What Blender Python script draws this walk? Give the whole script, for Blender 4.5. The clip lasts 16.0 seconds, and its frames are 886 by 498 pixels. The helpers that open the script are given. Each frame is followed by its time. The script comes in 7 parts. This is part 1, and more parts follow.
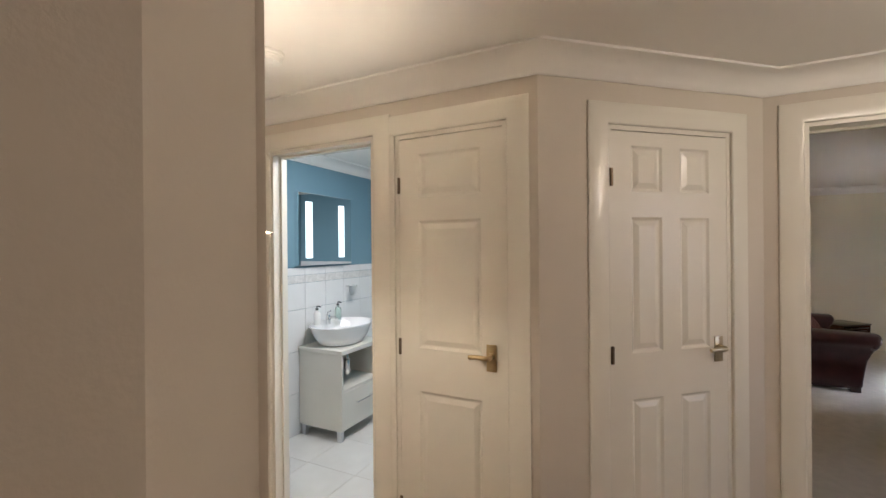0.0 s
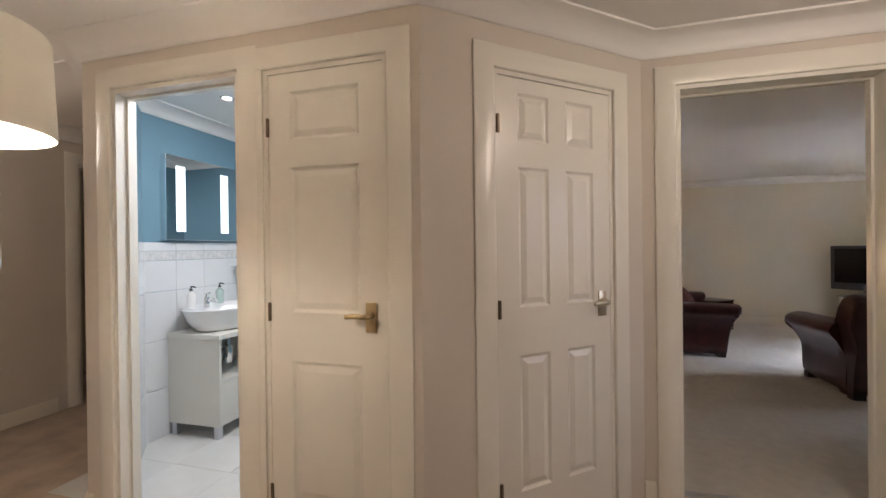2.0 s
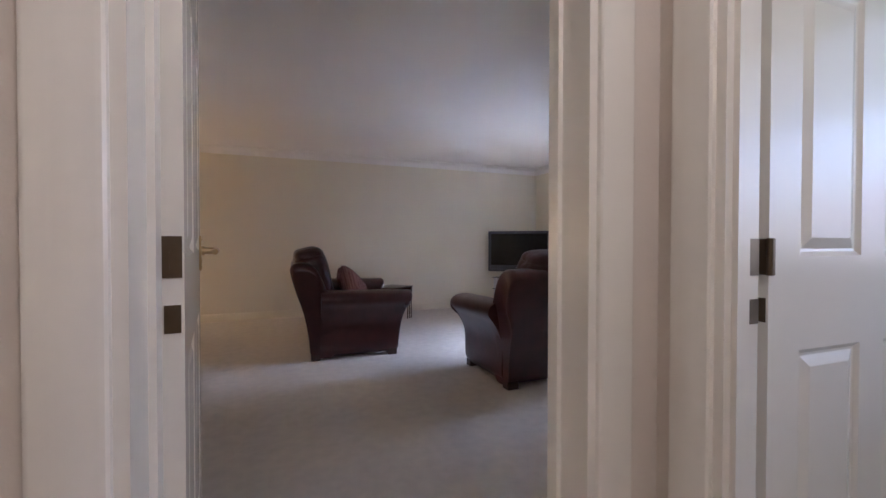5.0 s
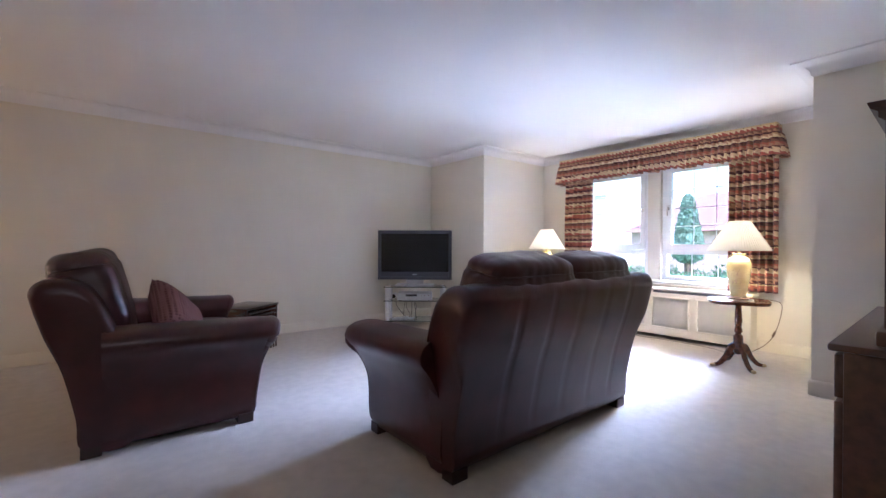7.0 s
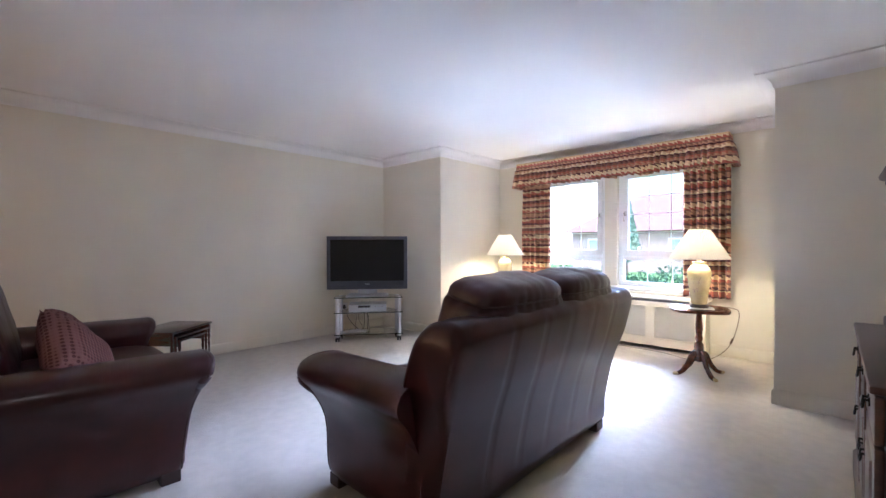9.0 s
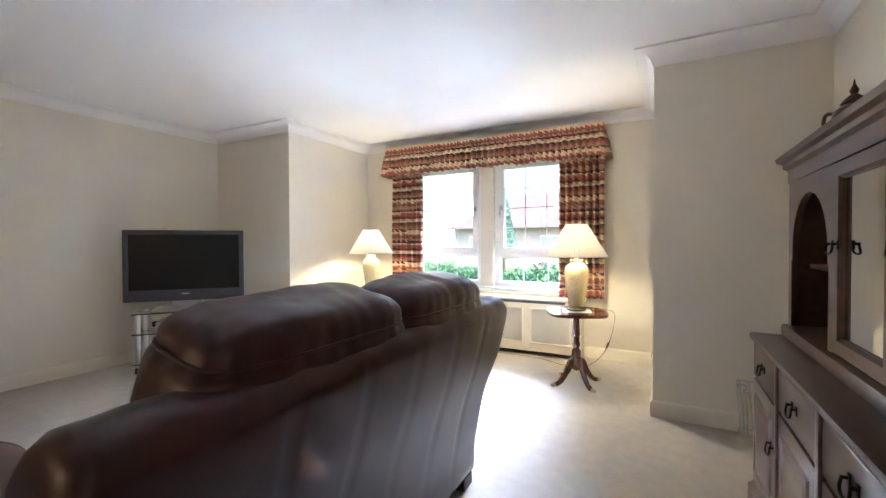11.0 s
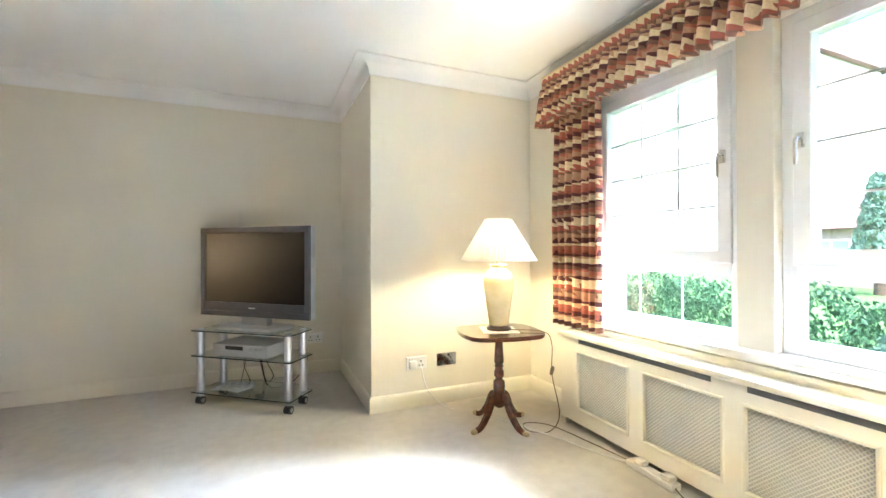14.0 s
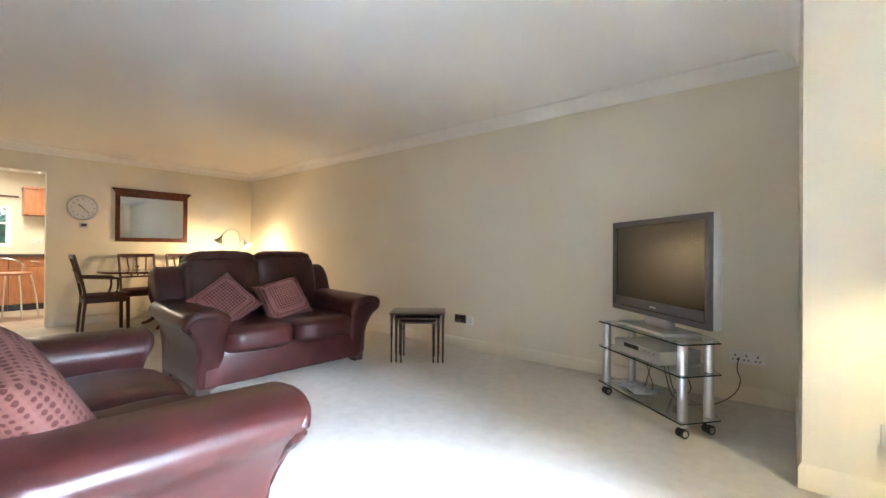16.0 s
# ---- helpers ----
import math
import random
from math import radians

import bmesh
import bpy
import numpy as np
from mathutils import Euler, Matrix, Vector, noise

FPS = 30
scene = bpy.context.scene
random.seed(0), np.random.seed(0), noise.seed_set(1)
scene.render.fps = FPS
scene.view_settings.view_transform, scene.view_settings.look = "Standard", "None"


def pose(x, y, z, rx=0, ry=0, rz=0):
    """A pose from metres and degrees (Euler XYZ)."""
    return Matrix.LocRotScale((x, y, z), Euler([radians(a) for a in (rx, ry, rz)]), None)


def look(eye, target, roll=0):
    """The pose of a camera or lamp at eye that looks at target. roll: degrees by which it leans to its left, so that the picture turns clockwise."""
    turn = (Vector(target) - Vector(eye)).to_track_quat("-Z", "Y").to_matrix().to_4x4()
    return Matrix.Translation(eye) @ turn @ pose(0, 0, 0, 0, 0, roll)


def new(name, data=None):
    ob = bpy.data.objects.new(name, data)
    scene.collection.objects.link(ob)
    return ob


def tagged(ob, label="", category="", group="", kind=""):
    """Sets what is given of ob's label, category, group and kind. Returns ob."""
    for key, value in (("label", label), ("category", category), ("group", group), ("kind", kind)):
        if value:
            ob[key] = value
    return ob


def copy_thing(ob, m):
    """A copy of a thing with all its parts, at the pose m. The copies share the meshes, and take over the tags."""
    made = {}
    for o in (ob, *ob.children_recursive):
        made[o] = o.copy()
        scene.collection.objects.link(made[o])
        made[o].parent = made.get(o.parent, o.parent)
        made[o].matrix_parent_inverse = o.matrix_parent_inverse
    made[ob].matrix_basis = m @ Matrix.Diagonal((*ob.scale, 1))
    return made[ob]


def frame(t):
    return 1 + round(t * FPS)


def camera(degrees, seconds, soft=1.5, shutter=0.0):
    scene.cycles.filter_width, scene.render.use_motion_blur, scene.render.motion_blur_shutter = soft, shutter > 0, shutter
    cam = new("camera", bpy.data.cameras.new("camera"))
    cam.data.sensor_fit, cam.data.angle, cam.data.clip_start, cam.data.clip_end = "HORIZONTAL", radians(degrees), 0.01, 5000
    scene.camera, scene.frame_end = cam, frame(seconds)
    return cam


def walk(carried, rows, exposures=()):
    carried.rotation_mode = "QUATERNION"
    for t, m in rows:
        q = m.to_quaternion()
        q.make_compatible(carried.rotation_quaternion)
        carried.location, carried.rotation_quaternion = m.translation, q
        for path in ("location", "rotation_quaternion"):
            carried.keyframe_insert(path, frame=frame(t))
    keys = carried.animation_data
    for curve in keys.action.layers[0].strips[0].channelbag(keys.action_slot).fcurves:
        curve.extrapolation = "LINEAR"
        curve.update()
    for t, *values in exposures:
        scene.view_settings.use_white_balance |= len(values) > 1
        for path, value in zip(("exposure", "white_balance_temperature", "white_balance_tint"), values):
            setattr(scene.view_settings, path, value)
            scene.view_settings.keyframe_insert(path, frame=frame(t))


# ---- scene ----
cam = camera(93.3, 16.0)
PATH = [
    (0, (-0.64, -2.46, 1.469), (-1.52, -0.664, 1.467), -0.5),
    (0.5, (-0.633, -2.427, 1.429), (-1.45, -0.602, 1.423), -0.7),
    (1, (-0.616, -2.379, 1.379), (-1.355, -0.521, 1.37), -0.7),
    (1.5, (-0.594, -2.323, 1.317), (-1.236, -0.429, 1.312), -0.6),
    (2, (-0.547, -2.246, 1.264), (-1.077, -0.318, 1.258), -0.7),
    (2.5, (-0.456, -2.147, 1.212), (-0.854, -0.187, 1.204), -0.7),
    (3, (-0.338, -2.019, 1.162), (-0.571, -0.033, 1.15), -0.6),
    (3.5, (-0.249, -1.791, 1.113), (-0.231, 0.209, 1.091), -0.5),
    (4, (-0.09, -1.451, 1.083), (0.203, 0.527, 1.053), -0.8),
    (4.2, (-0.01, -1.311, 1.066), (0.384, 0.649, 1.038), -0.3),
    (6.3, (0.476, 0.219, 1.003), (1.604, 1.871, 0.979), -0.3),
    (6.5, (0.519, 0.327, 0.981), (1.697, 1.943, 0.969), 0.1),
    (7, (0.564, 0.5, 1.017), (1.829, 2.049, 1.005), 0.2),
    (7.5, (0.575, 0.63, 1.061), (1.907, 2.121, 1.05), 0.2),
    (8, (0.585, 0.713, 1.087), (1.972, 2.154, 1.08), 0.1),
    (10.3, (1.023, 0.972, 1.122), (2.641, 2.146, 1.087), -0.3),
    (10.5, (1.119, 1.008, 1.117), (2.779, 2.123, 1.083), -0.3),
    (11, (1.424, 1.065, 1.107), (3.192, 2.0, 1.074), -0.2),
    (11.5, (1.798, 1.12, 1.109), (3.63, 1.921, 1.079), -0.1),
    (12, (2.179, 1.2, 1.095), (4.024, 1.971, 1.071), -0.0),
    (12.5, (2.599, 1.279, 1.095), (4.446, 2.046, 1.073), 0.1),
    (13, (2.999, 1.366, 1.095), (4.75, 2.331, 1.075), 0.1),
    (13.5, (3.375, 1.498, 1.096), (4.805, 2.896, 1.079), -0.0),
    (14, (3.726, 1.66, 1.049), (4.516, 3.497, 1.059), -0.2),
    (14.5, (3.912, 1.816, 1.02), (3.921, 3.816, 1.039), 0.0),
    (15, (4.109, 1.916, 1.03), (3.372, 3.776, 1.027), 0.0),
    (15.5, (4.229, 1.947, 1.007), (3.126, 3.615, 1.016), 0.2),
    (16, (4.326, 1.957, 1.007), (3.048, 3.495, 1.015), 0.4),
]
EXPOSURES = [(0.0, 3.25, 6100, 14), (2.0, 3.25, 6050, 17), (3.5, 3.05, 5550, 18), (4.2, 3.15, 5450, 20), (6.3, 3.8, 4950, 23), (8.0, 3.8, 5050, 22), (10.5, 3.85, 5300, 15), (12.5, 3.95, 5750, 8), (14.0, 4.15, 5650, 6), (15.0, 4.2, 5600, 6), (16.0, 4.15, 5600, 7)]
P_WINDOW, P_WINDOW_UP, P_TABLE, P_DINING, P_HALL, P_CORR, P_BATH, P_KITCHEN, P_SIDE = 9.3, 0.4, 1.5, 2.0, 2.0, 1.6, 3.8, 4.2, 0.5

walk(cam, [(t, look(e, g, r)) for t, e, g, r in PATH], EXPOSURES)

# ---- world and light ----
world = bpy.data.worlds.new("sky")
scene.world = world
world.use_nodes = True
wn = world.node_tree
sky = wn.nodes.new("ShaderNodeTexSky")
sky.sky_type = "NISHITA"
sky.sun_disc = False
sky.sun_elevation, sky.sun_rotation = radians(48), radians(200)
sky.air_density, sky.dust_density = 1.0, 4.0
wn.links.new(sky.outputs[0], wn.nodes["Background"].inputs[0])
wn.nodes["Background"].inputs[1].default_value = 0.10
sun = new("sun", bpy.data.lights.new("sun", "SUN"))
sun.data.energy, sun.data.angle, sun.data.color = 0.5, radians(12), (1.0, 0.96, 0.9)
sun.matrix_world = look((0, 0, 10), (0 + 3.5, 2.0, 2.0))


def lamp(name, kind, loc, power, color, size=0.05, target=None):
    li = bpy.data.lights.new(name, kind)
    li.energy, li.color = power, color
    if kind == "AREA":
        li.shape, li.size = "RECTANGLE", size[0]
        li.size_y = size[1]
    else:
        li.shadow_soft_size = size
    ob = new(name, li)
    ob.matrix_world = look(loc, target) if target else Matrix.Translation(loc)
    return ob


WARM = (1.0, 0.79, 0.44)
# the sky's light falling in through the window's opening
DAY = (0.82, 0.89, 1.0)
for power, zc, rise, spread in ((P_WINDOW, 1.08, -0.48, 42), (P_WINDOW_UP, 1.25, 0.36, 36)):
    sky_in = lamp("window_daylight", "AREA", (5.86, 2.74, zc), power, DAY, (1.75, 0.42), (4.86, 2.74, zc + rise))
    sky_in.data.spread = radians(spread)
lamp("lamp_bulb", "POINT", (4.77, 1.665, 1.08), P_TABLE, WARM, 0.035)
lamp("lamp_bulb", "POINT", (5.03, 3.845, 1.08), P_TABLE, WARM, 0.035)
lamp("dining_bulb", "POINT", (-2.33, 4.66, 1.10), P_DINING, (1.0, 0.66, 0.33), 0.03)
lamp("dining_bulb", "POINT", (-2.15, 5.02, 1.00), P_DINING, (1.0, 0.66, 0.33), 0.03)
lamp("hall_bulb", "POINT", (0.65, -1.15, 2.10), P_HALL, (1.0, 0.84, 0.66), 0.15)
lamp("corridor_bulb", "POINT", (-1.776, -1.689, 1.60), P_CORR, (1.0, 0.84, 0.64), 0.04)
# unseen lamp, added to brighten the corridor
lamp("corridor_fill", "POINT", (-3.75, -1.10, 2.10), 0.9, (1.0, 0.84, 0.66), 0.12)
lamp("bath_light", "AREA", (-2.10, 0.0, 2.24), P_BATH, (1.0, 0.96, 0.90), (0.8, 0.8), (-2.30, 0.1, 0))
# lamp added for daylight from the side room, whose window is unseen
lamp("side_room_daylight", "AREA", (2.66, -1.05, 1.5), P_SIDE, (0.86, 0.86, 1.0), (1.15, 1.0), (0.0, -1.05, 1.1))
lamp("kitchen_light", "AREA", (-4.4, 2.6, 2.22), P_KITCHEN, (1.0, 0.80, 0.56), (0.8, 0.8), (-4.4, 2.6, 0))

# ---- materials ----


def mat(name, color, rough=0.5, metal=0.0, var=0.06, scale=6.0, bump=0.0, bscale=80.0, coat=0.0, hue=None, stretch=(1, 1, 1), detail=4.0):
    m = bpy.data.materials.new(name)
    m.use_nodes = True
    nt = m.node_tree
    b = nt.nodes["Principled BSDF"]
    b.inputs["Roughness"].default_value = rough
    b.inputs["Metallic"].default_value = metal
    b.inputs["Coat Weight"].default_value = coat
    tc = nt.nodes.new("ShaderNodeTexCoord")
    mp = nt.nodes.new("ShaderNodeMapping")
    mp.inputs["Scale"].default_value = stretch
    nt.links.new(tc.outputs["Object"], mp.inputs[0])
    n1 = nt.nodes.new("ShaderNodeTexNoise")
    n1.inputs["Scale"].default_value, n1.inputs["Detail"].default_value = scale, detail
    nt.links.new(mp.outputs[0], n1.inputs["Vector"])
    ramp = nt.nodes.new("ShaderNodeValToRGB")
    c2 = hue or tuple(min(1, c * (1 + var)) for c in color)
    c1 = tuple(c * (1 - var) for c in color)
    ramp.color_ramp.elements[0].color, ramp.color_ramp.elements[1].color = (*c1, 1), (*c2, 1)
    ramp.color_ramp.elements[0].position, ramp.color_ramp.elements[1].position = 0.3, 0.7
    nt.links.new(n1.outputs[0], ramp.inputs[0])
    nt.links.new(ramp.outputs[0], b.inputs["Base Color"])
    if bump:
        n2 = nt.nodes.new("ShaderNodeTexNoise")
        n2.inputs["Scale"].default_value, n2.inputs["Detail"].default_value = bscale, 3
        nt.links.new(mp.outputs[0], n2.inputs["Vector"])
        bp = nt.nodes.new("ShaderNodeBump")
        bp.inputs["Strength"].default_value, bp.inputs["Distance"].default_value = bump, 0.01
        nt.links.new(n2.outputs[0], bp.inputs["Height"])
        nt.links.new(bp.outputs[0], b.inputs["Normal"])
    return m


def glow(name, color, strength):
    m = mat(name, color, 0.6, var=0.01)
    b = m.node_tree.nodes["Principled BSDF"]
    b.inputs["Emission Color"].default_value, b.inputs["Emission Strength"].default_value = (*color, 1), strength
    return m


def glass(name, color=(1, 1, 1), rough=0.0):
    m = bpy.data.materials.new(name)
    m.use_nodes = True
    nt = m.node_tree
    b = nt.nodes["Principled BSDF"]
    b.inputs["Base Color"].default_value = (*color, 1)
    b.inputs["Roughness"].default_value, b.inputs["Transmission Weight"].default_value, b.inputs["IOR"].default_value = rough, 1.0, 1.45
    return m


M_WALL = mat("cream_wall_paint", (0.74, 0.69, 0.57), 0.75, var=0.02, scale=1.5, bump=0.06, bscale=120)
M_HALL = mat("beige_wall_paint", (0.62, 0.56, 0.485), 0.7, var=0.02, scale=1.5, bump=0.06, bscale=120)
M_CEIL = mat("white_ceiling_paint", (0.80, 0.78, 0.75), 0.85, var=0.015, scale=1.2, bump=0.04, bscale=90)
M_GLOSS = mat("cream_gloss_paint", (0.78, 0.745, 0.665), 0.24, var=0.015, scale=3, bump=0.03, bscale=14)
M_SKIRT = mat("cream_satin_paint", (0.74, 0.69, 0.57), 0.4, var=0.02, scale=3)
M_UPVC = mat("white_upvc", (0.82, 0.82, 0.80), 0.28, var=0.01)
M_CARPET = mat("cream_carpet", (0.66, 0.61, 0.54), 0.95, var=0.06, scale=14, bump=0.9, bscale=420, detail=8)
M_VINYL = mat("brown_mottled_vinyl", (0.42, 0.33, 0.25), 0.4, var=0.25, scale=5, bump=0.04, detail=8)
M_BRASS = mat("aged_brass", (0.47, 0.36, 0.20), 0.3, 1.0, var=0.12, scale=20)
M_HINGE = mat("bronzed_hinge", (0.16, 0.12, 0.08), 0.4, 1.0, var=0.15, scale=20)
M_CHROME = mat("chrome", (0.75, 0.75, 0.75), 0.12, 1.0, var=0.02)
M_NICKEL = mat("worn_nickel_plate", (0.52, 0.46, 0.34), 0.28, 1.0, var=0.1, scale=20)
M_STEEL = mat("satin_aluminium", (0.62, 0.63, 0.65), 0.3, 1.0, var=0.03)
M_DARK = mat("black_plastic", (0.015, 0.015, 0.016), 0.4, var=0.1)
M_LEATHER = mat("oxblood_leather", (0.038, 0.0066, 0.0066), 0.33, var=0.15, scale=9, bump=0.06, bscale=220, coat=0.08, hue=(0.057, 0.0108, 0.0104))
M_MAHOG = mat("mahogany", (0.085, 0.026, 0.014), 0.22, var=0.4, scale=5, bump=0.05, bscale=60, coat=0.5, stretch=(1, 7, 7), hue=(0.15, 0.045, 0.02))
M_OAK = mat("dark_oak", (0.050, 0.022, 0.014), 0.35, var=0.35, scale=6, bump=0.1, bscale=70, coat=0.2, stretch=(1, 8, 8))

# ---- builders ----


def box(bm, x0, x1, y0, y1, z0, z1, bevel=0.0, seg=2):
    ret = bmesh.ops.create_cube(bm, size=1.0, matrix=Matrix.Translation(((x0 + x1) / 2, (y0 + y1) / 2, (z0 + z1) / 2)) @ Matrix.Diagonal((abs(x1 - x0), abs(y1 - y0), abs(z1 - z0), 1)))
    if bevel:
        es = {e for v in ret["verts"] for e in v.link_edges}
        bmesh.ops.bevel(bm, geom=list(es), offset=bevel, segments=seg, affect="EDGES", profile=0.5)
    return ret["verts"]


def cyl(bm, p0, p1, r0, r1=None, seg=16):
    p0, p1 = Vector(p0), Vector(p1)
    d = p1 - p0
    m = Matrix.Translation((p0 + p1) / 2) @ d.to_track_quat("Z", "Y").to_matrix().to_4x4()
    return bmesh.ops.create_cone(bm, cap_ends=True, segments=seg, radius1=r0, radius2=r0 if r1 is None else r1, depth=d.length, matrix=m)["verts"]


def lathe(bm, prof, seg=32, at=(0, 0, 0)):
    """Turns a profile of (radius, height) round the upright axis."""
    rings = []
    for r, z in prof:
        rings.append([bm.verts.new((at[0] + r * math.cos(a), at[1] + r * math.sin(a), at[2] + z)) for a in (2 * math.pi * i / seg for i in range(seg))])
    for a, b in zip(rings, rings[1:]):
        for i in range(seg):
            bm.faces.new((a[i], a[(i + 1) % seg], b[(i + 1) % seg], b[i]))
    if prof[0][0] > 1e-4:
        bm.faces.new(rings[0][::-1])
    if prof[-1][0] > 1e-4:
        bm.faces.new(rings[-1])


def sweep(bm, pts, prof, closed=False, m=None):
    """Sweeps a profile of (left offset, height) along a flat path, with mitres."""
    n = len(pts)
    rings = []
    for i, p in enumerate(pts):
        p = Vector(p)
        a = Vector(pts[i - 1]) if (i or closed) else None
        b = Vector(pts[(i + 1) % n]) if (i < n - 1 or closed) else None
        d0 = (p - a).normalized() if a is not None else (b - p).normalized()
        d1 = (b - p).normalized() if b is not None else d0
        n0, n1 = Vector((-d0.y, d0.x)), Vector((-d1.y, d1.x))
        mit = (n0 + n1).normalized()
        mit /= max(0.2, mit.dot(n0))
        ring = []
        for d, h in prof:
            v = Vector((p.x + mit.x * d, p.y + mit.y * d, h))
            ring.append(bm.verts.new(m @ v if m else v))
        rings.append(ring)
    k = len(prof)
    for i in range(n if closed else n - 1):
        a, b = rings[i], rings[(i + 1) % n]
        for j in range(k):
            bm.faces.new((a[j], b[j], b[(j + 1) % k], a[(j + 1) % k]))
    if not closed:
        bm.faces.new(rings[0][::-1])
        bm.faces.new(rings[-1])


def tube(bm, pts, r, seg=8, radii=None):
    pts = [Vector(p) for p in pts]
    rings = []
    up = Vector((0.13, 0.21, 0.97))
    for i, p in enumerate(pts):
        d = (pts[min(i + 1, len(pts) - 1)] - pts[max(i - 1, 0)]).normalized()
        s = d.cross(up)
        if s.length < 1e-3:
            s = d.cross(Vector((1, 0, 0)))
        s.normalize()
        u = s.cross(d)
        rr = radii[i] if radii else r
        rings.append([bm.verts.new(p + (s * math.cos(a) + u * math.sin(a)) * rr) for a in (2 * math.pi * k / seg for k in range(seg))])
    for a, b in zip(rings, rings[1:]):
        for k in range(seg):
            bm.faces.new((a[k], a[(k + 1) % seg], b[(k + 1) % seg], b[k]))
    bm.faces.new(rings[0][::-1])
    bm.faces.new(rings[-1])


def spline(pts, n=8):
    """Points of a smooth curve through pts."""
    pts = [Vector(p) for p in pts]
    out = []
    for i in range(len(pts) - 1):
        p0, p1, p2, p3 = pts[max(i - 1, 0)], pts[i], pts[i + 1], pts[min(i + 2, len(pts) - 1)]
        for k in range(n):
            t = k / n
            out.append(0.5 * (2 * p1 + (p2 - p0) * t + (2 * p0 - 5 * p1 + 4 * p2 - p3) * t * t + (3 * p1 - p0 - 3 * p2 + p3) * t ** 3))
    return out + [pts[-1]]


def mesh_of(name, bm, material, smooth=0.0):
    bmesh.ops.recalc_face_normals(bm, faces=bm.faces)
    me = bpy.data.meshes.new(name)
    bm.to_mesh(me)
    bm.free()
    for m in material if isinstance(material, (list, tuple)) else [material]:
        me.materials.append(m)
    if smooth:
        me.shade_smooth()
        if smooth < 180:
            me.set_sharp_from_angle(angle=radians(smooth))
    return me


def part(name, bm, material, parent, label="", smooth=0.0, m=None):
    ob = new(name, mesh_of(name, bm, material, smooth))
    ob.parent = parent
    if m is not None:
        ob.matrix_basis = m
    return tagged(ob, label)


def thing(name, m, label, category, group="", kind=""):
    ob = new(name)
    ob.empty_display_size = 0.1
    ob.matrix_basis = m
    return tagged(ob, label, category, group, kind)


def solid(name, bm, material, label, category, kind="", smooth=0.0, m=None, group=""):
    ob = new(name, mesh_of(name, bm, material, smooth))
    if m is not None:
        ob.matrix_basis = m
    return tagged(ob, label, category, group, kind)


def along(p0, p1):
    """Frame of a wall: x along it, y to its left (the room), z up."""
    d = Vector((p1[0] - p0[0], p1[1] - p0[1]))
    return pose(p0[0], p0[1], 0, 0, 0, math.degrees(math.atan2(d.y, d.x))), d.length


def wall(name, p0, p1, material, label, openings=(), z1=2.34, thick=0.12, ext=(0.0, 0.0)):
    """A wall with the room on its left; openings are (from, to, bottom, top)."""
    m, ln = along(p0, p1)
    bm = bmesh.new()
    s = -ext[0]
    for a, b, zb, zt in sorted(openings):
        box(bm, s, a, -thick, 0, -0.05, z1)
        if zb > 0:
            box(bm, a, b, -thick, 0, -0.05, zb)
        box(bm, a, b, -thick, 0, zt, z1)
        s = b
    box(bm, s, ln + ext[1], -thick, 0, -0.05, z1)
    return solid(name, bm, material, label, "wall", "structure", m=m)


# ---- setting: plan of the flat ----
ZC = 2.29                                   # ceiling of the lounge
ZH = 2.27                                   # ceiling of the hall
XW, XR = 5.60, 4.367                        # window wall, returns of the alcove
YT, YS = 5.44, 0.272                        # television wall, dresser wall
YA, YB = 1.125, 4.333                        # sides of the alcove
XD = -2.95                                  # dining wall
YD = 0.14                                   # lounge side of the doorway wall
LIV = [(-1.0, YD), (1.45, YD), (1.45, YS), (XR, YS), (XR, YA), (XW, YA), (XW, YB), (XR, YB), (XR, YT), (XD, YT), (XD, 2.1), (-1.0, 2.1)]
names = ["entrance", "step", "dresser", "pier_right", "alcove_right", "window", "alcove_left", "pier_left", "television", "dining", "side", "end"]
WIN = (1.79, 3.69, 0.60, 1.98)              # window: y from, to, z from, to
DOOR_X0, DOOR_X1, DOOR_H = 0.0, 0.861, 2.04
for i, nm in enumerate(names):
    a, b = LIV[i], LIV[(i + 1) % len(LIV)]
    ops, th, ext = [], 0.12, (0.12, 0.12)
    if nm == "entrance":
        ops, th, ext = [(DOOR_X0 + 1.0, DOOR_X1 + 1.0, 0, DOOR_H)], YD - 0.10, (0.12, 0.1)
    if nm == "step":
        th, ext = 0.05, (0, -0.001)
    if nm == "dresser":
        th, ext = 0.13, (-0.05, 0.12)
    if nm == "window":
        ops, th = [(WIN[0] - YA, WIN[1] - YA, WIN[2], WIN[3])], 0.30
    if nm == "dining":
        ops = [(YT - 2.82, YT - 2.12, 0, 1.97)]
    if nm.startswith("pier") or nm.startswith("alcove"):
        ext = {"alcove_right": (-0.12, 0), "alcove_left": (0, -0.12), "pier_right": (0.12, 0), "pier_left": (0, 0.12)}[nm]
    wall("wall_" + nm, a, b, M_WALL, "plain cream painted plaster wall", ops, thick=th, ext=ext)
bm = bmesh.new()
box(bm, -1.06, 5.9, 0.0, 5.6, -0.06, 0.0)
box(bm, -3.0, -1.06, 2.04, 5.6, -0.06, 0.0)
solid("floor", bm, M_CARPET, "cream cut-pile fitted carpet in the lounge", "floor", "structure")


def ceiling(name, pts, z, label, material):
    bm = bmesh.new()
    vs = [bm.verts.new((x, y, z)) for x, y in pts]
    f = bm.faces.new(vs)
    r = bmesh.ops.extrude_face_region(bm, geom=[f])
    bmesh.ops.translate(bm, verts=[v for v in r["geom"] if isinstance(v, bmesh.types.BMVert)], vec=(0, 0, 0.05))
    solid(name, bm, material, label, "ceiling", "structure")


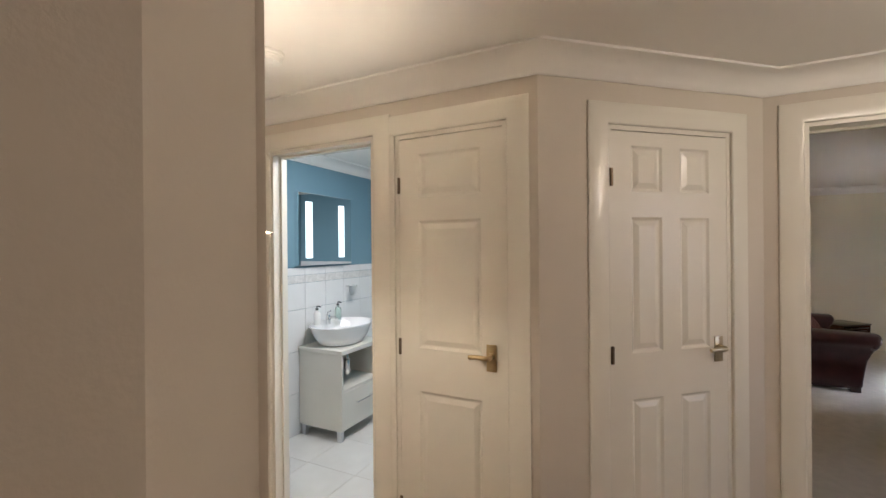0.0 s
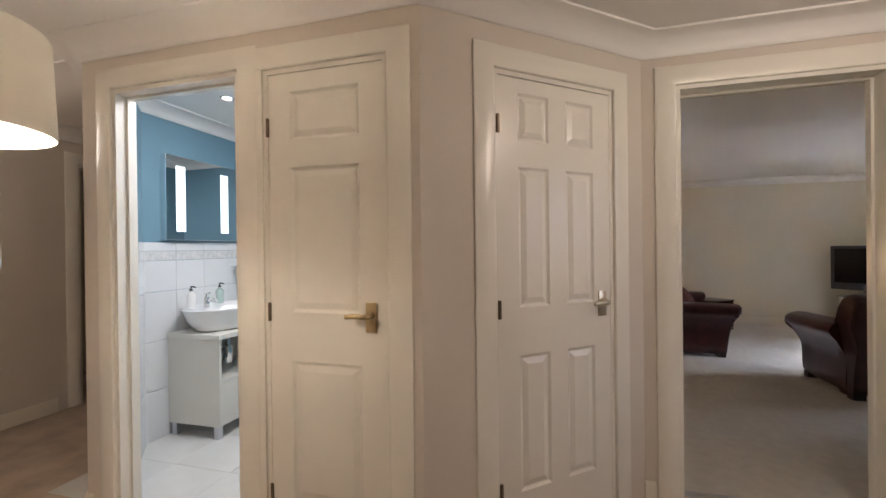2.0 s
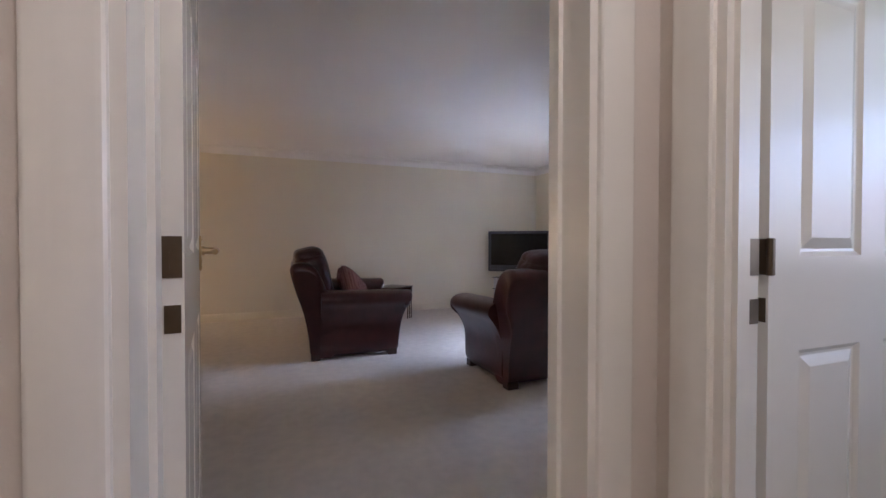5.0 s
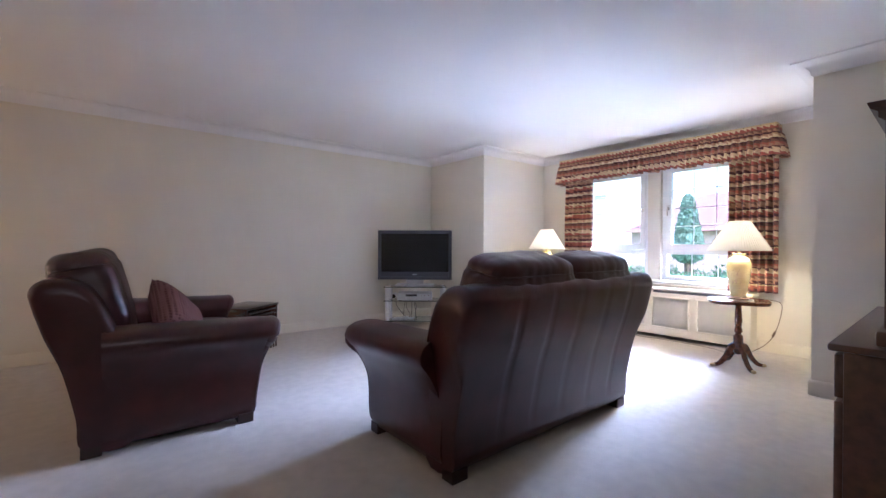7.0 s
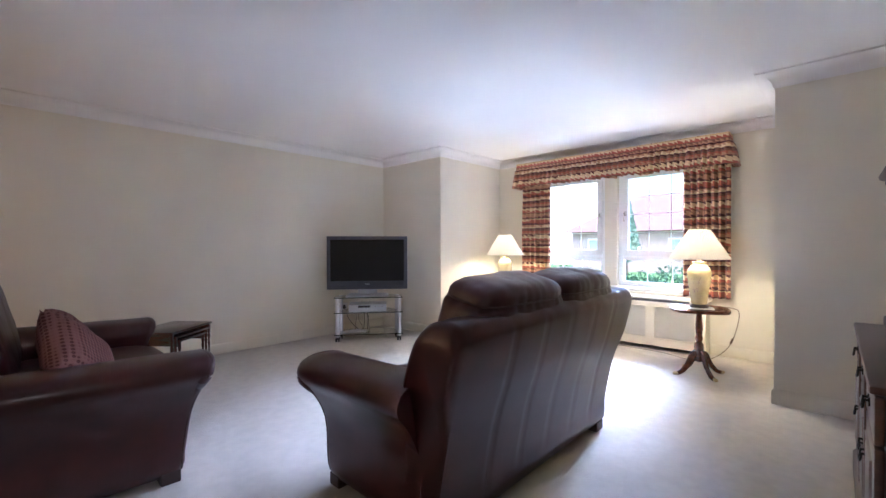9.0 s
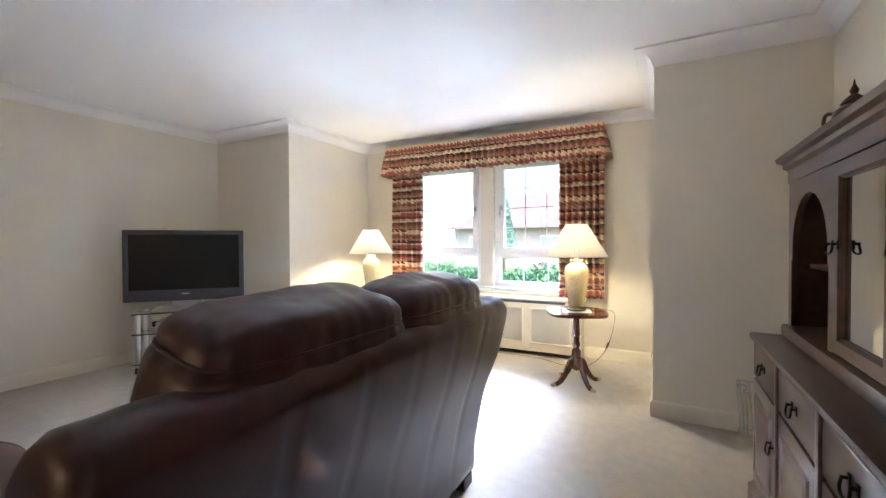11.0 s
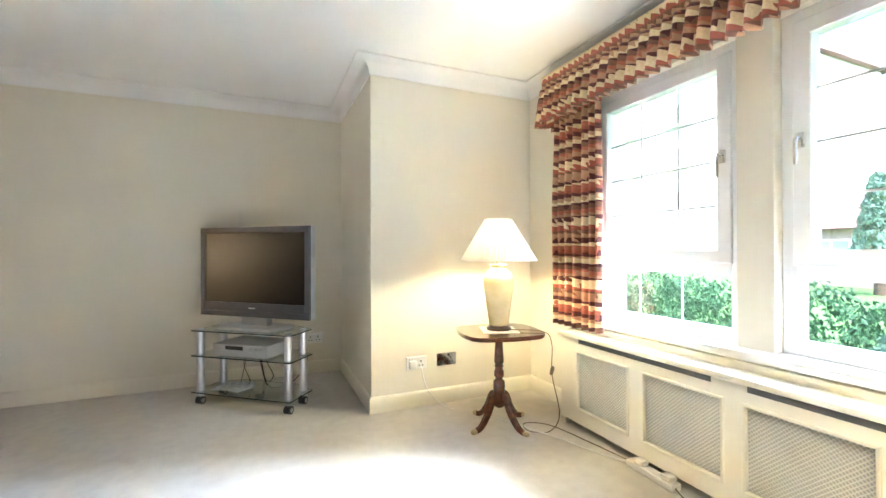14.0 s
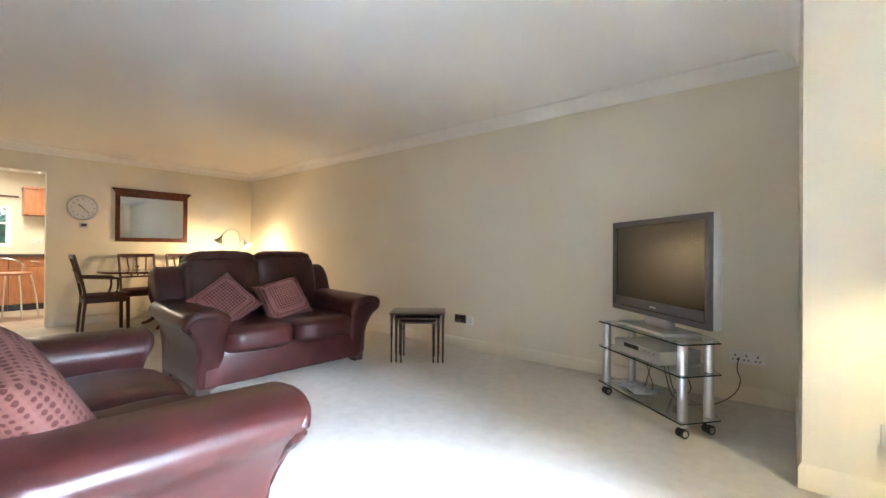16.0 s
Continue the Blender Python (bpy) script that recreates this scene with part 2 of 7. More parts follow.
ceiling("ceiling", [(-3.05, 0.02), (5.85, 0.02), (5.85, 5.55), (-3.05, 5.55)], ZC, "smooth white painted lounge ceiling", M_CEIL)


def cove(r):
    """Plaster cove profile of size r, hung below the ceiling line at 0."""
    pts = [(0, 0.01), (0, -r), (0.006, -r)]
    for k in range(9):
        a = math.pi / 2 * k / 8
        pts.append((r * 1.05 - (r * 1.05 - 0.012) * math.cos(a), -0.012 - (r - 0.018) * (1 - math.sin(a))))
    return pts + [(r * 1.15, -0.010), (r * 1.15, 0.01)]


bm = bmesh.new()
sweep(bm, LIV, [(d, ZC + z) for d, z in cove(0.095)], closed=True)
solid("cornice", bm, M_CEIL, "white plaster cove cornice round the lounge ceiling", "cornice", "structure", smooth=40)
SK = [(0, 0.0), (0.014, 0.0), (0.014, 0.088), (0.009, 0.098), (0.004, 0.105), (0, 0.105)]


def skirting(pts, label="cream painted skirting board along the wall"):
    bm = bmesh.new()
    sweep(bm, pts, SK)
    solid("baseboard", bm, M_SKIRT, label, "skirting board", "structure", smooth=40)


skirting([(DOOR_X1 + 0.1, YD), (1.45, YD), (1.45, YS), (XR, YS), (XR, YA), (XW, YA), (XW, 1.72)])
skirting([(XW, 3.77), (XW, YB), (XR, YB), (XR, YT), (XD, YT), (XD, 2.90)])
skirting([(-1.0, 2.1), (-1.0, YD), (-0.1, YD)])

# ---- hall ----
CVX, CNC = (-1.038, -0.765), (-0.145, 0.0)   # the slanting cupboard wall's ends
HN = along(CVX, CNC)[1]
XE = 1.03                                    # right-hand wall of the hall
# north walls run with the hall on their right, so they are built backwards
wall("wall_lounge_door", (XE, 0.0), CNC, M_HALL, "beige painted hall wall beside the lounge doorway", [(XE - DOOR_X1, XE - DOOR_X0, 0, DOOR_H)], thick=0.10)
wall("wall_slanting", CNC, CVX, M_HALL, "beige painted slanting hall wall", [(0.19, 0.862, 0, 2.0)], thick=0.10)
BX0, BX1 = -2.56, -1.835                     # bathroom doorway
wall("wall_bathroom", CVX, (-2.74, -0.765), M_HALL, "beige painted hall wall with two doors", [(0.122, 0.690, 0, 2.015), (-1.038 - BX1, -1.038 - BX0, 0, 2.03)], thick=0.10)
wall("wall_corridor", (-2.74, -0.765), (-3.50, -0.02), M_HALL, "beige painted slanting corridor wall", thick=0.08)
wall("wall_corridor_return", (-3.50, -0.02), (-3.50, 1.3), M_HALL, "beige painted corridor wall", thick=0.08)
wall("wall_corridor_back", (-3.50, 1.3), (-4.40, 1.3), M_HALL, "beige painted corridor wall")
wall("wall_corridor_end", (-4.40, 1.3), (-4.40, -1.97), M_HALL, "beige painted corridor end wall", [(0.25, 1.00, 0, 2.0)])
wall("wall_corridor_south", (-4.40, -1.97), (-1.50, -1.97), M_HALL, "beige painted corridor wall", ext=(0.1, 0))
wall("wall_corridor_corner", (-1.50, -1.97), (-1.412, -1.804), M_HALL, "beige painted corridor corner", thick=0.05)
wall("wall_near_slant", (-1.412, -1.804), (-1.000, -2.266), M_HALL, "beige painted slanting wall at the hall corner", thick=0.1)
wall("wall_hall_left", (-1.000, -2.266), (-1.000, -3.7), M_HALL, "beige painted hall wall", ext=(0, 0.1))
wall("wall_hall_back", (-1.000, -3.7), (XE, -3.7), M_HALL, "beige painted hall wall", ext=(0, 0.1))
wall("wall_hall_right", (XE, -3.7), (XE, 0.0), M_HALL, "beige painted hall wall", [(3.7 - 0.925, 3.7 - 0.125, 0, 2.0)], thick=0.10)
HALL = [(-4.40, -1.97), (-1.50, -1.97), (-1.412, -1.804), (-1.000, -2.266), (-1.000, -3.7), (XE, -3.7), (XE, 0), CNC, CVX, (-2.74, -0.765), (-3.50, -0.02), (-3.50, 1.3), (-4.40, 1.3)]
bm = bmesh.new()
sweep(bm, HALL, [(d, ZH + z) for d, z in cove(0.098)], closed=True)
solid("cornice_hall", bm, M_CEIL, "white plaster cove cornice round the hall ceiling", "cornice", "structure", smooth=40)
ceiling("ceiling_hall", [(-4.55, -3.8), (1.1, -3.8), (1.1, 0.0), (-0.15, 0.0), (-1.0, -0.72), (-2.7, -0.72), (-3.45, 0.0), (-3.45, 1.35), (-4.55, 1.35)], ZH, "smooth white painted hall ceiling", M_CEIL)
bm = bmesh.new()
box(bm, -4.6, 1.2, -3.85, -0.01, -0.06, -0.002)
box(bm, -5.6, -3.5, -0.01, 1.4, -0.06, -0.002)
solid("floor_hall", bm, M_VINYL, "brown mottled vinyl hall floor", "floor", "structure")
skirting([(XE, -0.07), (XE, 0), (DOOR_X1 + 0.1, 0)])
skirting([(-0.096, 0), CNC])
skirting([CVX, (-1.05, -0.765)])
skirting([(-2.70, -0.765), (-2.74, -0.765), (-3.50, -0.02), (-3.50, 1.3), (-4.40, 1.3)])
skirting([(-4.40, 0.14), (-4.40, -1.97), (-1.50, -1.97), (-1.412, -1.804), (-1.000, -2.266), (-1.000, -3.7), (XE, -3.7), (XE, -1.06)])

# architrave: board with an eased inner edge and a thinner outer band; offset is away from the opening
ARC = [(0.0, 0.0), (0.0, 0.011), (0.004, 0.015), (0.012, 0.017), (0.055, 0.018), (0.066, 0.015), (0.086, 0.012), (0.094, 0.008), (0.094, 0.0)]


def doorway(name, p0, p1, s0, s1, top, depth, label, stop=None, back=True, shared=False):
    """Lining and architraves of an opening in a wall that runs p0 to p1."""
    m, _ = along(p0, p1)
    t = thing(name, m, label, "door frame", kind="structure")
    up = Matrix(((1, 0, 0, 0), (0, 0, 1, 0), (0, 1, 0, 0), (0, 0, 0, 1)))
    path = [(s1 - 0.008, 0.0), (s1 - 0.008, top - 0.008), (s0 + 0.008, top - 0.008), (s0 + 0.008, 0.0)]
    bm = bmesh.new()
    # a shared side leans on the next frame's architrave, with a plain fillet between
    sweep(bm, [(s1 + 0.018, top - 0.008)] + path[2:] if shared else path, [(-d, h) for d, h in ARC], m=up)
    part("architrave", bm, M_GLOSS, t, smooth=30)
    if shared:
        bm = bmesh.new()
        box(bm, s1 - 0.008, s1 + 0.0195, 0.0, 0.013, 0.0, top - 0.008, 0.002)
        part("fillet", bm, M_GLOSS, t)
    if back:
        bm = bmesh.new()
        sweep(bm, path, [(-d, -depth - h) for d, h in ARC], m=up)
        part("architrave", bm, M_GLOSS, t, smooth=30)
    bm = bmesh.new()
    sweep(bm, [(s1, 0.0), (s1, top), (s0, top), (s0, 0.0)], [(0, 0.0), (0.028, 0.0), (0.028, -depth), (0, -depth)], m=up)
    part("lining", bm, M_GLOSS, t)
    if stop is not None:
        bm = bmesh.new()
        sweep(bm, [(s1 - 0.028, 0.0), (s1 - 0.028, top - 0.028), (s0 + 0.028, top - 0.028), (s0 + 0.028, 0.0)], [(0, stop), (0.012, stop), (0.012, stop - 0.035), (0, stop - 0.035)], m=up)
        part("stop", bm, M_GLOSS, t)
    return t


def lever(parent, x, y, z, side, toward, material):
    """Lever handle on a rectangular backplate; side is the face, toward the way that the lever points."""
    bm = bmesh.new()
    box(bm, x - 0.023, x + 0.023, min(y, y + side * 0.007), max(y, y + side * 0.007), z - 0.058, z + 0.058, 0.0025)
    cyl(bm, (x, y, z + 0.008), (x, y + side * 0.016, z + 0.008), 0.016)
    pts = spline([(x, y + side * 0.010, z + 0.008), (x, y + side * 0.040, z + 0.008), (x + toward * 0.016, y + side * 0.050, z + 0.008), (x + toward * 0.05, y + side * 0.050, z + 0.010), (x + toward * 0.088, y + side * 0.046, z + 0.006)], 6)
    tube(bm, pts, 0.010, 12, [0.0115] * 8 + [0.0105] * 8 + [0.0098] * (len(pts) - 16))
    for dz in (0.048, -0.048):
        cyl(bm, (x, y, z + dz), (x, y + side * 0.0085, z + dz), 0.005)
    cyl(bm, (x, y, z - 0.026), (x, y + side * 0.0082, z - 0.026), 0.006)
    part("handle", bm, material, parent, "brushed lever handle on a rectangular backplate", smooth=40)


def panel_door(name, m, w, h, label, rows, cols, handle=True, metal=None, t=0.036, hinge_z=(0.25, 1.0, 1.76), knuckle=1, stile=0.10, closer=False):
    """Moulded panel door; x runs from the hinges, panels stand raised in sunk fields on both faces."""
    d = thing(name, m, label, "door", kind="structure")
    gap = 0.095
    bm = bmesh.new()
    box(bm, 0, w, -t / 2 + 0.009, t / 2 - 0.009, 0, h)
    pw = (w - 2 * stile - (cols - 1) * gap) / cols
    xs = [stile + c * (pw + gap) for c in range(cols)]
    fields = []
    for s in (-1, 1):
        ya, yb = (t / 2 - 0.009) * s, (t / 2) * s
        lo, hi = min(ya, yb), max(ya, yb)
        edges = [0] + [v for x in xs for v in (x, x + pw)] + [w]
        for k in range(0, len(edges), 2):
            box(bm, edges[k], edges[k + 1], lo, hi, 0, h)
        for x in xs:
            zz = 0
            for z0, z1 in rows:
                box(bm, x, x + pw, lo, hi, zz, z0)
                zz = z1
                fields.append((x, z0, z1, s))
            box(bm, x, x + pw, lo, hi, zz, h)
    part("leaf", bm, M_GLOSS, d)
    for x, z0, z1, s in fields:
        bm = bmesh.new()
        loops = []
        for ins, dep in ((0.0, t / 2), (0.010, t / 2 - 0.0075), (0.016, t / 2 - 0.0085), (0.040, t / 2 - 0.001), (0.043, t / 2 - 0.001)):
            loops.append([bm.verts.new((xx, s * dep, zz)) for xx, zz in ((x + ins, z0 + ins), (x + pw - ins, z0 + ins), (x + pw - ins, z1 - ins), (x + ins, z1 - ins))])
        for a, b in zip(loops, loops[1:]):
            for k in range(4):
                bm.faces.new((a[k], a[(k + 1) % 4], b[(k + 1) % 4], b[k]))
        bm.faces.new(loops[-1])
        part("panel", bm, M_GLOSS, d)
    for z in hinge_z:
        bm = bmesh.new()
        y = knuckle * (t / 2 + 0.004)
        cyl(bm, (-0.002, y, z - 0.038), (-0.002, y, z + 0.038), 0.0065, seg=10)
        box(bm, -0.002, 0.004, y - knuckle * 0.006 - 0.012, y - knuckle * 0.006 + 0.004, z - 0.037, z + 0.037)
        box(bm, -0.0018, 0.0004, -t / 2 + 0.003, t / 2 - 0.003, z - 0.037, z + 0.037)
        part("hinge", bm, M_HINGE, d, "bronzed butt hinge", smooth=40)
    if closer:
        bm = bmesh.new()
        box(bm, -0.0018, 0.0004, -t / 2 + 0.005, t / 2 - 0.005, 0.865, 0.915)
        part("closer_plate", bm, M_HINGE, d, "small bronzed closer plate")
    if handle:
        for s in (-1, 1):
            lever(d, w - 0.055, s * t / 2, 0.99, s, -1, metal or M_BRASS)
    return d


ROWS = [(0.23, 0.80), (1.00, 1.59), (1.70, 1.90)]
# lounge doorway, its leaf folded back inside the lounge
doorway("door_frame_1", (XE, 0), CNC, XE - DOOR_X1, XE - DOOR_X0, DOOR_H, YD, "cream gloss lounge doorway with moulded architrave", stop=-0.09, back=True)
panel_door("door_1", pose(0.050, YD + 0.012, 0.012, 0, 0, 97), 0.80, 2.0, "cream gloss panelled door folded back into the lounge", ROWS, 2, knuckle=1, closer=True)
# slanting cupboard door
doorway("door_frame_2", CNC, CVX, 0.19, 0.862, 2.0, 0.10, "cream gloss cupboard door frame in the slanting wall", back=False)
mS, _ = along(CNC, CVX)
panel_door("door_2", mS @ pose(0.834, -0.020, 0.008, 0, 0, 180), 0.616, 1.96, "closed cream six-panel cupboard door with lever handle", ROWS, 2, metal=M_NICKEL, knuckle=-1)
# narrow cupboard door and bathroom doorway
doorway("door_frame_3", CVX, (-2.74, -0.765), 0.122, 0.690, 2.015, 0.10, "cream gloss frame of the narrow cupboard door", back=False, shared=True)
panel_door("door_3", pose(-1.699, -0.745, 0.008), 0.511, 1.975, "closed narrow cream three-panel cupboard door", ROWS, 1, knuckle=-1)
doorway("door_frame_4", CVX, (-2.74, -0.765), -1.038 - BX1, -1.038 - BX0, 2.03, 0.10, "cream gloss bathroom doorway, door open out of sight", stop=-0.05)
# open door at the right of the hall
doorway("door_frame_5", (XE, -3.7), (XE, 0), 3.7 - 0.925, 3.7 - 0.125, 2.0, 0.10, "cream gloss doorway at the hall corner", stop=-0.02)
panel_door("door_5", pose(XE + 0.126, -0.139, 0.01, 0, 0, -1), 0.735, 1.965, "cream six-panel door standing wide open", ROWS, 2, knuckle=-1, closer=True)
frame_5 = bpy.data.objects["door_frame_5"]
for z, h in ((0.26, 0.037), (1.01, 0.037), (1.77, 0.037), (0.90, 0.025)):
    bm = bmesh.new()
    box(bm, 3.7 - 0.1551, 3.7 - 0.1528, -0.0985, -0.070, z - h, z + h)
    part("hinge_leaf", bm, M_HINGE, frame_5, "bronzed hinge leaf let into the lining")
# corridor end doorway
doorway("door_frame_6", (-4.40, 1.3), (-4.40, -1.97), 0.25, 1.00, 2.0, 0.12, "cream gloss doorway at the corridor end", stop=-0.06)


# ---- lounge seating ----


def swell(bm, c, size, p=3.0, n=20, puff=0.0, wrinkle=0.0, seed=0.0, rot=None, crease=None):
    """A stuffed block: a cube's grid pushed onto a superellipsoid, with creases and wrinkles."""
    cube = bmesh.new()
    bmesh.ops.create_cube(cube, size=2.0)
    bmesh.ops.subdivide_edges(cube, edges=cube.edges[:], cuts=n - 1, use_grid_fill=True)
    rot = rot or Matrix.Identity(3)
    made = {}
    for v in cube.verts:
        q = v.co
        r = (abs(q.x) ** p + abs(q.y) ** p + abs(q.z) ** p) ** (1 / p)
        d = q / r
        w = Vector((d.x * size[0] / 2, d.y * size[1] / 2, d.z * size[2] / 2))
        if puff:
            w *= 1 + puff * (1 - d.x * d.x) * (1 - d.z * d.z)
        if crease is not None:
            near = w.z - crease
            w *= 1 - 0.032 * math.exp(-((near / 0.017) ** 2))
            w += d.normalized() * 0.0045 * noise.noise(Vector((w.x * 34 + seed, w.y * 30, w.z * 6))) * math.exp(-abs(near) / 0.07)
        if wrinkle:
            k = noise.noise(Vector((w.x * 5 + seed, w.y * 14, w.z * 9))) + 0.6 * noise.noise(Vector((w.x * 22 + seed, w.y * 9, w.z * 9)))
            w += d.normalized() * wrinkle * k
        made[v] = bm.verts.new(Vector(c) + rot @ w)
    for f in cube.faces:
        bm.faces.new([made[v] for v in f.verts])
    cube.free()


def loft(bm, rings, cap=True):
    vs = [[bm.verts.new(p) for p in r] for r in rings]
    k = len(vs[0])
    for a, b in zip(vs, vs[1:]):
        for i in range(k):
            bm.faces.new((a[i], a[(i + 1) % k], b[(i + 1) % k], b[i]))
    if cap:
        bm.faces.new(vs[0][::-1])
        bm.faces.new(vs[-1])


def smooth_loop(pts, n=6):
    """A closed smooth loop through flat points."""
    k = len(pts)
    out = []
    for i in range(k):
        p0, p1, p2, p3 = (Vector(pts[(i + j - 1) % k]) for j in range(4))
        for j in range(n):
            t = j / n
            out.append(0.5 * (2 * p1 + (p2 - p0) * t + (2 * p0 - 5 * p1 + 4 * p2 - p3) * t * t + (3 * p1 - p0 - 3 * p2 + p3) * t ** 3))
    return out


M_PIPE = mat("dark_leather_piping", (0.045, 0.012, 0.011), 0.4, var=0.1)
M_FOOT = mat("dark_stained_foot", (0.035, 0.016, 0.011), 0.4, var=0.2)


def sofa(m, W, label):
    """Two-seat leather sofa: x along it, y from the back to the front."""
    s = thing("sofa", m, label, "sofa")
    # arms: a rolled section that leans forward and outward at the top
    sec = smooth_loop([(0.020, 0.048), (0.012, 0.30), (-0.040, 0.44), (-0.100, 0.525), (-0.072, 0.594), (0.030, 0.618), (0.150, 0.600), (0.198, 0.535), (0.190, 0.44), (0.180, 0.20), (0.175, 0.048)], 5)
    cen = Vector((0.08, 0.40))
    for side in (0, 1):
        rings, seam = [], []
        steps = [(0.0, 1.0, 0.0)] + [(v / 10, 1.0, 0.0) for v in range(1, 10)] + [(1.0, 1.0, 0.0), (1.0, 0.985, 0.012), (1.0, 0.95, 0.024), (1.0, 0.88, 0.032), (1.0, 0.6, 0.038), (1.0, 0.25, 0.040)]
        for v, k, fwd in steps:
            ring = []
            for q in sec:
                q2 = cen + (q - cen) * k
                front = 0.700 + 0.105 * max(0.0, (q2.y - 0.10) / 0.50) ** 1.5
                y = 0.10 + (front - 0.10) * v + fwd
                zz = q2.y - 0.02 * v * max(0.0, (q2.y - 0.3) / 0.3) + 0.004 * noise.noise(Vector((q2.x * 9 + side * 5, y * 7, q2.y * 9)))
                x = q2.x if side == 0 else W - q2.x
                ring.append(Vector((x, y, zz)))
            rings.append(ring)
            if k == 0.95:
                seam = ring
        bm = bmesh.new()
        loft(bm, rings)
        arm = part("arm", bm, M_LEATHER, s, "rolled leather arm", smooth=60)
        bm = bmesh.new()
        tube(bm, seam + seam[:1], 0.005, 6)
        part("piping", bm, M_PIPE, arm, smooth=180)
        # padded roll that wraps the front of the arm over its crown
        crown = [p for p in rings[12] if p.z > 0.33]
        crown.sort(key=lambda p: math.atan2(p.z - 0.30, (p.x if side == 0 else W - p.x) - 0.08))
        path = [Vector((0.08 + ((p.x if side == 0 else W - p.x) - 0.08) * 0.90, p.y - 0.012, 0.42 + (p.z - 0.42) * 0.90)) for p in crown]
        bm = bmesh.new()
        tube(bm, [Vector((p.x if side == 0 else W - p.x, p.y, p.z)) for p in path], 0.028, 12, [0.008 + 0.020 * min(1.0, 4.0 * i / (len(path) - 1), 4.0 * (1 - i / (len(path) - 1))) for i in range(len(path))])
        part("arm_roll", bm, M_LEATHER, arm, "padded leather roll", smooth=180)
    # back: leaning panel with pleated seams behind
    prof = [(0.035, 0.048), (0.012, 0.20), (-0.030, 0.42), (-0.085, 0.60), (-0.125, 0.760), (-0.129, 0.812), (-0.100, 0.852), (-0.03, 0.860), (0.035, 0.835), (0.09, 0.765), (0.15, 0.60), (0.20, 0.40), (0.21, 0.048)]
    loop = smooth_loop(prof, 4)
    cb = Vector((0.03, 0.48))
    seams = [W * k for k in (0.20, 0.36, 0.52, 0.68, 0.84)]
    xs = [-0.055, -0.053, -0.048, -0.04, -0.02, 0.0] + [W * k / 70 for k in range(1, 70)] + [W, W + 0.02, W + 0.04, W + 0.048, W + 0.053, W + 0.055]
    rings = []
    for i, x in enumerate(xs):
        e = max(0.0, -x, x - W) / 0.055
        k = max(0.0, 1 - (e * 0.95) ** 3.2) ** (1 / 3.2)
        ring = []
        for q in loop:
            q2 = cb + (q - cb) * (0.55 + 0.45 * k)
            y, z = q2.x, q2.y
            if q.x < 0.06 and 0.12 < q.y < 0.82:
                g = sum(math.exp(-(((x - sx) / 0.011) ** 2)) for sx in seams)
                y += 0.004 * g + 0.0015 * noise.noise(Vector((x * 5, z * 1.5, W))) + 0.008 * max(0.0, z - 0.45) * noise.noise(Vector((x * 9 + z * 5, z * 3.0, W)))
            if q.y > 0.8:
                z += 0.008 * noise.noise(Vector((x * 11, 3.1, W)))
            xx = x
            if z < 0.60:
                xx = min(max(x, 0.015), W - 0.015)
                xx = x + (xx - x) * min(1.0, (0.60 - z) / 0.16)
            ring.append(Vector((xx, y, z)))
        rings.append(ring)
    bm = bmesh.new()
    loft(bm, rings)
    back = part("backrest", bm, M_LEATHER, s, "leather back with vertical seams", smooth=70)
    for sx in seams:
        bm = bmesh.new()
        tube(bm, spline([(sx, 0.022, 0.14), (sx, -0.012, 0.42), (sx, -0.112, 0.74), (sx, -0.098, 0.850), (sx, -0.02, 0.857)], 5), 0.0022, 5)
        part("seam", bm, M_PIPE, back, smooth=180)
    # base and front rail
    bm = bmesh.new()
    box(bm, 0.05, W - 0.05, 0.06, 0.745, 0.050, 0.30, 0.02, 3)
    part("base", bm, M_LEATHER, s, "leather covered base", smooth=40)
    cw = (W - 0.34) / 2
    for k in range(2):
        cx = 0.17 + cw * (k + 0.5)
        bm = bmesh.new()
        swell(bm, (cx, 0.475, 0.355), (cw + 0.012, 0.68, 0.20), 5, 16, 0.05, 0.005, k * 7.0 + W)
        seat = part("seat_cushion", bm, M_LEATHER, s, "plump leather seat cushion", smooth=180)
        bm = bmesh.new()
        tube(bm, spline([(cx - cw / 2 + 0.02, 0.795, 0.405), (cx, 0.822, 0.408), (cx + cw / 2 - 0.02, 0.795, 0.405)], 8), 0.0035, 6)
        part("piping", bm, M_PIPE, seat, smooth=180)
        bm = bmesh.new()
        at, size, lean = Vector((cx, 0.060, 0.708)), (cw * 1.15, 0.27, 0.56), Matrix.Rotation(radians(12), 3, "X")
        swell(bm, at, size, 4.6, 44, 0.05, 0.006, k * 3.0 + W, lean, 0.205)
        pad = part("back_cushion", bm, M_LEATHER, s, "creased leather back cushion", smooth=180)
        # stitched seam round the cushion below its crown
        ring = []
        for q in range(49):
            a = 2 * math.pi * q / 48
            c, sn = math.cos(a), math.sin(a)
            rim = (1 - (2 * 0.205 / size[2]) ** 4.6) ** (1 / 4.6) / (abs(c) ** 4.6 + abs(sn) ** 4.6) ** (1 / 4.6)
            w = Vector((c * rim * size[0] / 2, sn * rim * size[1] / 2, 0.205))
            w *= (1 + 0.05 * (1 - min(1, (2 * w.x / size[0]) ** 2)) * (1 - (2 * 0.205 / size[2]) ** 2)) * 0.977
            ring.append(at + lean @ w)
        bm = bmesh.new()
        tube(bm, ring, 0.0040, 6)
        part("seam", bm, M_PIPE, pad, "stitched seam", smooth=180)
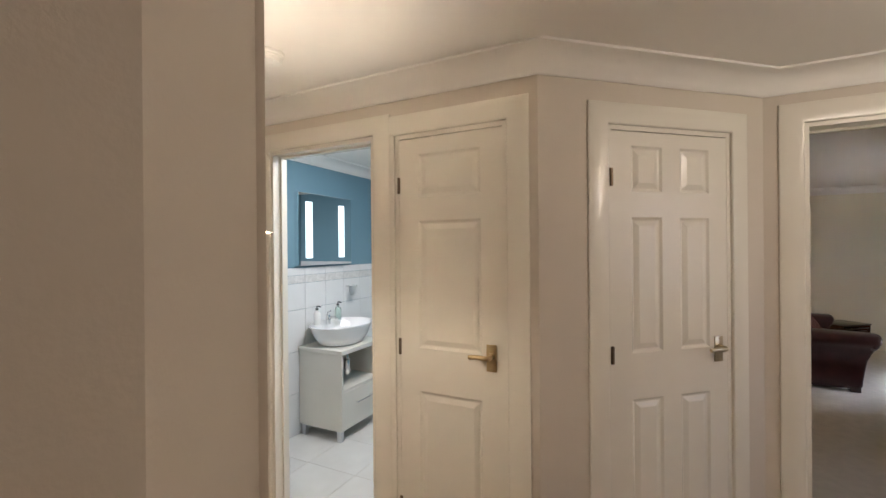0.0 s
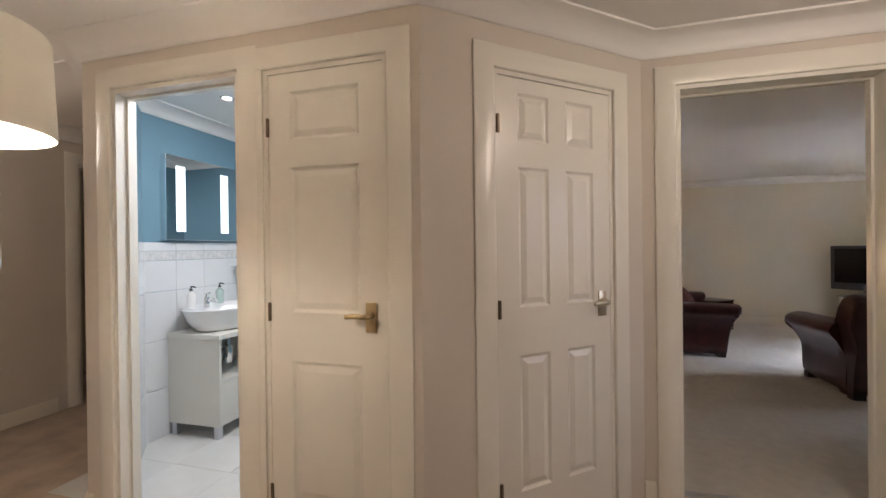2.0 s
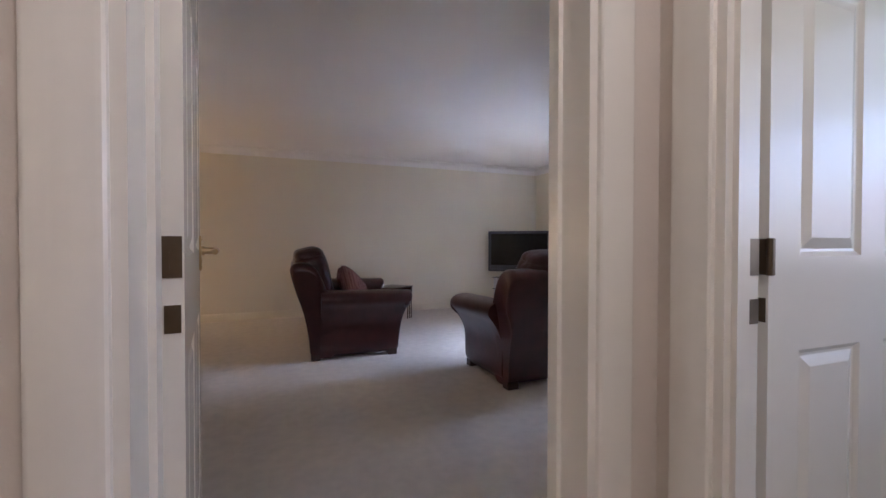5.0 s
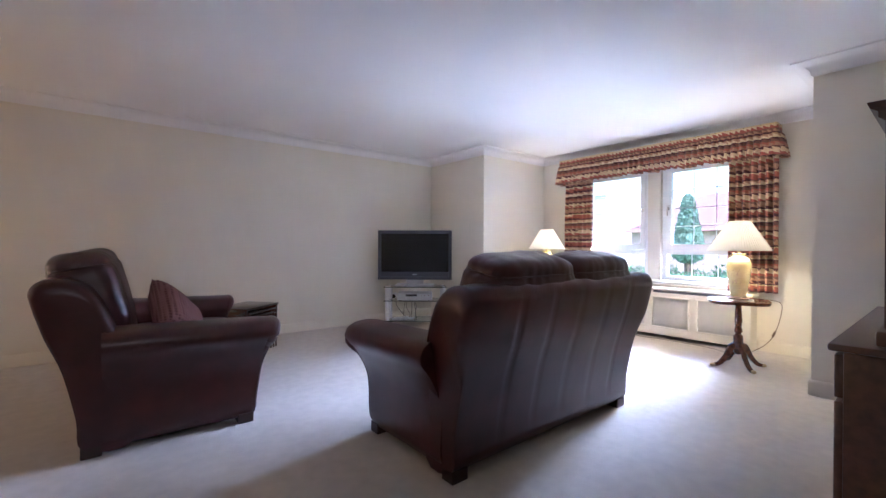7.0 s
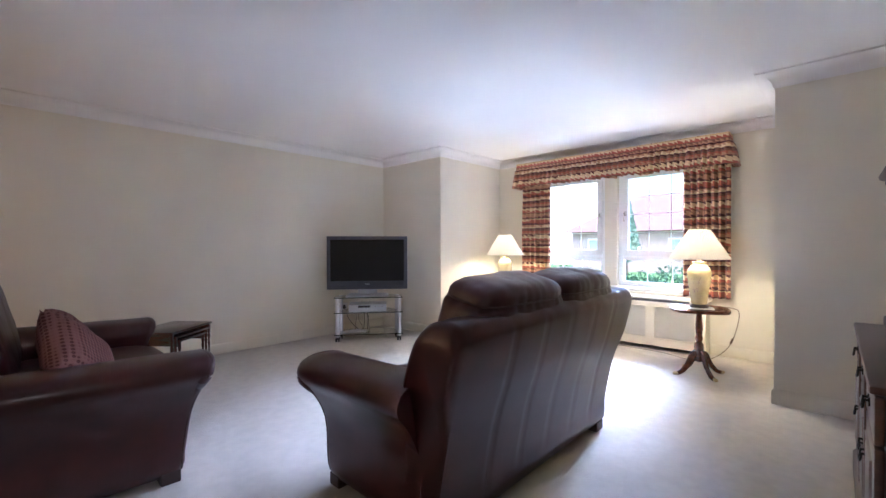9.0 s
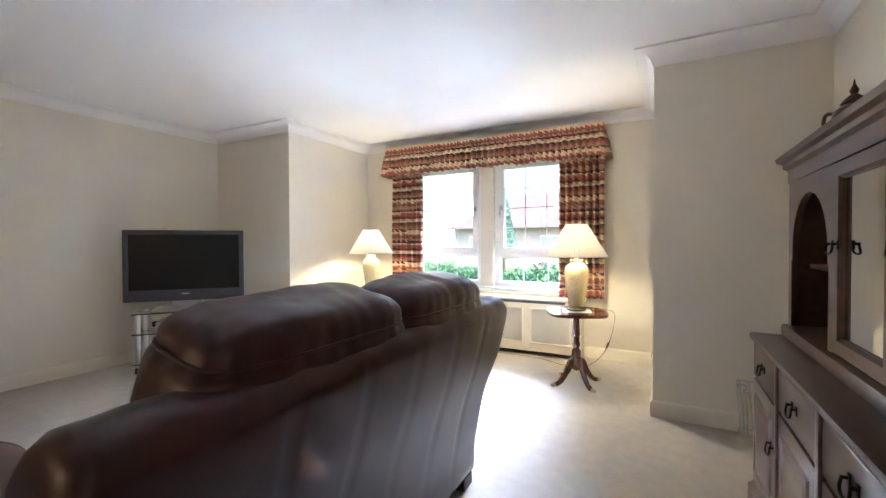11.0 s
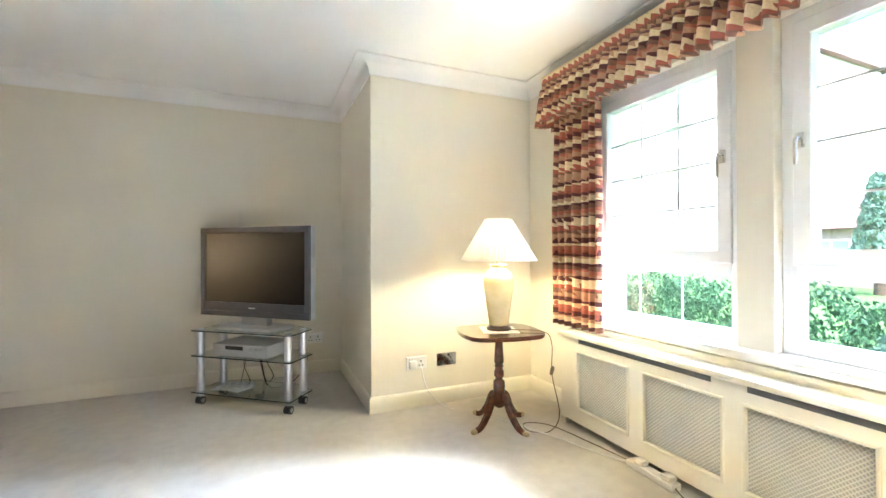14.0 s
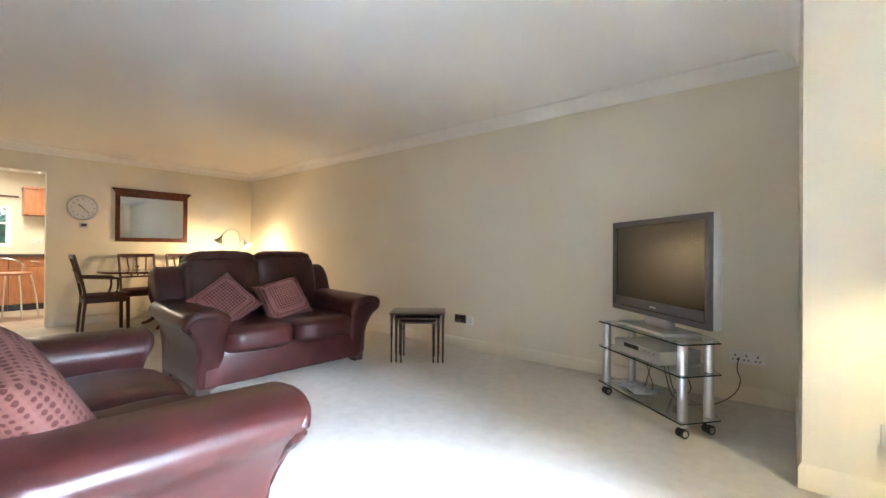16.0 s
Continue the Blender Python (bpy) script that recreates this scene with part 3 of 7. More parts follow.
    for x in (0.015, W - 0.105):
        for y in (0.025, 0.645):
            bm = bmesh.new()
            vs = box(bm, x, x + 0.09, y, y + 0.075, 0.0, 0.058, 0.005)
            part("foot", bm, M_FOOT, s, "dark wooden block foot")
    return s


sofa(pose(1.700, 1.815, 0, 0, 0, 0), 1.485, "two-seat oxblood leather sofa with its back to the doorway")
sofa(pose(0.505, 4.50, 0, 0, 0, -92) @ Matrix.Diagonal((1, 1.10, 1, 1)), 1.42, "two-seat oxblood leather sofa with two patterned cushions")


def cushion_cloth():
    """Dusty pink cloth with rows of raised dark flowers."""
    m = bpy.data.materials.new("pink_patterned_cloth")
    m.use_nodes = True
    nt = m.node_tree
    b = nt.nodes["Principled BSDF"]
    b.inputs["Roughness"].default_value = 0.9
    tc = nt.nodes.new("ShaderNodeTexCoord")
    vo = nt.nodes.new("ShaderNodeTexVoronoi")
    vo.inputs["Scale"].default_value, vo.inputs["Randomness"].default_value = 48, 0.05
    nt.links.new(tc.outputs["Object"], vo.inputs["Vector"])
    r = nt.nodes.new("ShaderNodeValToRGB")
    cols = [(0.0, (0.19, 0.075, 0.06)), (0.16, (0.07, 0.018, 0.016)), (0.36, (0.10, 0.025, 0.022)), (0.42, (0.20, 0.085, 0.07)), (1.0, (0.245, 0.11, 0.092))]
    r.color_ramp.elements[0].color, r.color_ramp.elements[1].color = (*cols[0][1], 1), (*cols[-1][1], 1)
    for p, c in cols[1:-1]:
        r.color_ramp.elements.new(p).color = (*c, 1)
    nt.links.new(vo.outputs["Distance"], r.inputs[0])
    nt.links.new(r.outputs[0], b.inputs["Base Color"])
    bp = nt.nodes.new("ShaderNodeBump")
    bp.inputs["Strength"].default_value, bp.inputs["Distance"].default_value = 0.6, 0.006
    nt.links.new(vo.outputs["Distance"], bp.inputs["Height"])
    nt.links.new(bp.outputs[0], b.inputs["Normal"])
    return m


M_CUSH = cushion_cloth()


def scatter_cushion(m, label, size=0.40):
    """A square cushion: flat seams and corners drawn out, plump in the middle."""
    bm = bmesh.new()
    n = 22
    for s in (-1, 1):
        grid = []
        for i in range(n + 1):
            row = []
            for j in range(n + 1):
                u, v = 2 * i / n - 1, 2 * j / n - 1
                pin = 1 - 0.07 * (1 - u * u) * abs(v) ** 3
                pin2 = 1 - 0.07 * (1 - v * v) * abs(u) ** 3
                h = 0.085 * ((1 - u ** 4) * (1 - v ** 4)) ** 0.6 + 0.006 * noise.noise(Vector((u * 3, v * 3, s)))
                row.append(bm.verts.new((u * pin2 * size / 2, s * max(h, 0.003), v * pin * size / 2)))
            grid.append(row)
        for i in range(n):
            for j in range(n):
                bm.faces.new((grid[i][j], grid[i + 1][j], grid[i + 1][j + 1], grid[i][j + 1]))
    bmesh.ops.remove_doubles(bm, verts=bm.verts, dist=0.007)
    return solid("scatter_cushion", bm, M_CUSH, label, "cushion", smooth=180, m=m, group="scatter cushions on the sofas")


mA = pose(0.555, 4.50, 0, 0, 0, -92)
scatter_cushion(mA @ pose(1.10, 0.40, 0.585, 38, 34, 4), "dusty pink patterned cushion standing on its corner on the sofa")
scatter_cushion(mA @ pose(0.62, 0.41, 0.570, 36, 12, -3), "dusty pink patterned cushion leaning on the sofa back")
mB = pose(1.70, 1.83, 0)
scatter_cushion(mB @ pose(1.14, 0.285, 0.585, 30, 14, 8), "dusty pink patterned cushion on the window-facing sofa", 0.47)


# ---- television corner ----
M_BEZEL = mat("dark_grey_plastic", (0.055, 0.057, 0.068), 0.35, var=0.05)
M_SILVER = mat("silver_plastic", (0.45, 0.46, 0.47), 0.35, 0.4, var=0.03)
M_SCREEN = mat("matt_black_screen", (0.008, 0.008, 0.009), 0.26, var=0.05)
M_SCREEN.node_tree.nodes["Principled BSDF"].inputs["Specular IOR Level"].default_value = 0.5
M_GLASS = glass("clear_green_edged_glass", (0.90, 0.97, 0.95))
M_WHITE = mat("white_plastic", (0.78, 0.77, 0.74), 0.35, var=0.01)
M_PAPER = mat("printed_paper", (0.55, 0.60, 0.66), 0.5, var=0.3, scale=30)


def television(m):
    """Faces -y; the screen's middle stands above the origin."""
    t = thing("television", m, "dark grey flat-screen television, switched off, on a glass stand", "television")
    w, h, z0 = 0.945, 0.628, 0.080
    bm = bmesh.new()
    sweep(bm, [(-w / 2, z0), (w / 2, z0), (w / 2, z0 + h), (-w / 2, z0 + h)], [(0, 0.012), (0, 0.03), (0.004, 0.034), (0.034, 0.034), (0.040, 0.026), (0.040, 0.012)], True, Matrix(((1, 0, 0, 0), (0, 0, -1, 0), (0, 1, 0, 0), (0, 0, 0, 1))))
    part("frame", bm, M_BEZEL, t, smooth=30)
    bm = bmesh.new()
    box(bm, -w / 2 + 0.04, w / 2 - 0.04, -0.032, -0.015, z0 + 0.04, z0 + 0.098, 0.002)
    lower = part("speaker_strip", bm, M_BEZEL, t)
    bm = bmesh.new()
    box(bm, -0.028, 0.028, -0.0335, -0.031, z0 + 0.058, z0 + 0.067)
    part("badge", bm, M_SILVER, lower, "small plain silver badge")
    bm = bmesh.new()
    box(bm, -w / 2 + 0.035, w / 2 - 0.035, -0.024, -0.012, z0 + 0.095, z0 + h - 0.035)
    part("screen", bm, M_SCREEN, t, "dark switched-off screen")
    bm = bmesh.new()
    box(bm, -w / 2 + 0.0015, w / 2 - 0.0015, -0.0115, 0.040, z0 + 0.0015, z0 + h - 0.0015, 0.004)
    box(bm, -w / 2 + 0.10, w / 2 - 0.10, 0.04, 0.095, z0 + 0.06, z0 + h - 0.08, 0.015)
    part("rear_casing", bm, M_SILVER, t, "silver rear casing", smooth=40)
    bm = bmesh.new()
    box(bm, -0.11, 0.11, -0.015, 0.045, 0.02, z0 + 0.05, 0.008)
    box(bm, -0.24, 0.24, -0.13, 0.12, 0.0, 0.022, 0.009)
    part("foot", bm, M_SILVER, t, "silver pedestal foot", smooth=40)
    return t


ANG = math.degrees(math.atan2(4.984 - 4.542, 3.328 - 3.876)) + 180      # the stand's front edge
FX, FY = (3.328 + 3.876) / 2, (4.984 + 4.542) / 2
mTV = pose(FX, FY, 0, 0, 0, ANG)


def tv_stand(m):
    """Three glass shelves on four aluminium posts with castors; the front castors lie on y = 0."""
    t = thing("television_stand", m, "three-tier glass television stand with aluminium posts on castors", "tv stand")
    for z in (0.083, 0.333, 0.505):
        bm = bmesh.new()
        pts = [(-0.39, -0.04), (0.39, -0.04), (0.385, 0.215), (0.22, 0.30), (-0.22, 0.30), (-0.385, 0.215)]
        a = [bm.verts.new((x, y, z)) for x, y in pts]
        f = bm.faces.new(a)
        r = bmesh.ops.extrude_face_region(bm, geom=[f])
        bmesh.ops.translate(bm, verts=[v for v in r["geom"] if isinstance(v, bmesh.types.BMVert)], vec=(0, 0, 0.008))
        ob = part("shelf", bm, M_GLASS, t, "clear glass shelf")
        ob.visible_shadow = False
        bm = bmesh.new()
        sweep(bm, pts, [(0.0005, z + 0.001), (-0.0012, z + 0.001), (-0.0012, z + 0.007), (0.0005, z + 0.007)], True)
        part("edge", bm, M_EDGE, ob, "dark green glass edge")
    for x, y in ((-0.352, 0.0), (0.352, 0.0), (-0.334, 0.185), (0.334, 0.185)):
        for z0, z1 in ((0.058, 0.0825), (0.0915, 0.3325), (0.3415, 0.5045)):
            bm = bmesh.new()
            lathe(bm, [(0.020, z0), (0.026, z0 + 0.004), (0.026, z1 - 0.004), (0.020, z1)], 20, (x, y, 0))
            part("post", bm, M_STEEL, t, smooth=50)
        bm = bmesh.new()
        lathe(bm, [(0.012, 0.5132), (0.024, 0.514), (0.024, 0.517), (0.0, 0.518)], 20, (x, y, 0))
        part("cap", bm, M_STEEL, t, smooth=50)
        for dx in (-0.014, 0.014):
            bm = bmesh.new()
            cyl(bm, (x + dx - 0.008, y, 0.026), (x + dx + 0.008, y, 0.026), 0.026, seg=20)
            wheel = part("castor", bm, M_DARK, t, smooth=40)
            bm = bmesh.new()
            sx = 1 if dx > 0 else -1
            cyl(bm, (x + dx + sx * 0.006, y, 0.026), (x + dx + sx * 0.010, y, 0.026), 0.016, seg=16)
            part("hub", bm, M_CHROME, wheel, "chrome castor hub", smooth=40)
        bm = bmesh.new()
        cyl(bm, (x, y, 0.03), (x, y, 0.060), 0.008, seg=10)
        part("stem", bm, M_CHROME, t)
    return t


M_EDGE = mat("dark_glass_edge", (0.01, 0.035, 0.03), 0.1, var=0.05)
tv_stand(mTV)
television(mTV @ pose(-0.015, 0.135, 0.5135, 0, 0, -3.5))


def player(m):
    t = thing("video_recorder", m, "silver video recorder on the middle glass shelf", "video recorder")
    bm = bmesh.new()
    box(bm, -0.215, 0.215, -0.14, 0.14, 0.006, 0.088, 0.004)
    body = part("casing", bm, M_SILVER, t)
    bm = bmesh.new()
    box(bm, -0.205, 0.205, -0.1425, -0.1385, 0.012, 0.046, 0.0015)
    part("flap", bm, M_SILVER, t)
    bm = bmesh.new()
    box(bm, -0.11, 0.03, -0.1428, -0.139, 0.054, 0.078)
    part("display", bm, M_DARK, t, "dark display window")
    for k in range(3):
        bm = bmesh.new()
        cyl(bm, (0.09 + 0.04 * k, -0.139, 0.065), (0.09 + 0.04 * k, -0.144, 0.065), 0.007, seg=12)
        part("button", bm, M_CHROME, t)
    for x in (-0.18, 0.18):
        for y in (-0.1, 0.1):
            bm = bmesh.new()
            cyl(bm, (x, y, 0), (x, y, 0.008), 0.012, seg=10)
            part("foot", bm, M_DARK, t)


player(mTV @ pose(-0.01, 0.115, 0.3415))
for k, (x, y, r) in enumerate(((-0.20, 0.10, 8), (-0.16, 0.14, 25), (-0.12, 0.08, -12))):
    bm = bmesh.new()
    box(bm, -0.10, 0.10, -0.07, 0.07, 0, 0.006, 0.0015)
    solid("magazine", bm, M_PAPER, "thin printed booklet lying on the lower glass shelf", "magazine", m=mTV @ pose(x, y, 0.0913 + 0.0063 * k, 0, 0, r), group="booklets on the stand")

# ---- nest of tables ----
M_NEST = mat("dark_mahogany", (0.045, 0.016, 0.012), 0.25, var=0.35, scale=5, coat=0.4, stretch=(8, 1, 8))


def nest(m):
    """Three tables, each under the next larger; x along the open front."""
    for k, (w, d, h) in enumerate(((0.500, 0.36, 0.445), (0.415, 0.33, 0.405), (0.330, 0.30, 0.370))):
        t = thing("nest_table", m, ("largest", "middle", "smallest")[k] + " dark mahogany table of a nest of three, turned legs", "side table", "nest of tables")
        bm = bmesh.new()
        box(bm, -w / 2, w / 2, 0.0, d, h - 0.018, h, 0.005)
        part("tabletop", bm, M_NEST, t, smooth=40)
        bm = bmesh.new()
        if k == 0:
            box(bm, -w / 2 + 0.02, w / 2 - 0.02, d - 0.03, d - 0.015, h - 0.06, h - 0.018)
        for x in (-w / 2 + 0.012, w / 2 - 0.028):
            box(bm, x, x + 0.016, 0.02, d - 0.01, h - 0.055, h - 0.018)
        part("apron", bm, M_NEST, t)
        for x in (-w / 2 + 0.02, w / 2 - 0.02):
            for y in (0.018, d - 0.025):
                bm = bmesh.new()
                q = h - 0.018
                lathe(bm, [(0.006, 0), (0.010, 0.02), (0.006, 0.05), (0.010, 0.065), (0.0085, 0.07), (0.0085, q * 0.55), (0.012, q * 0.62), (0.008, q * 0.66), (0.012, q * 0.72), (0.012, q * 0.78), (0.008, q * 0.8), (0.013, q * 0.84), (0.013, q)], 10, (x, y, 0))
                part("leg", bm, M_NEST, t, smooth=50)


# front edge between the two front feet
nest(pose((1.576 + 1.955) / 2, (4.53 + 4.84) / 2, 0, 0, 0, math.degrees(math.atan2(4.84 - 4.53, 1.955 - 1.576))))


# ---- sockets ----
def socket(m, metal, w=0.146, plug=False, label="", gangs=2):
    t = thing("socket", m, label, "socket")
    mt = M_CHROME if metal else M_WHITE
    bm = bmesh.new()
    box(bm, -w / 2, w / 2, 0, 0.009, -0.043, 0.043, 0.002)
    part("plate", bm, mt, t)
    for k in range(gangs):
        cx = (k - (gangs - 1) / 2) * 0.062
        bm = bmesh.new()
        box(bm, cx - 0.004, cx + 0.004, 0.0085, 0.0098, 0.004, 0.018)
        box(bm, cx - 0.016, cx - 0.008, 0.0085, 0.0098, -0.022, -0.012)
        box(bm, cx + 0.008, cx + 0.016, 0.0085, 0.0098, -0.022, -0.012)
        part("slots", bm, M_DARK, t)
        bm = bmesh.new()
        box(bm, cx - 0.006 + 0.015, cx + 0.006 + 0.015, 0.0088, 0.013, 0.022, 0.036, 0.001)
        part("switch", bm, M_DARK if metal else M_WHITE, t)
    if plug:
        bm = bmesh.new()
        box(bm, 0.006, 0.056, 0.009, 0.040, -0.030, 0.020, 0.006)
        part("plug", bm, M_DARK if plug == 2 else M_WHITE, t, smooth=40)
    return t


def on_wall(x, y, z, face):
    return pose(x, y, z, 0, 0, face)


socket(on_wall(1.68, YT, 0.30, 180), True, 0.146, label="dark mirror-finish double socket on the television wall")
socket(on_wall(1.80, YT, 0.29, 180), False, 0.088, label="white single blanking socket beside the dark socket", gangs=1)
socket(on_wall(4.675, YB, 0.295, 180), False, 0.146, 1, label="white double socket with a white plug in the alcove")
socket(on_wall(4.895, YB, 0.30, 180), True, 0.146, label="polished chrome double socket in the alcove")
socket(on_wall(3.72, YT, 0.33, 180), False, 0.088, 2, label="white single socket with a black plug behind the television", gangs=1)
socket(on_wall(4.10, YT, 0.30, 180), False, 0.20, label="white aerial and socket plate behind the television", gangs=3)
socket(on_wall(4.62, YA, 0.30, 0), True, 0.146, label="polished chrome socket low on the alcove wall")


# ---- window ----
# clear panes; the grey is added to dim the bright view outside
M_PANE = glass("view_dimming_window_glass", (0.84, 0.86, 0.86))
M_LEAD = mat("glazing_bar", (0.80, 0.80, 0.79), 0.4, var=0.02)
YM = 2.74
win = thing("window_1", Matrix.Identity(4), "white double window with barred panes and a wide mullion", "window", kind="structure")
bm = bmesh.new()
box(bm, XW - 0.004, XW + 0.16, YM - 0.073, YM + 0.073, WIN[2], WIN[3], 0.004)
part("mullion", bm, M_SKIRT, win, "wide cream painted mullion")
AX = Matrix(((0, 0, 1, 0), (1, 0, 0, 0), (0, 1, 0, 0), (0, 0, 0, 1)))      # flat (y, z, x) to the world


def rect(bm, y0, y1, z0, z1, w, x0, x1, bev=0.004):
    sweep(bm, [(y0, z0), (y1, z0), (y1, z1), (y0, z1)], [(0, x1), (0, x0 + bev), (bev, x0), (w - bev, x0), (w, x0 + bev), (w, x1)], True, AX)


for y0, y1, hinge in ((WIN[0], YM - 0.073, -1), (YM + 0.073, WIN[1], 1)):
    bm = bmesh.new()
    rect(bm, y0, y1, WIN[2] + 0.035, WIN[3], 0.055, XW + 0.045, XW + 0.115)
    box(bm, XW + 0.045, XW + 0.115, y0 + 0.054, y1 - 0.054, 0.935, 1.000, 0.004)
    fr = part("window_frame", bm, M_UPVC, win, smooth=30)
    bm = bmesh.new()
    rect(bm, y0 + 0.045, y1 - 0.045, 0.988, WIN[3] - 0.045, 0.062, XW + 0.030, XW + 0.095)
    sash = part("sash", bm, M_UPVC, win, "opening upper sash", smooth=30)
    ga, gb = y0 + 0.105, y1 - 0.105
    for (a, b, c, d, cols, rows, nm) in ((ga, gb, 1.048, WIN[3] - 0.105, 3, 4, sash), (y0 + 0.054, y1 - 0.054, WIN[2] + 0.088, 0.936, 3, 1, fr)):
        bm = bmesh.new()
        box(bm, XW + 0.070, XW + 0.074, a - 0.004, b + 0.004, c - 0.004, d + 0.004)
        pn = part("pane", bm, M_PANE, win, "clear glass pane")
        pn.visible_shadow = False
        for k in range(1, cols):
            bm = bmesh.new()
            yy = a + (b - a) * k / cols
            box(bm, XW + 0.0675, XW + 0.0698, yy - 0.005, yy + 0.005, c, d)
            part("glazing_bar", bm, M_LEAD, nm)
        for k in range(1, rows):
            bm = bmesh.new()
            zz = c + (d - c) * k / rows
            box(bm, XW + 0.0670, XW + 0.0696, a, b, zz - 0.005, zz + 0.005)
            part("glazing_bar", bm, M_LEAD, nm)
    yh = (y1 - 0.076) if hinge < 0 else (y0 + 0.076)
    bm = bmesh.new()
    box(bm, XW + 0.018, XW + 0.031, yh - 0.014, yh + 0.014, 1.44, 1.50, 0.004)
    tube(bm, spline([(XW + 0.022, yh, 1.475), (XW + 0.0, yh, 1.478), (XW - 0.012, yh, 1.46), (XW - 0.012, yh, 1.375)], 5), 0.007, 8)
    part("handle", bm, M_CHROME, sash, "chrome window handle", smooth=50)
bm = bmesh.new()
box(bm, XW - 0.085, XW + 0.12, WIN[0] - 0.05, WIN[1] + 0.05, WIN[2], WIN[2] + 0.036, 0.006)
part("window_sill", bm, M_UPVC, win, "white painted window board", smooth=40)

# ---- radiator cover ----
M_GRILLE = mat("white_lattice_grille", (0.78, 0.75, 0.66), 0.5, var=0.02)
M_BACKING = mat("backing_shade_grey", (0.48, 0.46, 0.42), 0.6)
M_SHADOW = mat("slot_shade_dark", (0.10, 0.10, 0.10), 0.8)
RX0, RY0, RY1, RZ = 5.405, 1.74, 3.735, 0.565
rc = thing("radiator_cover", Matrix.Identity(4), "white painted radiator cover with four lattice panels", "radiator cover")
panels = [(3.592, 3.232), (3.131, 2.760), (2.669, 2.298), (2.207, 1.84)]
edges = [RY1] + [v for pr in panels for v in pr] + [RY0]


def board(nm, *b):
    bm = bmesh.new()
    box(bm, *b)
    part(nm, bm, M_SKIRT, rc)


for a, b in zip(edges[::2], edges[1::2]):
    board("stile", RX0, RX0 + 0.018, b, a, 0.132, 0.455)
board("top_rail", RX0, RX0 + 0.018, RY0, RY1, 0.455, RZ - 0.055)
board("bottom_rail", RX0, RX0 + 0.018, RY0, RY1, 0.045, 0.132)
board("end_panel", RX0 + 0.018, XW, RY1 - 0.018, RY1, 0.0, RZ - 0.055)
board("end_panel", RX0 + 0.018, XW, RY0, RY0 + 0.018, 0.0, RZ - 0.055)
bm = bmesh.new()
box(bm, RX0 - 0.022, XW - 0.09, RY0 - 0.02, RY1 + 0.02, RZ - 0.026, RZ, 0.006)
box(bm, XW - 0.09, XW, RY0 - 0.02, RY1 + 0.02, RZ - 0.026, RZ + 0.03, 0.006)
part("shelf", bm, M_SKIRT, rc, smooth=40)
# solid dark strips, coloured as the shade inside the air slots
bm = bmesh.new()
for a, b in ((3.58, 2.80), (2.66, 1.88)):
    box(bm, RX0 - 0.001, RX0 + 0.010, b, a, RZ - 0.0545, RZ - 0.027)
part("slot_shade", bm, M_SHADOW, rc, "dark strip painting the shade in the air slot")
for a, b in ((RY1, 3.58), (2.80, 2.66), (1.88, RY0)):
    board("slot_spacer", RX0, RX0 + 0.018, b, a, RZ - 0.055, RZ - 0.026)
for a, b in panels:
    bm = bmesh.new()
    w, h = a - b, 0.323
    pitch = 0.0165
    for s in (-1, 1):
        k = -int((w + h) / pitch) - 2
        while k * pitch < w + h:
            # clip a slanting strip to the panel
            c = k * pitch
            pts = []
            y0 = max(0, c if s > 0 else c - h)
            y1 = min(w, c + h if s > 0 else c)
            if y1 - y0 > 0.003:
                z0 = (y0 - c) if s > 0 else (c - y0)
                z1 = (y1 - c) if s > 0 else (c - y1)
                t = 0.0028
                q = [(y0, z0 - t), (y1, z1 - t), (y1, z1 + t), (y0, z0 + t)]
                f = [bm.verts.new((RX0 + 0.012 + 0.0008 * s, b + u, 0.132 + min(max(v, 0), h))) for u, v in q]
                bm.faces.new(f)
            k += 1
    part("lattice", bm, M_GRILLE, rc, "white diamond lattice")
    bm = bmesh.new()
    rect(bm, b - 0.012, a + 0.012, 0.120, 0.467, 0.014, RX0 - 0.006, RX0 + 0.001, 0.003)
    part("beading", bm, M_SKIRT, rc)
# flat sheet; its grey paints the shade seen through the lattice
bm = bmesh.new()
box(bm, RX0 + 0.055, RX0 + 0.06, RY0 + 0.02, RY1 - 0.02, 0.05, RZ - 0.06)
part("radiator", bm, M_BACKING, rc, "backing sheet, grey for the shade behind the lattice")


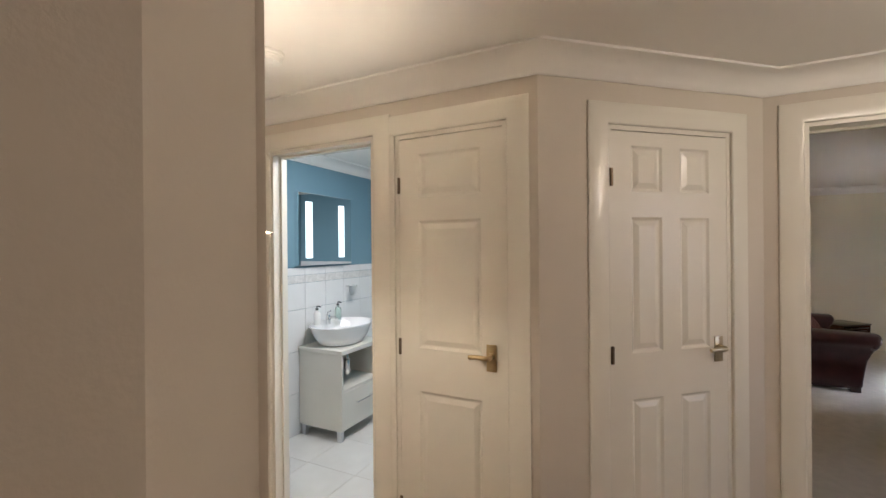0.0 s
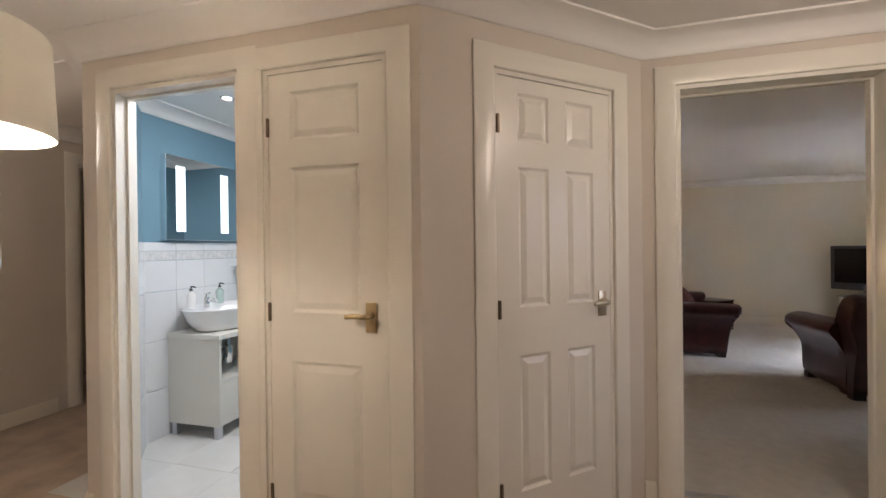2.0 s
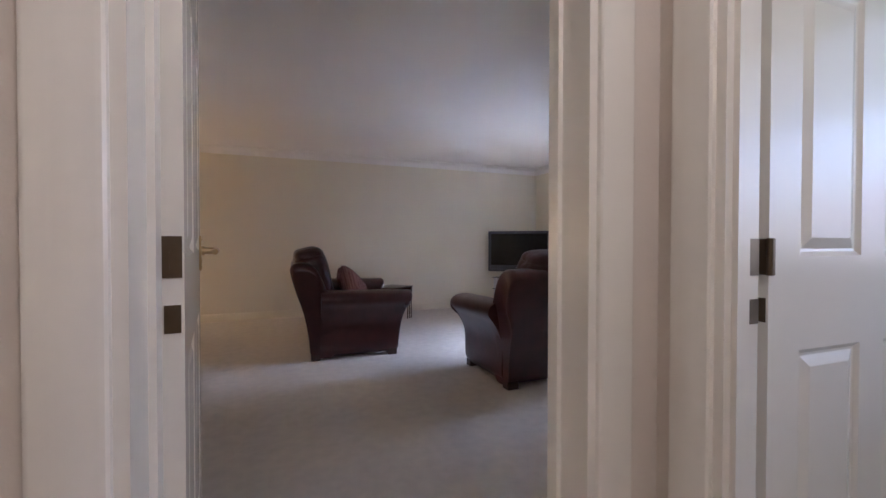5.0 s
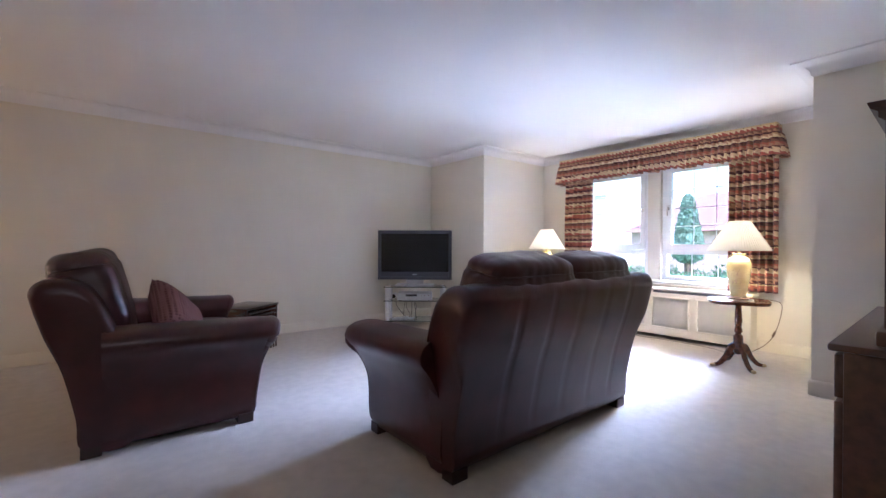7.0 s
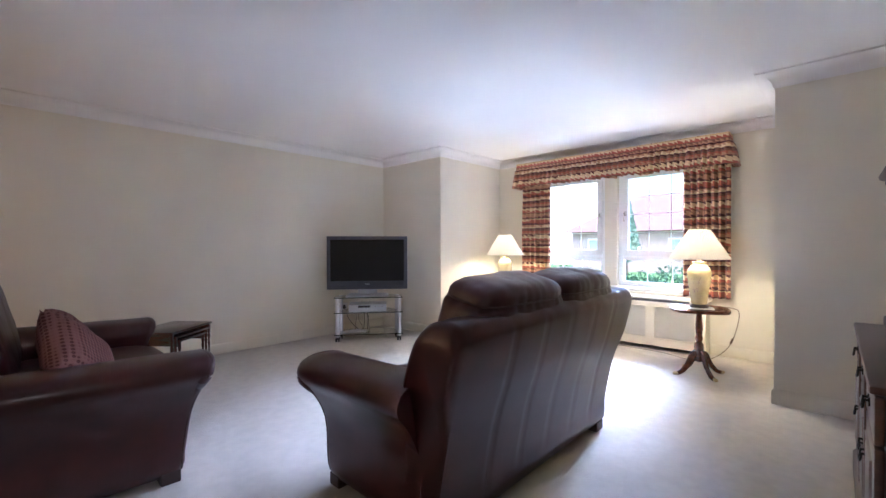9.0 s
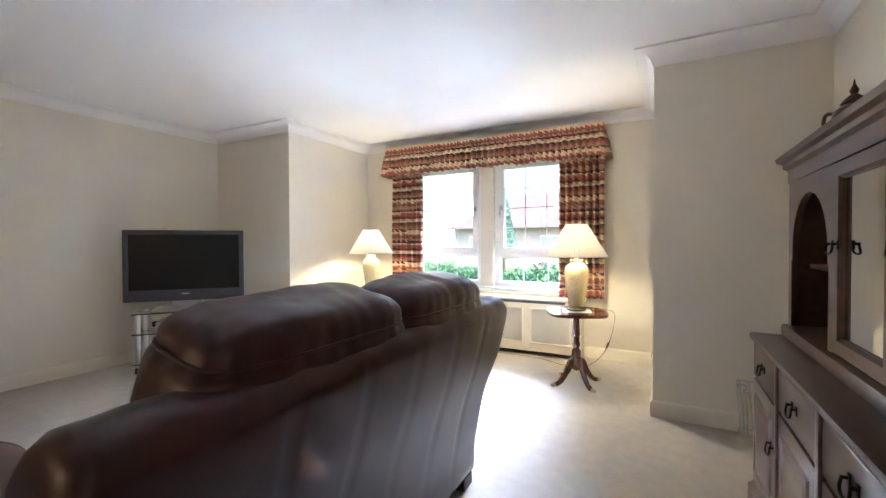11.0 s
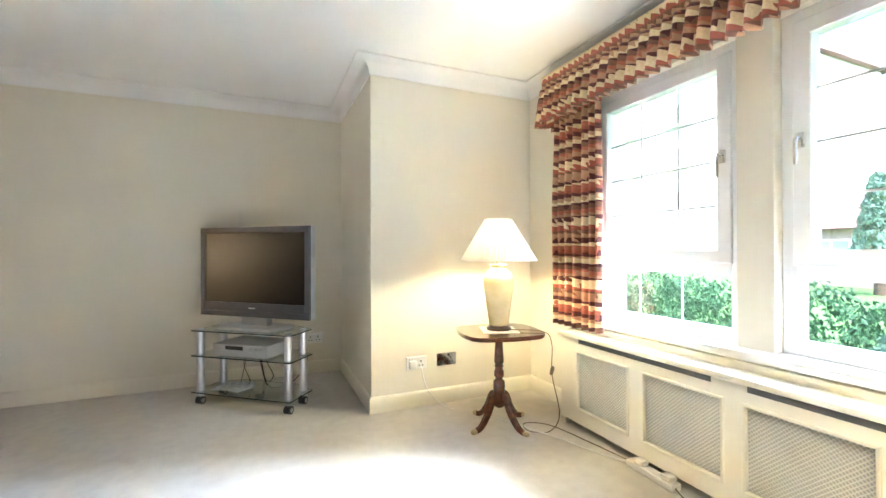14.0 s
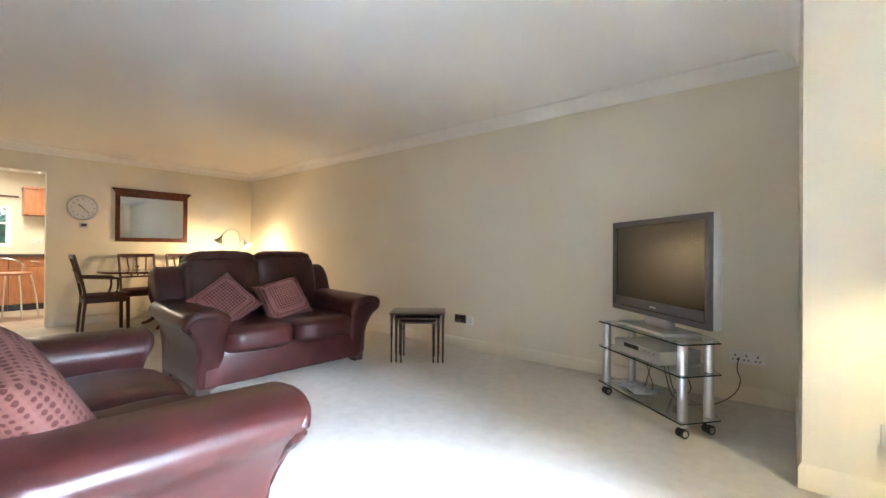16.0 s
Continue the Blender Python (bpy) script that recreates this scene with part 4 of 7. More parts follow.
# ---- curtains ----
def curtain_cloth():
    """Bands of half leaves in burgundy, rust, cream and olive brown."""
    m = bpy.data.materials.new("leaf_band_curtain_cloth")
    m.use_nodes = True
    nt = m.node_tree
    L = nt.links.new
    b = nt.nodes["Principled BSDF"]
    b.inputs["Roughness"].default_value = 0.85
    b.inputs["Sheen Weight"].default_value = 0.15
    uv = nt.nodes.new("ShaderNodeUVMap")
    sp = nt.nodes.new("ShaderNodeSeparateXYZ")
    L(uv.outputs[0], sp.inputs[0])

    def op(kind, a, c=None):
        n = nt.nodes.new("ShaderNodeMath")
        n.operation = kind
        for i, v in enumerate((a, c)):
            if v is None:
                continue
            if isinstance(v, (int, float)):
                n.inputs[i].default_value = v
            else:
                L(v, n.inputs[i])
        return n.outputs[0]

    warp = nt.nodes.new("ShaderNodeTexNoise")
    warp.inputs["Scale"].default_value, warp.inputs["Detail"].default_value = 6, 2
    L(uv.outputs[0], warp.inputs["Vector"])
    v = op("ADD", op("DIVIDE", sp.outputs[1], 0.040), op("MULTIPLY", warp.outputs[0], 0.8))
    row = op("FLOOR", v)
    u = op("ADD", op("ADD", op("DIVIDE", sp.outputs[0], 0.105), op("MULTIPLY", warp.outputs[0], 2.2)), op("MULTIPLY", row, 0.37))
    saw = op("FRACT", u)
    leaf = op("POWER", saw, 0.7)
    half = op("LESS_THAN", op("FRACT", v), op("ADD", op("MULTIPLY", leaf, 0.80), 0.10))
    idx = op("ADD", op("MULTIPLY", row, 2.0), half)
    band = op("FRACT", op("DIVIDE", op("ADD", idx, 0.5), 9.0))
    r = nt.nodes.new("ShaderNodeValToRGB")
    r.color_ramp.interpolation = "CONSTANT"
    cols = [(0.72, 0.55, 0.31), (0.42, 0.13, 0.075), (0.46, 0.24, 0.14), (0.10, 0.030, 0.028), (0.22, 0.10, 0.06), (0.48, 0.27, 0.15), (0.74, 0.59, 0.35), (0.40, 0.11, 0.065), (0.12, 0.036, 0.032)]
    for i, c in enumerate(cols):
        e = r.color_ramp.elements[i] if i < 2 else r.color_ramp.elements.new(i / 9)
        e.position, e.color = i / 9, (*c, 1)
    L(band, r.inputs[0])
    n1 = nt.nodes.new("ShaderNodeTexNoise")
    n1.inputs["Scale"].default_value = 90
    L(uv.outputs[0], n1.inputs["Vector"])
    mx = nt.nodes.new("ShaderNodeMixRGB")
    mx.blend_type = "MULTIPLY"
    mx.inputs[0].default_value = 0.5
    L(r.outputs[0], mx.inputs[1])
    L(n1.outputs[0], mx.inputs[2])
    gain = nt.nodes.new("ShaderNodeMixRGB")
    gain.blend_type = "ADD"
    gain.inputs[0].default_value = 0.35
    L(mx.outputs[0], gain.inputs[1])
    L(r.outputs[0], gain.inputs[2])
    L(gain.outputs[0], b.inputs["Base Color"])
    tr = nt.nodes.new("ShaderNodeBsdfTranslucent")
    L(gain.outputs[0], tr.inputs["Color"])
    ms = nt.nodes.new("ShaderNodeMixShader")
    ms.inputs[0].default_value = 0.08
    L(b.outputs[0], ms.inputs[1])
    L(tr.outputs[0], ms.inputs[2])
    L(ms.outputs[0], nt.nodes["Material Output"].inputs[0])
    bp = nt.nodes.new("ShaderNodeBump")
    bp.inputs["Strength"].default_value, bp.inputs["Distance"].default_value = 0.25, 0.004
    L(n1.outputs[0], bp.inputs["Height"])
    L(bp.outputs[0], b.inputs["Normal"])
    return m


M_CURTAIN = curtain_cloth()


def cloth(bm, path, z_of, off, nz, v0=0.0, fullness=1.7):
    """A hanging sheet along a flat path; off(s, h) pushes it sideways, h runs 0 at the foot to 1 at the top."""
    lay = bm.loops.layers.uv.new("UVMap")
    cols = []
    run = 0.0
    for i, p in enumerate(path):
        if i:
            run += (Vector(p) - Vector(path[i - 1])).length
        d = (Vector(path[min(i + 1, len(path) - 1)]) - Vector(path[max(i - 1, 0)])).normalized()
        nrm = Vector((-d.y, d.x))
        col = []
        for k in range(nz + 1):
            h = k / nz
            z0, z1 = z_of(run)
            q = Vector(p) + nrm * off(run, h)
            z = z0 + (z1 - z0) * h
            col.append((bm.verts.new((q.x, q.y, z)), run * fullness, z + v0))
        cols.append(col)
    for a, b in zip(cols, cols[1:]):
        for k in range(nz):
            f = bm.faces.new((a[k][0], b[k][0], b[k + 1][0], a[k + 1][0]))
            for lp, src in zip(f.loops, (a[k], b[k], b[k + 1], a[k + 1])):
                lp[lay].uv = (src[1], src[2])


def fold(s, seed):
    return math.sin(s * 2 * math.pi / 0.062 + 2.6 * noise.noise(Vector((s * 5, seed, 0)))) * (0.75 + 0.5 * noise.noise(Vector((s * 7, seed, 5))))


def thicken(ob, t=0.003):
    md = ob.modifiers.new("thick", "SOLIDIFY")
    md.thickness = t
    return ob


for y0, y1, seed in ((3.46, 3.88, 1.0), (1.548, 1.955, 8.0)):
    n = 130
    c = thing("curtain", Matrix.Identity(4), "gathered burgundy and cream leaf-patterned curtain drawn open", "curtain", "curtains at the window")
    bm = bmesh.new()
    cloth(bm, [(5.475, y0 + (y1 - y0) * i / n) for i in range(n + 1)], lambda s: (0.585, 2.02),
          lambda s, h, sd=seed: 0.046 * fold(s, sd) * (0.8 + 0.4 * (1 - h)) + 0.012 * noise.noise(Vector((s * 4, h * 3, sd))), 36, seed * 0.37)
    thicken(part("drape", bm, M_CURTAIN, c, smooth=180))
# frilled valance: gathered header band and a flounce, with returns to the wall
VY0, VY1, VX = 1.555, 3.925, 5.415
val = thing("valance", Matrix.Identity(4), "frilled leaf-patterned curtain valance with a gathered header", "valance")
path = [(XW - 0.005 - 0.17 * i / 10, VY0) for i in range(10)] + [(VX, VY0 + (VY1 - VY0) * i / 420) for i in range(421)] + [(VX + 0.18 * i / 10, VY1) for i in range(1, 11)]
bm = bmesh.new()
cloth(bm, path, lambda s: (2.098, 2.185), lambda s, h: 0.0045 * math.sin(s * 2 * math.pi / 0.017 + 2 * noise.noise(Vector((s * 9, 2, 0)))) + 0.004, 6, 0.13, 2.2)
thicken(part("header", bm, M_CURTAIN, val, "gathered header band", smooth=180))
bm = bmesh.new()
cloth(bm, path, lambda s: (1.866 + 0.022 * noise.noise(Vector((s * 6, 0, 4))) + 0.006 * math.sin(s * 70), 2.100),
      lambda s, h: (0.008 + 0.030 * (1 - h)) + 0.034 * fold(s, 3.0) * (0.40 + 0.75 * (1 - h) ** 0.6), 12, 0.02, 1.9)
thicken(part("flounce", bm, M_CURTAIN, val, smooth=180))
bm = bmesh.new()
box(bm, VX + 0.012, XW - 0.001, VY0 + 0.012, VY1 - 0.012, 2.150, 2.168)
part("pelmet_board", bm, M_UPVC, val, "white pelmet board")

# ---- lamp tables and lamps ----
M_VASE = mat("cream_glazed_ceramic", (0.58, 0.46, 0.22), 0.16, var=0.10, scale=9, coat=0.4, hue=(0.66, 0.56, 0.32))
M_MOTIF = mat("faded_painted_branch", (0.40, 0.27, 0.17), 0.4, var=0.3, scale=40)
M_LACE = mat("white_lace_mat", (0.75, 0.74, 0.72), 0.9, var=0.12, scale=160)
M_CABLE = mat("brown_flex", (0.16, 0.11, 0.07), 0.5, var=0.1)


def shade_cloth():
    m = bpy.data.materials.new("pleated_cream_shade")
    m.use_nodes = True
    nt = m.node_tree
    b = nt.nodes["Principled BSDF"]
    b.inputs["Base Color"].default_value, b.inputs["Roughness"].default_value = (0.88, 0.85, 0.76, 1), 0.9
    tr = nt.nodes.new("ShaderNodeBsdfTranslucent")
    tr.inputs["Color"].default_value = (0.95, 0.90, 0.76, 1)
    ms = nt.nodes.new("ShaderNodeMixShader")
    ms.inputs[0].default_value = 0.036
    nt.links.new(b.outputs[0], ms.inputs[1])
    nt.links.new(tr.outputs[0], ms.inputs[2])
    nt.links.new(ms.outputs[0], nt.nodes["Material Output"].inputs[0])
    return m


M_SHADE = shade_cloth()


def tripod_table(m, label, h=0.572, long=1.0):
    """Small table on a turned column with four splayed feet; bowed sides with clipped corners."""
    t = thing("lamp_table", m, label, "side table", "lamp tables at the window")
    ring = []
    for k in range(4):
        a0 = math.pi / 2 * k
        c, s = math.cos(a0), math.sin(a0)
        for q in range(-5, 6):
            y = 0.165 * q / 5
            x = 0.222 - 0.024 * (q / 5) ** 2
            ring.append(((x * c - y * s) * long, x * s + y * c))
    bm = bmesh.new()
    prof = [(0.968, h - 0.026), (0.985, h - 0.022), (0.985, h - 0.016), (1.0, h - 0.013), (1.0, h - 0.004), (0.992, h)]
    rings = [[Vector((x * k, y * k, z)) for x, y in ring] for k, z in prof]
    loft(bm, rings)
    part("tabletop", bm, M_MAHOG, t, "polished mahogany top with a moulded edge", smooth=35)
    bm = bmesh.new()
    lathe(bm, [(0.05, h - 0.0265), (0.05, h - 0.036), (0.021, h - 0.045), (0.024, h - 0.09), (0.030, h - 0.19), (0.022, h - 0.205), (0.029, h - 0.215), (0.022, h - 0.225), (0.029, h - 0.25), (0.031, h - 0.27), (0.020, h - 0.29), (0.034, h - 0.305), (0.036, h - 0.33), (0.036, 0.13), (0.028, 0.115), (0.010, 0.105)], 24)
    part("column", bm, M_MAHOG, t, smooth=40)
    for k in range(4):
        a = math.pi / 2 * k + 0.45
        c, s = math.cos(a), math.sin(a)
        line = spline([(0.025, 0, 0.185), (0.06, 0, 0.165), (0.10, 0, 0.09), (0.15, 0, 0.032), (0.195, 0, 0.016)], 6)
        bm = bmesh.new()
        rings = []
        for i, p in enumerate(line):
            f = i / (len(line) - 1)
            d = (line[min(i + 1, len(line) - 1)] - line[max(i - 1, 0)]).normalized()
            u = Vector((-d.z, 0, d.x))
            hw, hh = 0.015 - 0.004 * f, 0.026 - 0.013 * f
            rings.append([Vector((q.x * c - q.y * s, q.x * s + q.y * c, max(q.z, 0.002))) for q in (p + u * hh + Vector((0, hw * 0.6, 0)), p + u * hh * 0.6 + Vector((0, hw, 0)), p - u * hh + Vector((0, hw, 0)), p - u * hh - Vector((0, hw, 0)), p + u * hh * 0.6 - Vector((0, hw, 0)), p + u * hh - Vector((0, hw * 0.6, 0)))])
        loft(bm, rings)
        leg = part("leg", bm, M_MAHOG, t, smooth=50)
        bm = bmesh.new()
        swell(bm, (0.205 * c, 0.205 * s, 0.0155), (0.045, 0.030, 0.030), 2.5, 5, rot=Matrix.Rotation(a, 3, "Z"))
        part("toe_cap", bm, M_BRASS, leg, "brass lion-paw toe cap", smooth=180)
    return t


def table_lamp(m, label):
    """Vase lamp; the origin is on the table."""
    t = thing("table_lamp", m, label, "table lamp", "pair of vase lamps")
    bm = bmesh.new()
    lathe(bm, [(0.055, 0.0), (0.072, 0.003), (0.075, 0.012), (0.066, 0.018), (0.060, 0.024), (0.055, 0.030), (0.0, 0.030)], 28)
    part("base", bm, M_OAK, t, "dark wooden plinth", smooth=40)
    body = [(0.050, 0.030), (0.057, 0.034), (0.063, 0.075), (0.074, 0.15), (0.085, 0.225), (0.0905, 0.275), (0.090, 0.305), (0.080, 0.335), (0.060, 0.357), (0.047, 0.366), (0.045, 0.378), (0.052, 0.388), (0.050, 0.394), (0.02, 0.394)]
    bm = bmesh.new()
    lathe(bm, [(p.x, p.y) for p in spline([(r, z, 0) for r, z in body], 3)], 36)
    part("vase", bm, M_VASE, t, "cream crackled vase body with a faded branch", smooth=60)
    rnd = random.Random(5)
    for k in range(16):
        bm = bmesh.new()
        a0, z0 = 3.6 + rnd.uniform(-0.55, 0.55), rnd.uniform(0.09, 0.25)
        pts = []
        for j in range(4):
            z = z0 + j * 0.009 * rnd.uniform(0.2, 1.4)
            a = a0 + j * 0.05 * rnd.choice((-1, 1, 1))
            r = 0.0635 + (0.0905 - 0.0635) * (z - 0.075) / 0.2
            pts.append((r * math.cos(a), r * math.sin(a), z))
        tube(bm, pts, 0.002, 5, [0.0012, 0.0024, 0.0022, 0.001])
        part("branch_motif", bm, M_MOTIF, t)
    bm = bmesh.new()
    cyl(bm, (0, 0, 0.394), (0, 0, 0.47), 0.012, seg=12)
    cyl(bm, (0, 0, 0.415), (0, 0, 0.46), 0.017, seg=12)
    part("bulb_holder", bm, M_BRASS, t, smooth=40)
    bm = bmesh.new()
    n = 288
    rings = []
    for f in (0.0, 0.02, 0.5, 0.98, 1.0):
        r = 0.226 + (0.080 - 0.226) * f
        amp = 0.0042 * (1 - 0.5 * f)
        rings.append([Vector(((r + amp * math.cos(k * 2 * math.pi / 4)) * math.cos(2 * math.pi * k / n), (r + amp * math.cos(k * 2 * math.pi / 4)) * math.sin(2 * math.pi * k / n), 0.418 + 0.247 * f)) for k in range(n)])
    loft(bm, rings, cap=False)
    sh = part("shade", bm, M_SHADE, t, "pleated cream fabric shade, lit", smooth=80)
    for r, z in ((0.2275, 0.418), (0.081, 0.664)):
        bm = bmesh.new()
        tube(bm, [(r * math.cos(2 * math.pi * k / 48), r * math.sin(2 * math.pi * k / 48), z) for k in range(49)], 0.0035, 6)
        part("trim_ring", bm, M_SHADE, sh, smooth=180)
    return t


TR, TL = (4.77, 1.665), (5.03, 3.845)
HT = 0.572
tripod_table(pose(*TR, 0, 0, 0, 20), "polished mahogany lamp table beside the radiator cover")
tripod_table(pose(*TL, 0, 0, 0, -10), "polished mahogany lamp table in the alcove corner", long=1.12)
for (x, y), r in ((TR, 15), (TL, -20)):
    bm = bmesh.new()
    pts = []
    for k in range(4):
        for j in range(10):
            u = -1 + 2 * j / 10
            p = Matrix.Rotation(math.pi / 2 * k, 2) @ Vector((0.105, 0.105 * u))
            pts.append(p * (1 + 0.025 * (j % 2)))
    f = bm.faces.new([bm.verts.new((p.x, p.y, 0.0)) for p in pts])
    ext = bmesh.ops.extrude_face_region(bm, geom=[f])
    bmesh.ops.translate(bm, verts=[v for v in ext["geom"] if isinstance(v, bmesh.types.BMVert)], vec=(0, 0, 0.002))
    solid("lace_mat", bm, M_LACE, "small white lace mat under the table lamp", "mat", m=pose(x, y, HT + 0.0005, 0, 0, r), group="lace mats")
    table_lamp(pose(x, y, HT + 0.0026, 0, 0, r - 40), "cream vase table lamp with a pleated shade, switched on")


def cable(pts, label, r=0.003, material=None, switch=None):
    bm = bmesh.new()
    tube(bm, spline(pts, 8), r, 6)
    c = solid("cable", bm, material or M_CABLE, label, "cable", smooth=180, group="cables on the floor")
    if switch:
        bm = bmesh.new()
        swell(bm, switch, (0.02, 0.016, 0.055), 4, 6, rot=Matrix.Rotation(0.35, 3, "X"))
        part("inline_switch", bm, M_CABLE, c, smooth=180)
    return c


cable([(TR[0] + 0.05, TR[1] - 0.07, HT + 0.008), (TR[0] + 0.13, TR[1] - 0.20, HT + 0.004), (TR[0] + 0.16, TR[1] - 0.262, HT - 0.05), (TR[0] + 0.15, TR[1] - 0.20, 0.26), (TR[0] + 0.10, TR[1] - 0.06, 0.12), (5.2, 1.86, 0.01), (5.33, 2.1, 0.004), (5.36, 2.5, 0.004), (5.33, 2.8, 0.004), (5.37, 2.95, 0.02)], "brown lamp flex trailing along the radiator cover", switch=(TR[0] + 0.152, TR[1] - 0.21, 0.29))
cable([(TL[0] + 0.05, TL[1] - 0.05, HT + 0.008), (TL[0] + 0.20, TL[1] - 0.165, HT + 0.004), (TL[0] + 0.235, TL[1] - 0.20, HT - 0.06), (TL[0] + 0.22, TL[1] - 0.22, 0.34), (TL[0] + 0.24, TL[1] - 0.26, 0.12), (5.24, 3.64, 0.006), (5.14, 3.70, 0.004), (5.18, 3.80, 0.004), (5.30, 3.72, 0.004), (5.36, 3.45, 0.004), (5.37, 3.2, 0.02)], "brown lamp flex looping on the carpet", switch=(TL[0] + 0.22, TL[1] - 0.22, 0.36))
cable([(4.70, YB - 0.03, 0.27), (4.74, YB - 0.05, 0.12), (4.86, 4.22, 0.004), (5.05, 3.95, 0.004), (5.22, 3.6, 0.004), (5.33, 3.3, 0.004), (5.37, 3.2, 0.012)], "white extension lead across the alcove carpet", 0.0035, M_WHITE)
strip = thing("extension_block", pose(5.375, 3.06, 0.0, 0, 0, 88), "white four-way extension block on the carpet", "extension lead")
bm = bmesh.new()
box(bm, -0.13, 0.13, -0.028, 0.028, 0.0, 0.032, 0.006)
part("body", bm, M_WHITE, strip, smooth=40)
for x in (-0.09, 0.06):
    bm = bmesh.new()
    box(bm, x - 0.024, x + 0.024, -0.022, 0.024, 0.0325, 0.058, 0.006)
    part("plug", bm, M_WHITE, strip, smooth=40)
# leads behind the television
cable([(3.72, YT - 0.035, 0.33), (3.73, YT - 0.06, 0.20), (3.80, 5.28, 0.06), (3.74, 5.05, 0.10), (3.70, 4.98, 0.38)], "black power lead behind the television stand", 0.0035, M_DARK)
cable([(4.06, YT - 0.015, 0.30), (4.05, YT - 0.03, 0.22), (4.07, YT - 0.05, 0.15), (4.04, YT - 0.06, 0.06), (3.95, 5.25, 0.006), (3.83, 5.1, 0.006), (3.75, 4.95, 0.09), (3.70, 4.93, 0.3)], "black aerial lead with a tied loop", 0.0035, M_DARK)
cable([(3.62, 4.93, 0.42), (3.60, 4.96, 0.25), (3.64, 4.93, 0.13), (3.58, 4.99, 0.10), (3.62, 5.02, 0.3)], "tangled lead behind the television stand shelves", 0.003, M_CABLE)


# ---- garden and street outside the window ----
M_LAWN = mat("mown_grass", (0.10, 0.20, 0.05), 0.9, var=0.25, scale=3, bump=0.5, bscale=60)
M_LEAF = mat("hedge_leaf", (0.04, 0.11, 0.05), 0.6, var=0.4, scale=30)
M_CONIFER = mat("blue_green_conifer", (0.11, 0.19, 0.14), 0.7, var=0.35, scale=10)
M_BARK = mat("brown_bark", (0.10, 0.07, 0.05), 0.9, var=0.3, scale=12, bump=0.6, bscale=30)
M_RENDER = mat("white_render", (0.72, 0.71, 0.69), 0.85, var=0.04, scale=2, bump=0.2, bscale=90)
M_BRICK = mat("red_brick", (0.36, 0.27, 0.24), 0.85, var=0.3, scale=9, bump=0.4, bscale=40)
M_ROOF = mat("red_roof_tile", (0.18, 0.10, 0.095), 0.8, var=0.25, scale=8, bump=0.5, bscale=12)
M_FARGLASS = mat("dark_window_glass", (0.30, 0.33, 0.36), 0.1, var=0.1)
GZ = -0.35
bm = bmesh.new()
box(bm, 5.95, 400, -300, 300, GZ - 0.3, GZ)
solid("ground", bm, M_LAWN, "mown green lawn outside the window", "lawn", "structure")


def leafy(name, label, category, blobs, n, size, material, trunk=None, seed=1, kind=""):
    """A crown of many small leaves scattered over and in lumpy volumes (centre, radii)."""
    rnd = random.Random(seed)
    t = thing(name, Matrix.Identity(4), label, category, kind=kind)
    verts, faces = [], []
    tot = sum(r[0] * r[1] + r[1] * r[2] + r[0] * r[2] for _, r in blobs)
    for c, r in blobs:
        for _ in range(int(n * (r[0] * r[1] + r[1] * r[2] + r[0] * r[2]) / tot)):
            d = Vector((rnd.gauss(0, 1), rnd.gauss(0, 1), rnd.gauss(0, 1))).normalized()
            k = rnd.uniform(0.72, 1.05)
            p = Vector((c[0] + d.x * r[0] * k, c[1] + d.y * r[1] * k, c[2] + d.z * r[2] * k))
            e = Euler((rnd.uniform(0, 6.3), rnd.uniform(0, 6.3), rnd.uniform(0, 6.3))).to_matrix()
            s = size * rnd.uniform(0.6, 1.3)
            b = len(verts)
            for q in ((-s, 0, 0), (0, -s * 0.45, s * 0.1), (s, 0, 0), (0, s * 0.45, s * 0.1)):
                verts.append(p + e @ Vector(q))
            faces.append((b, b + 1, b + 2, b + 3))
    me = bpy.data.meshes.new("crown")
    me.from_pydata(verts, [], faces)
    me.materials.append(material)
    o = new("crown", me)
    o.parent = t
    tagged(o, kind="stuff")
    if trunk:
        bm = bmesh.new()
        for pts, r0, r1 in trunk:
            pts = spline(pts, 4)
            tube(bm, pts, r0, 8, [r0 + (r1 - r0) * i / (len(pts) - 1) for i in range(len(pts))])
        part("trunk", bm, M_BARK, t, "tapered brown trunk with limbs", smooth=60)
    return t


rnd = random.Random(3)
leafy("hedge", "clipped green garden hedge beyond the window", "hedge",
      [((8.9 + rnd.uniform(-0.1, 0.1), -2.5 + 0.5 * k, 0.12 + rnd.uniform(-0.05, 0.05)), (0.42, 0.42, 0.55 + rnd.uniform(-0.04, 0.06))) for k in range(26)], 42000, 0.035, M_LEAF,
      [([(8.9, -2.5 + 0.5 * k, GZ), (8.9, -2.5 + 0.5 * k, 0.1)], 0.03, 0.015) for k in range(26)], 4)
M_SHRUB = mat("pale_green_shrub", (0.20, 0.30, 0.10), 0.7, var=0.35, scale=20)
leafy("shrub", "pale yellow-green shrub in front of the hedge", "shrub", [((8.15, 1.55, 0.0), (0.22, 0.22, 0.36)), ((8.12, 1.5, 0.3), (0.12, 0.12, 0.22))], 2600, 0.035, M_SHRUB, [([(8.15, 1.55, GZ), (8.15, 1.53, 0.2)], 0.02, 0.008)], 8)
leafy("shrub", "tall thin-leaved shrub in front of the hedge", "shrub", [((8.2, 3.1, 0.05), (0.16, 0.3, 0.42)), ((8.2, 2.6, 0.0), (0.16, 0.2, 0.35))], 2200, 0.04, M_CONIFER, [([(8.2, 3.1, GZ), (8.2, 3.0, 0.2)], 0.02, 0.008), ([(8.2, 2.6, GZ), (8.2, 2.62, 0.15)], 0.02, 0.008)], 9)
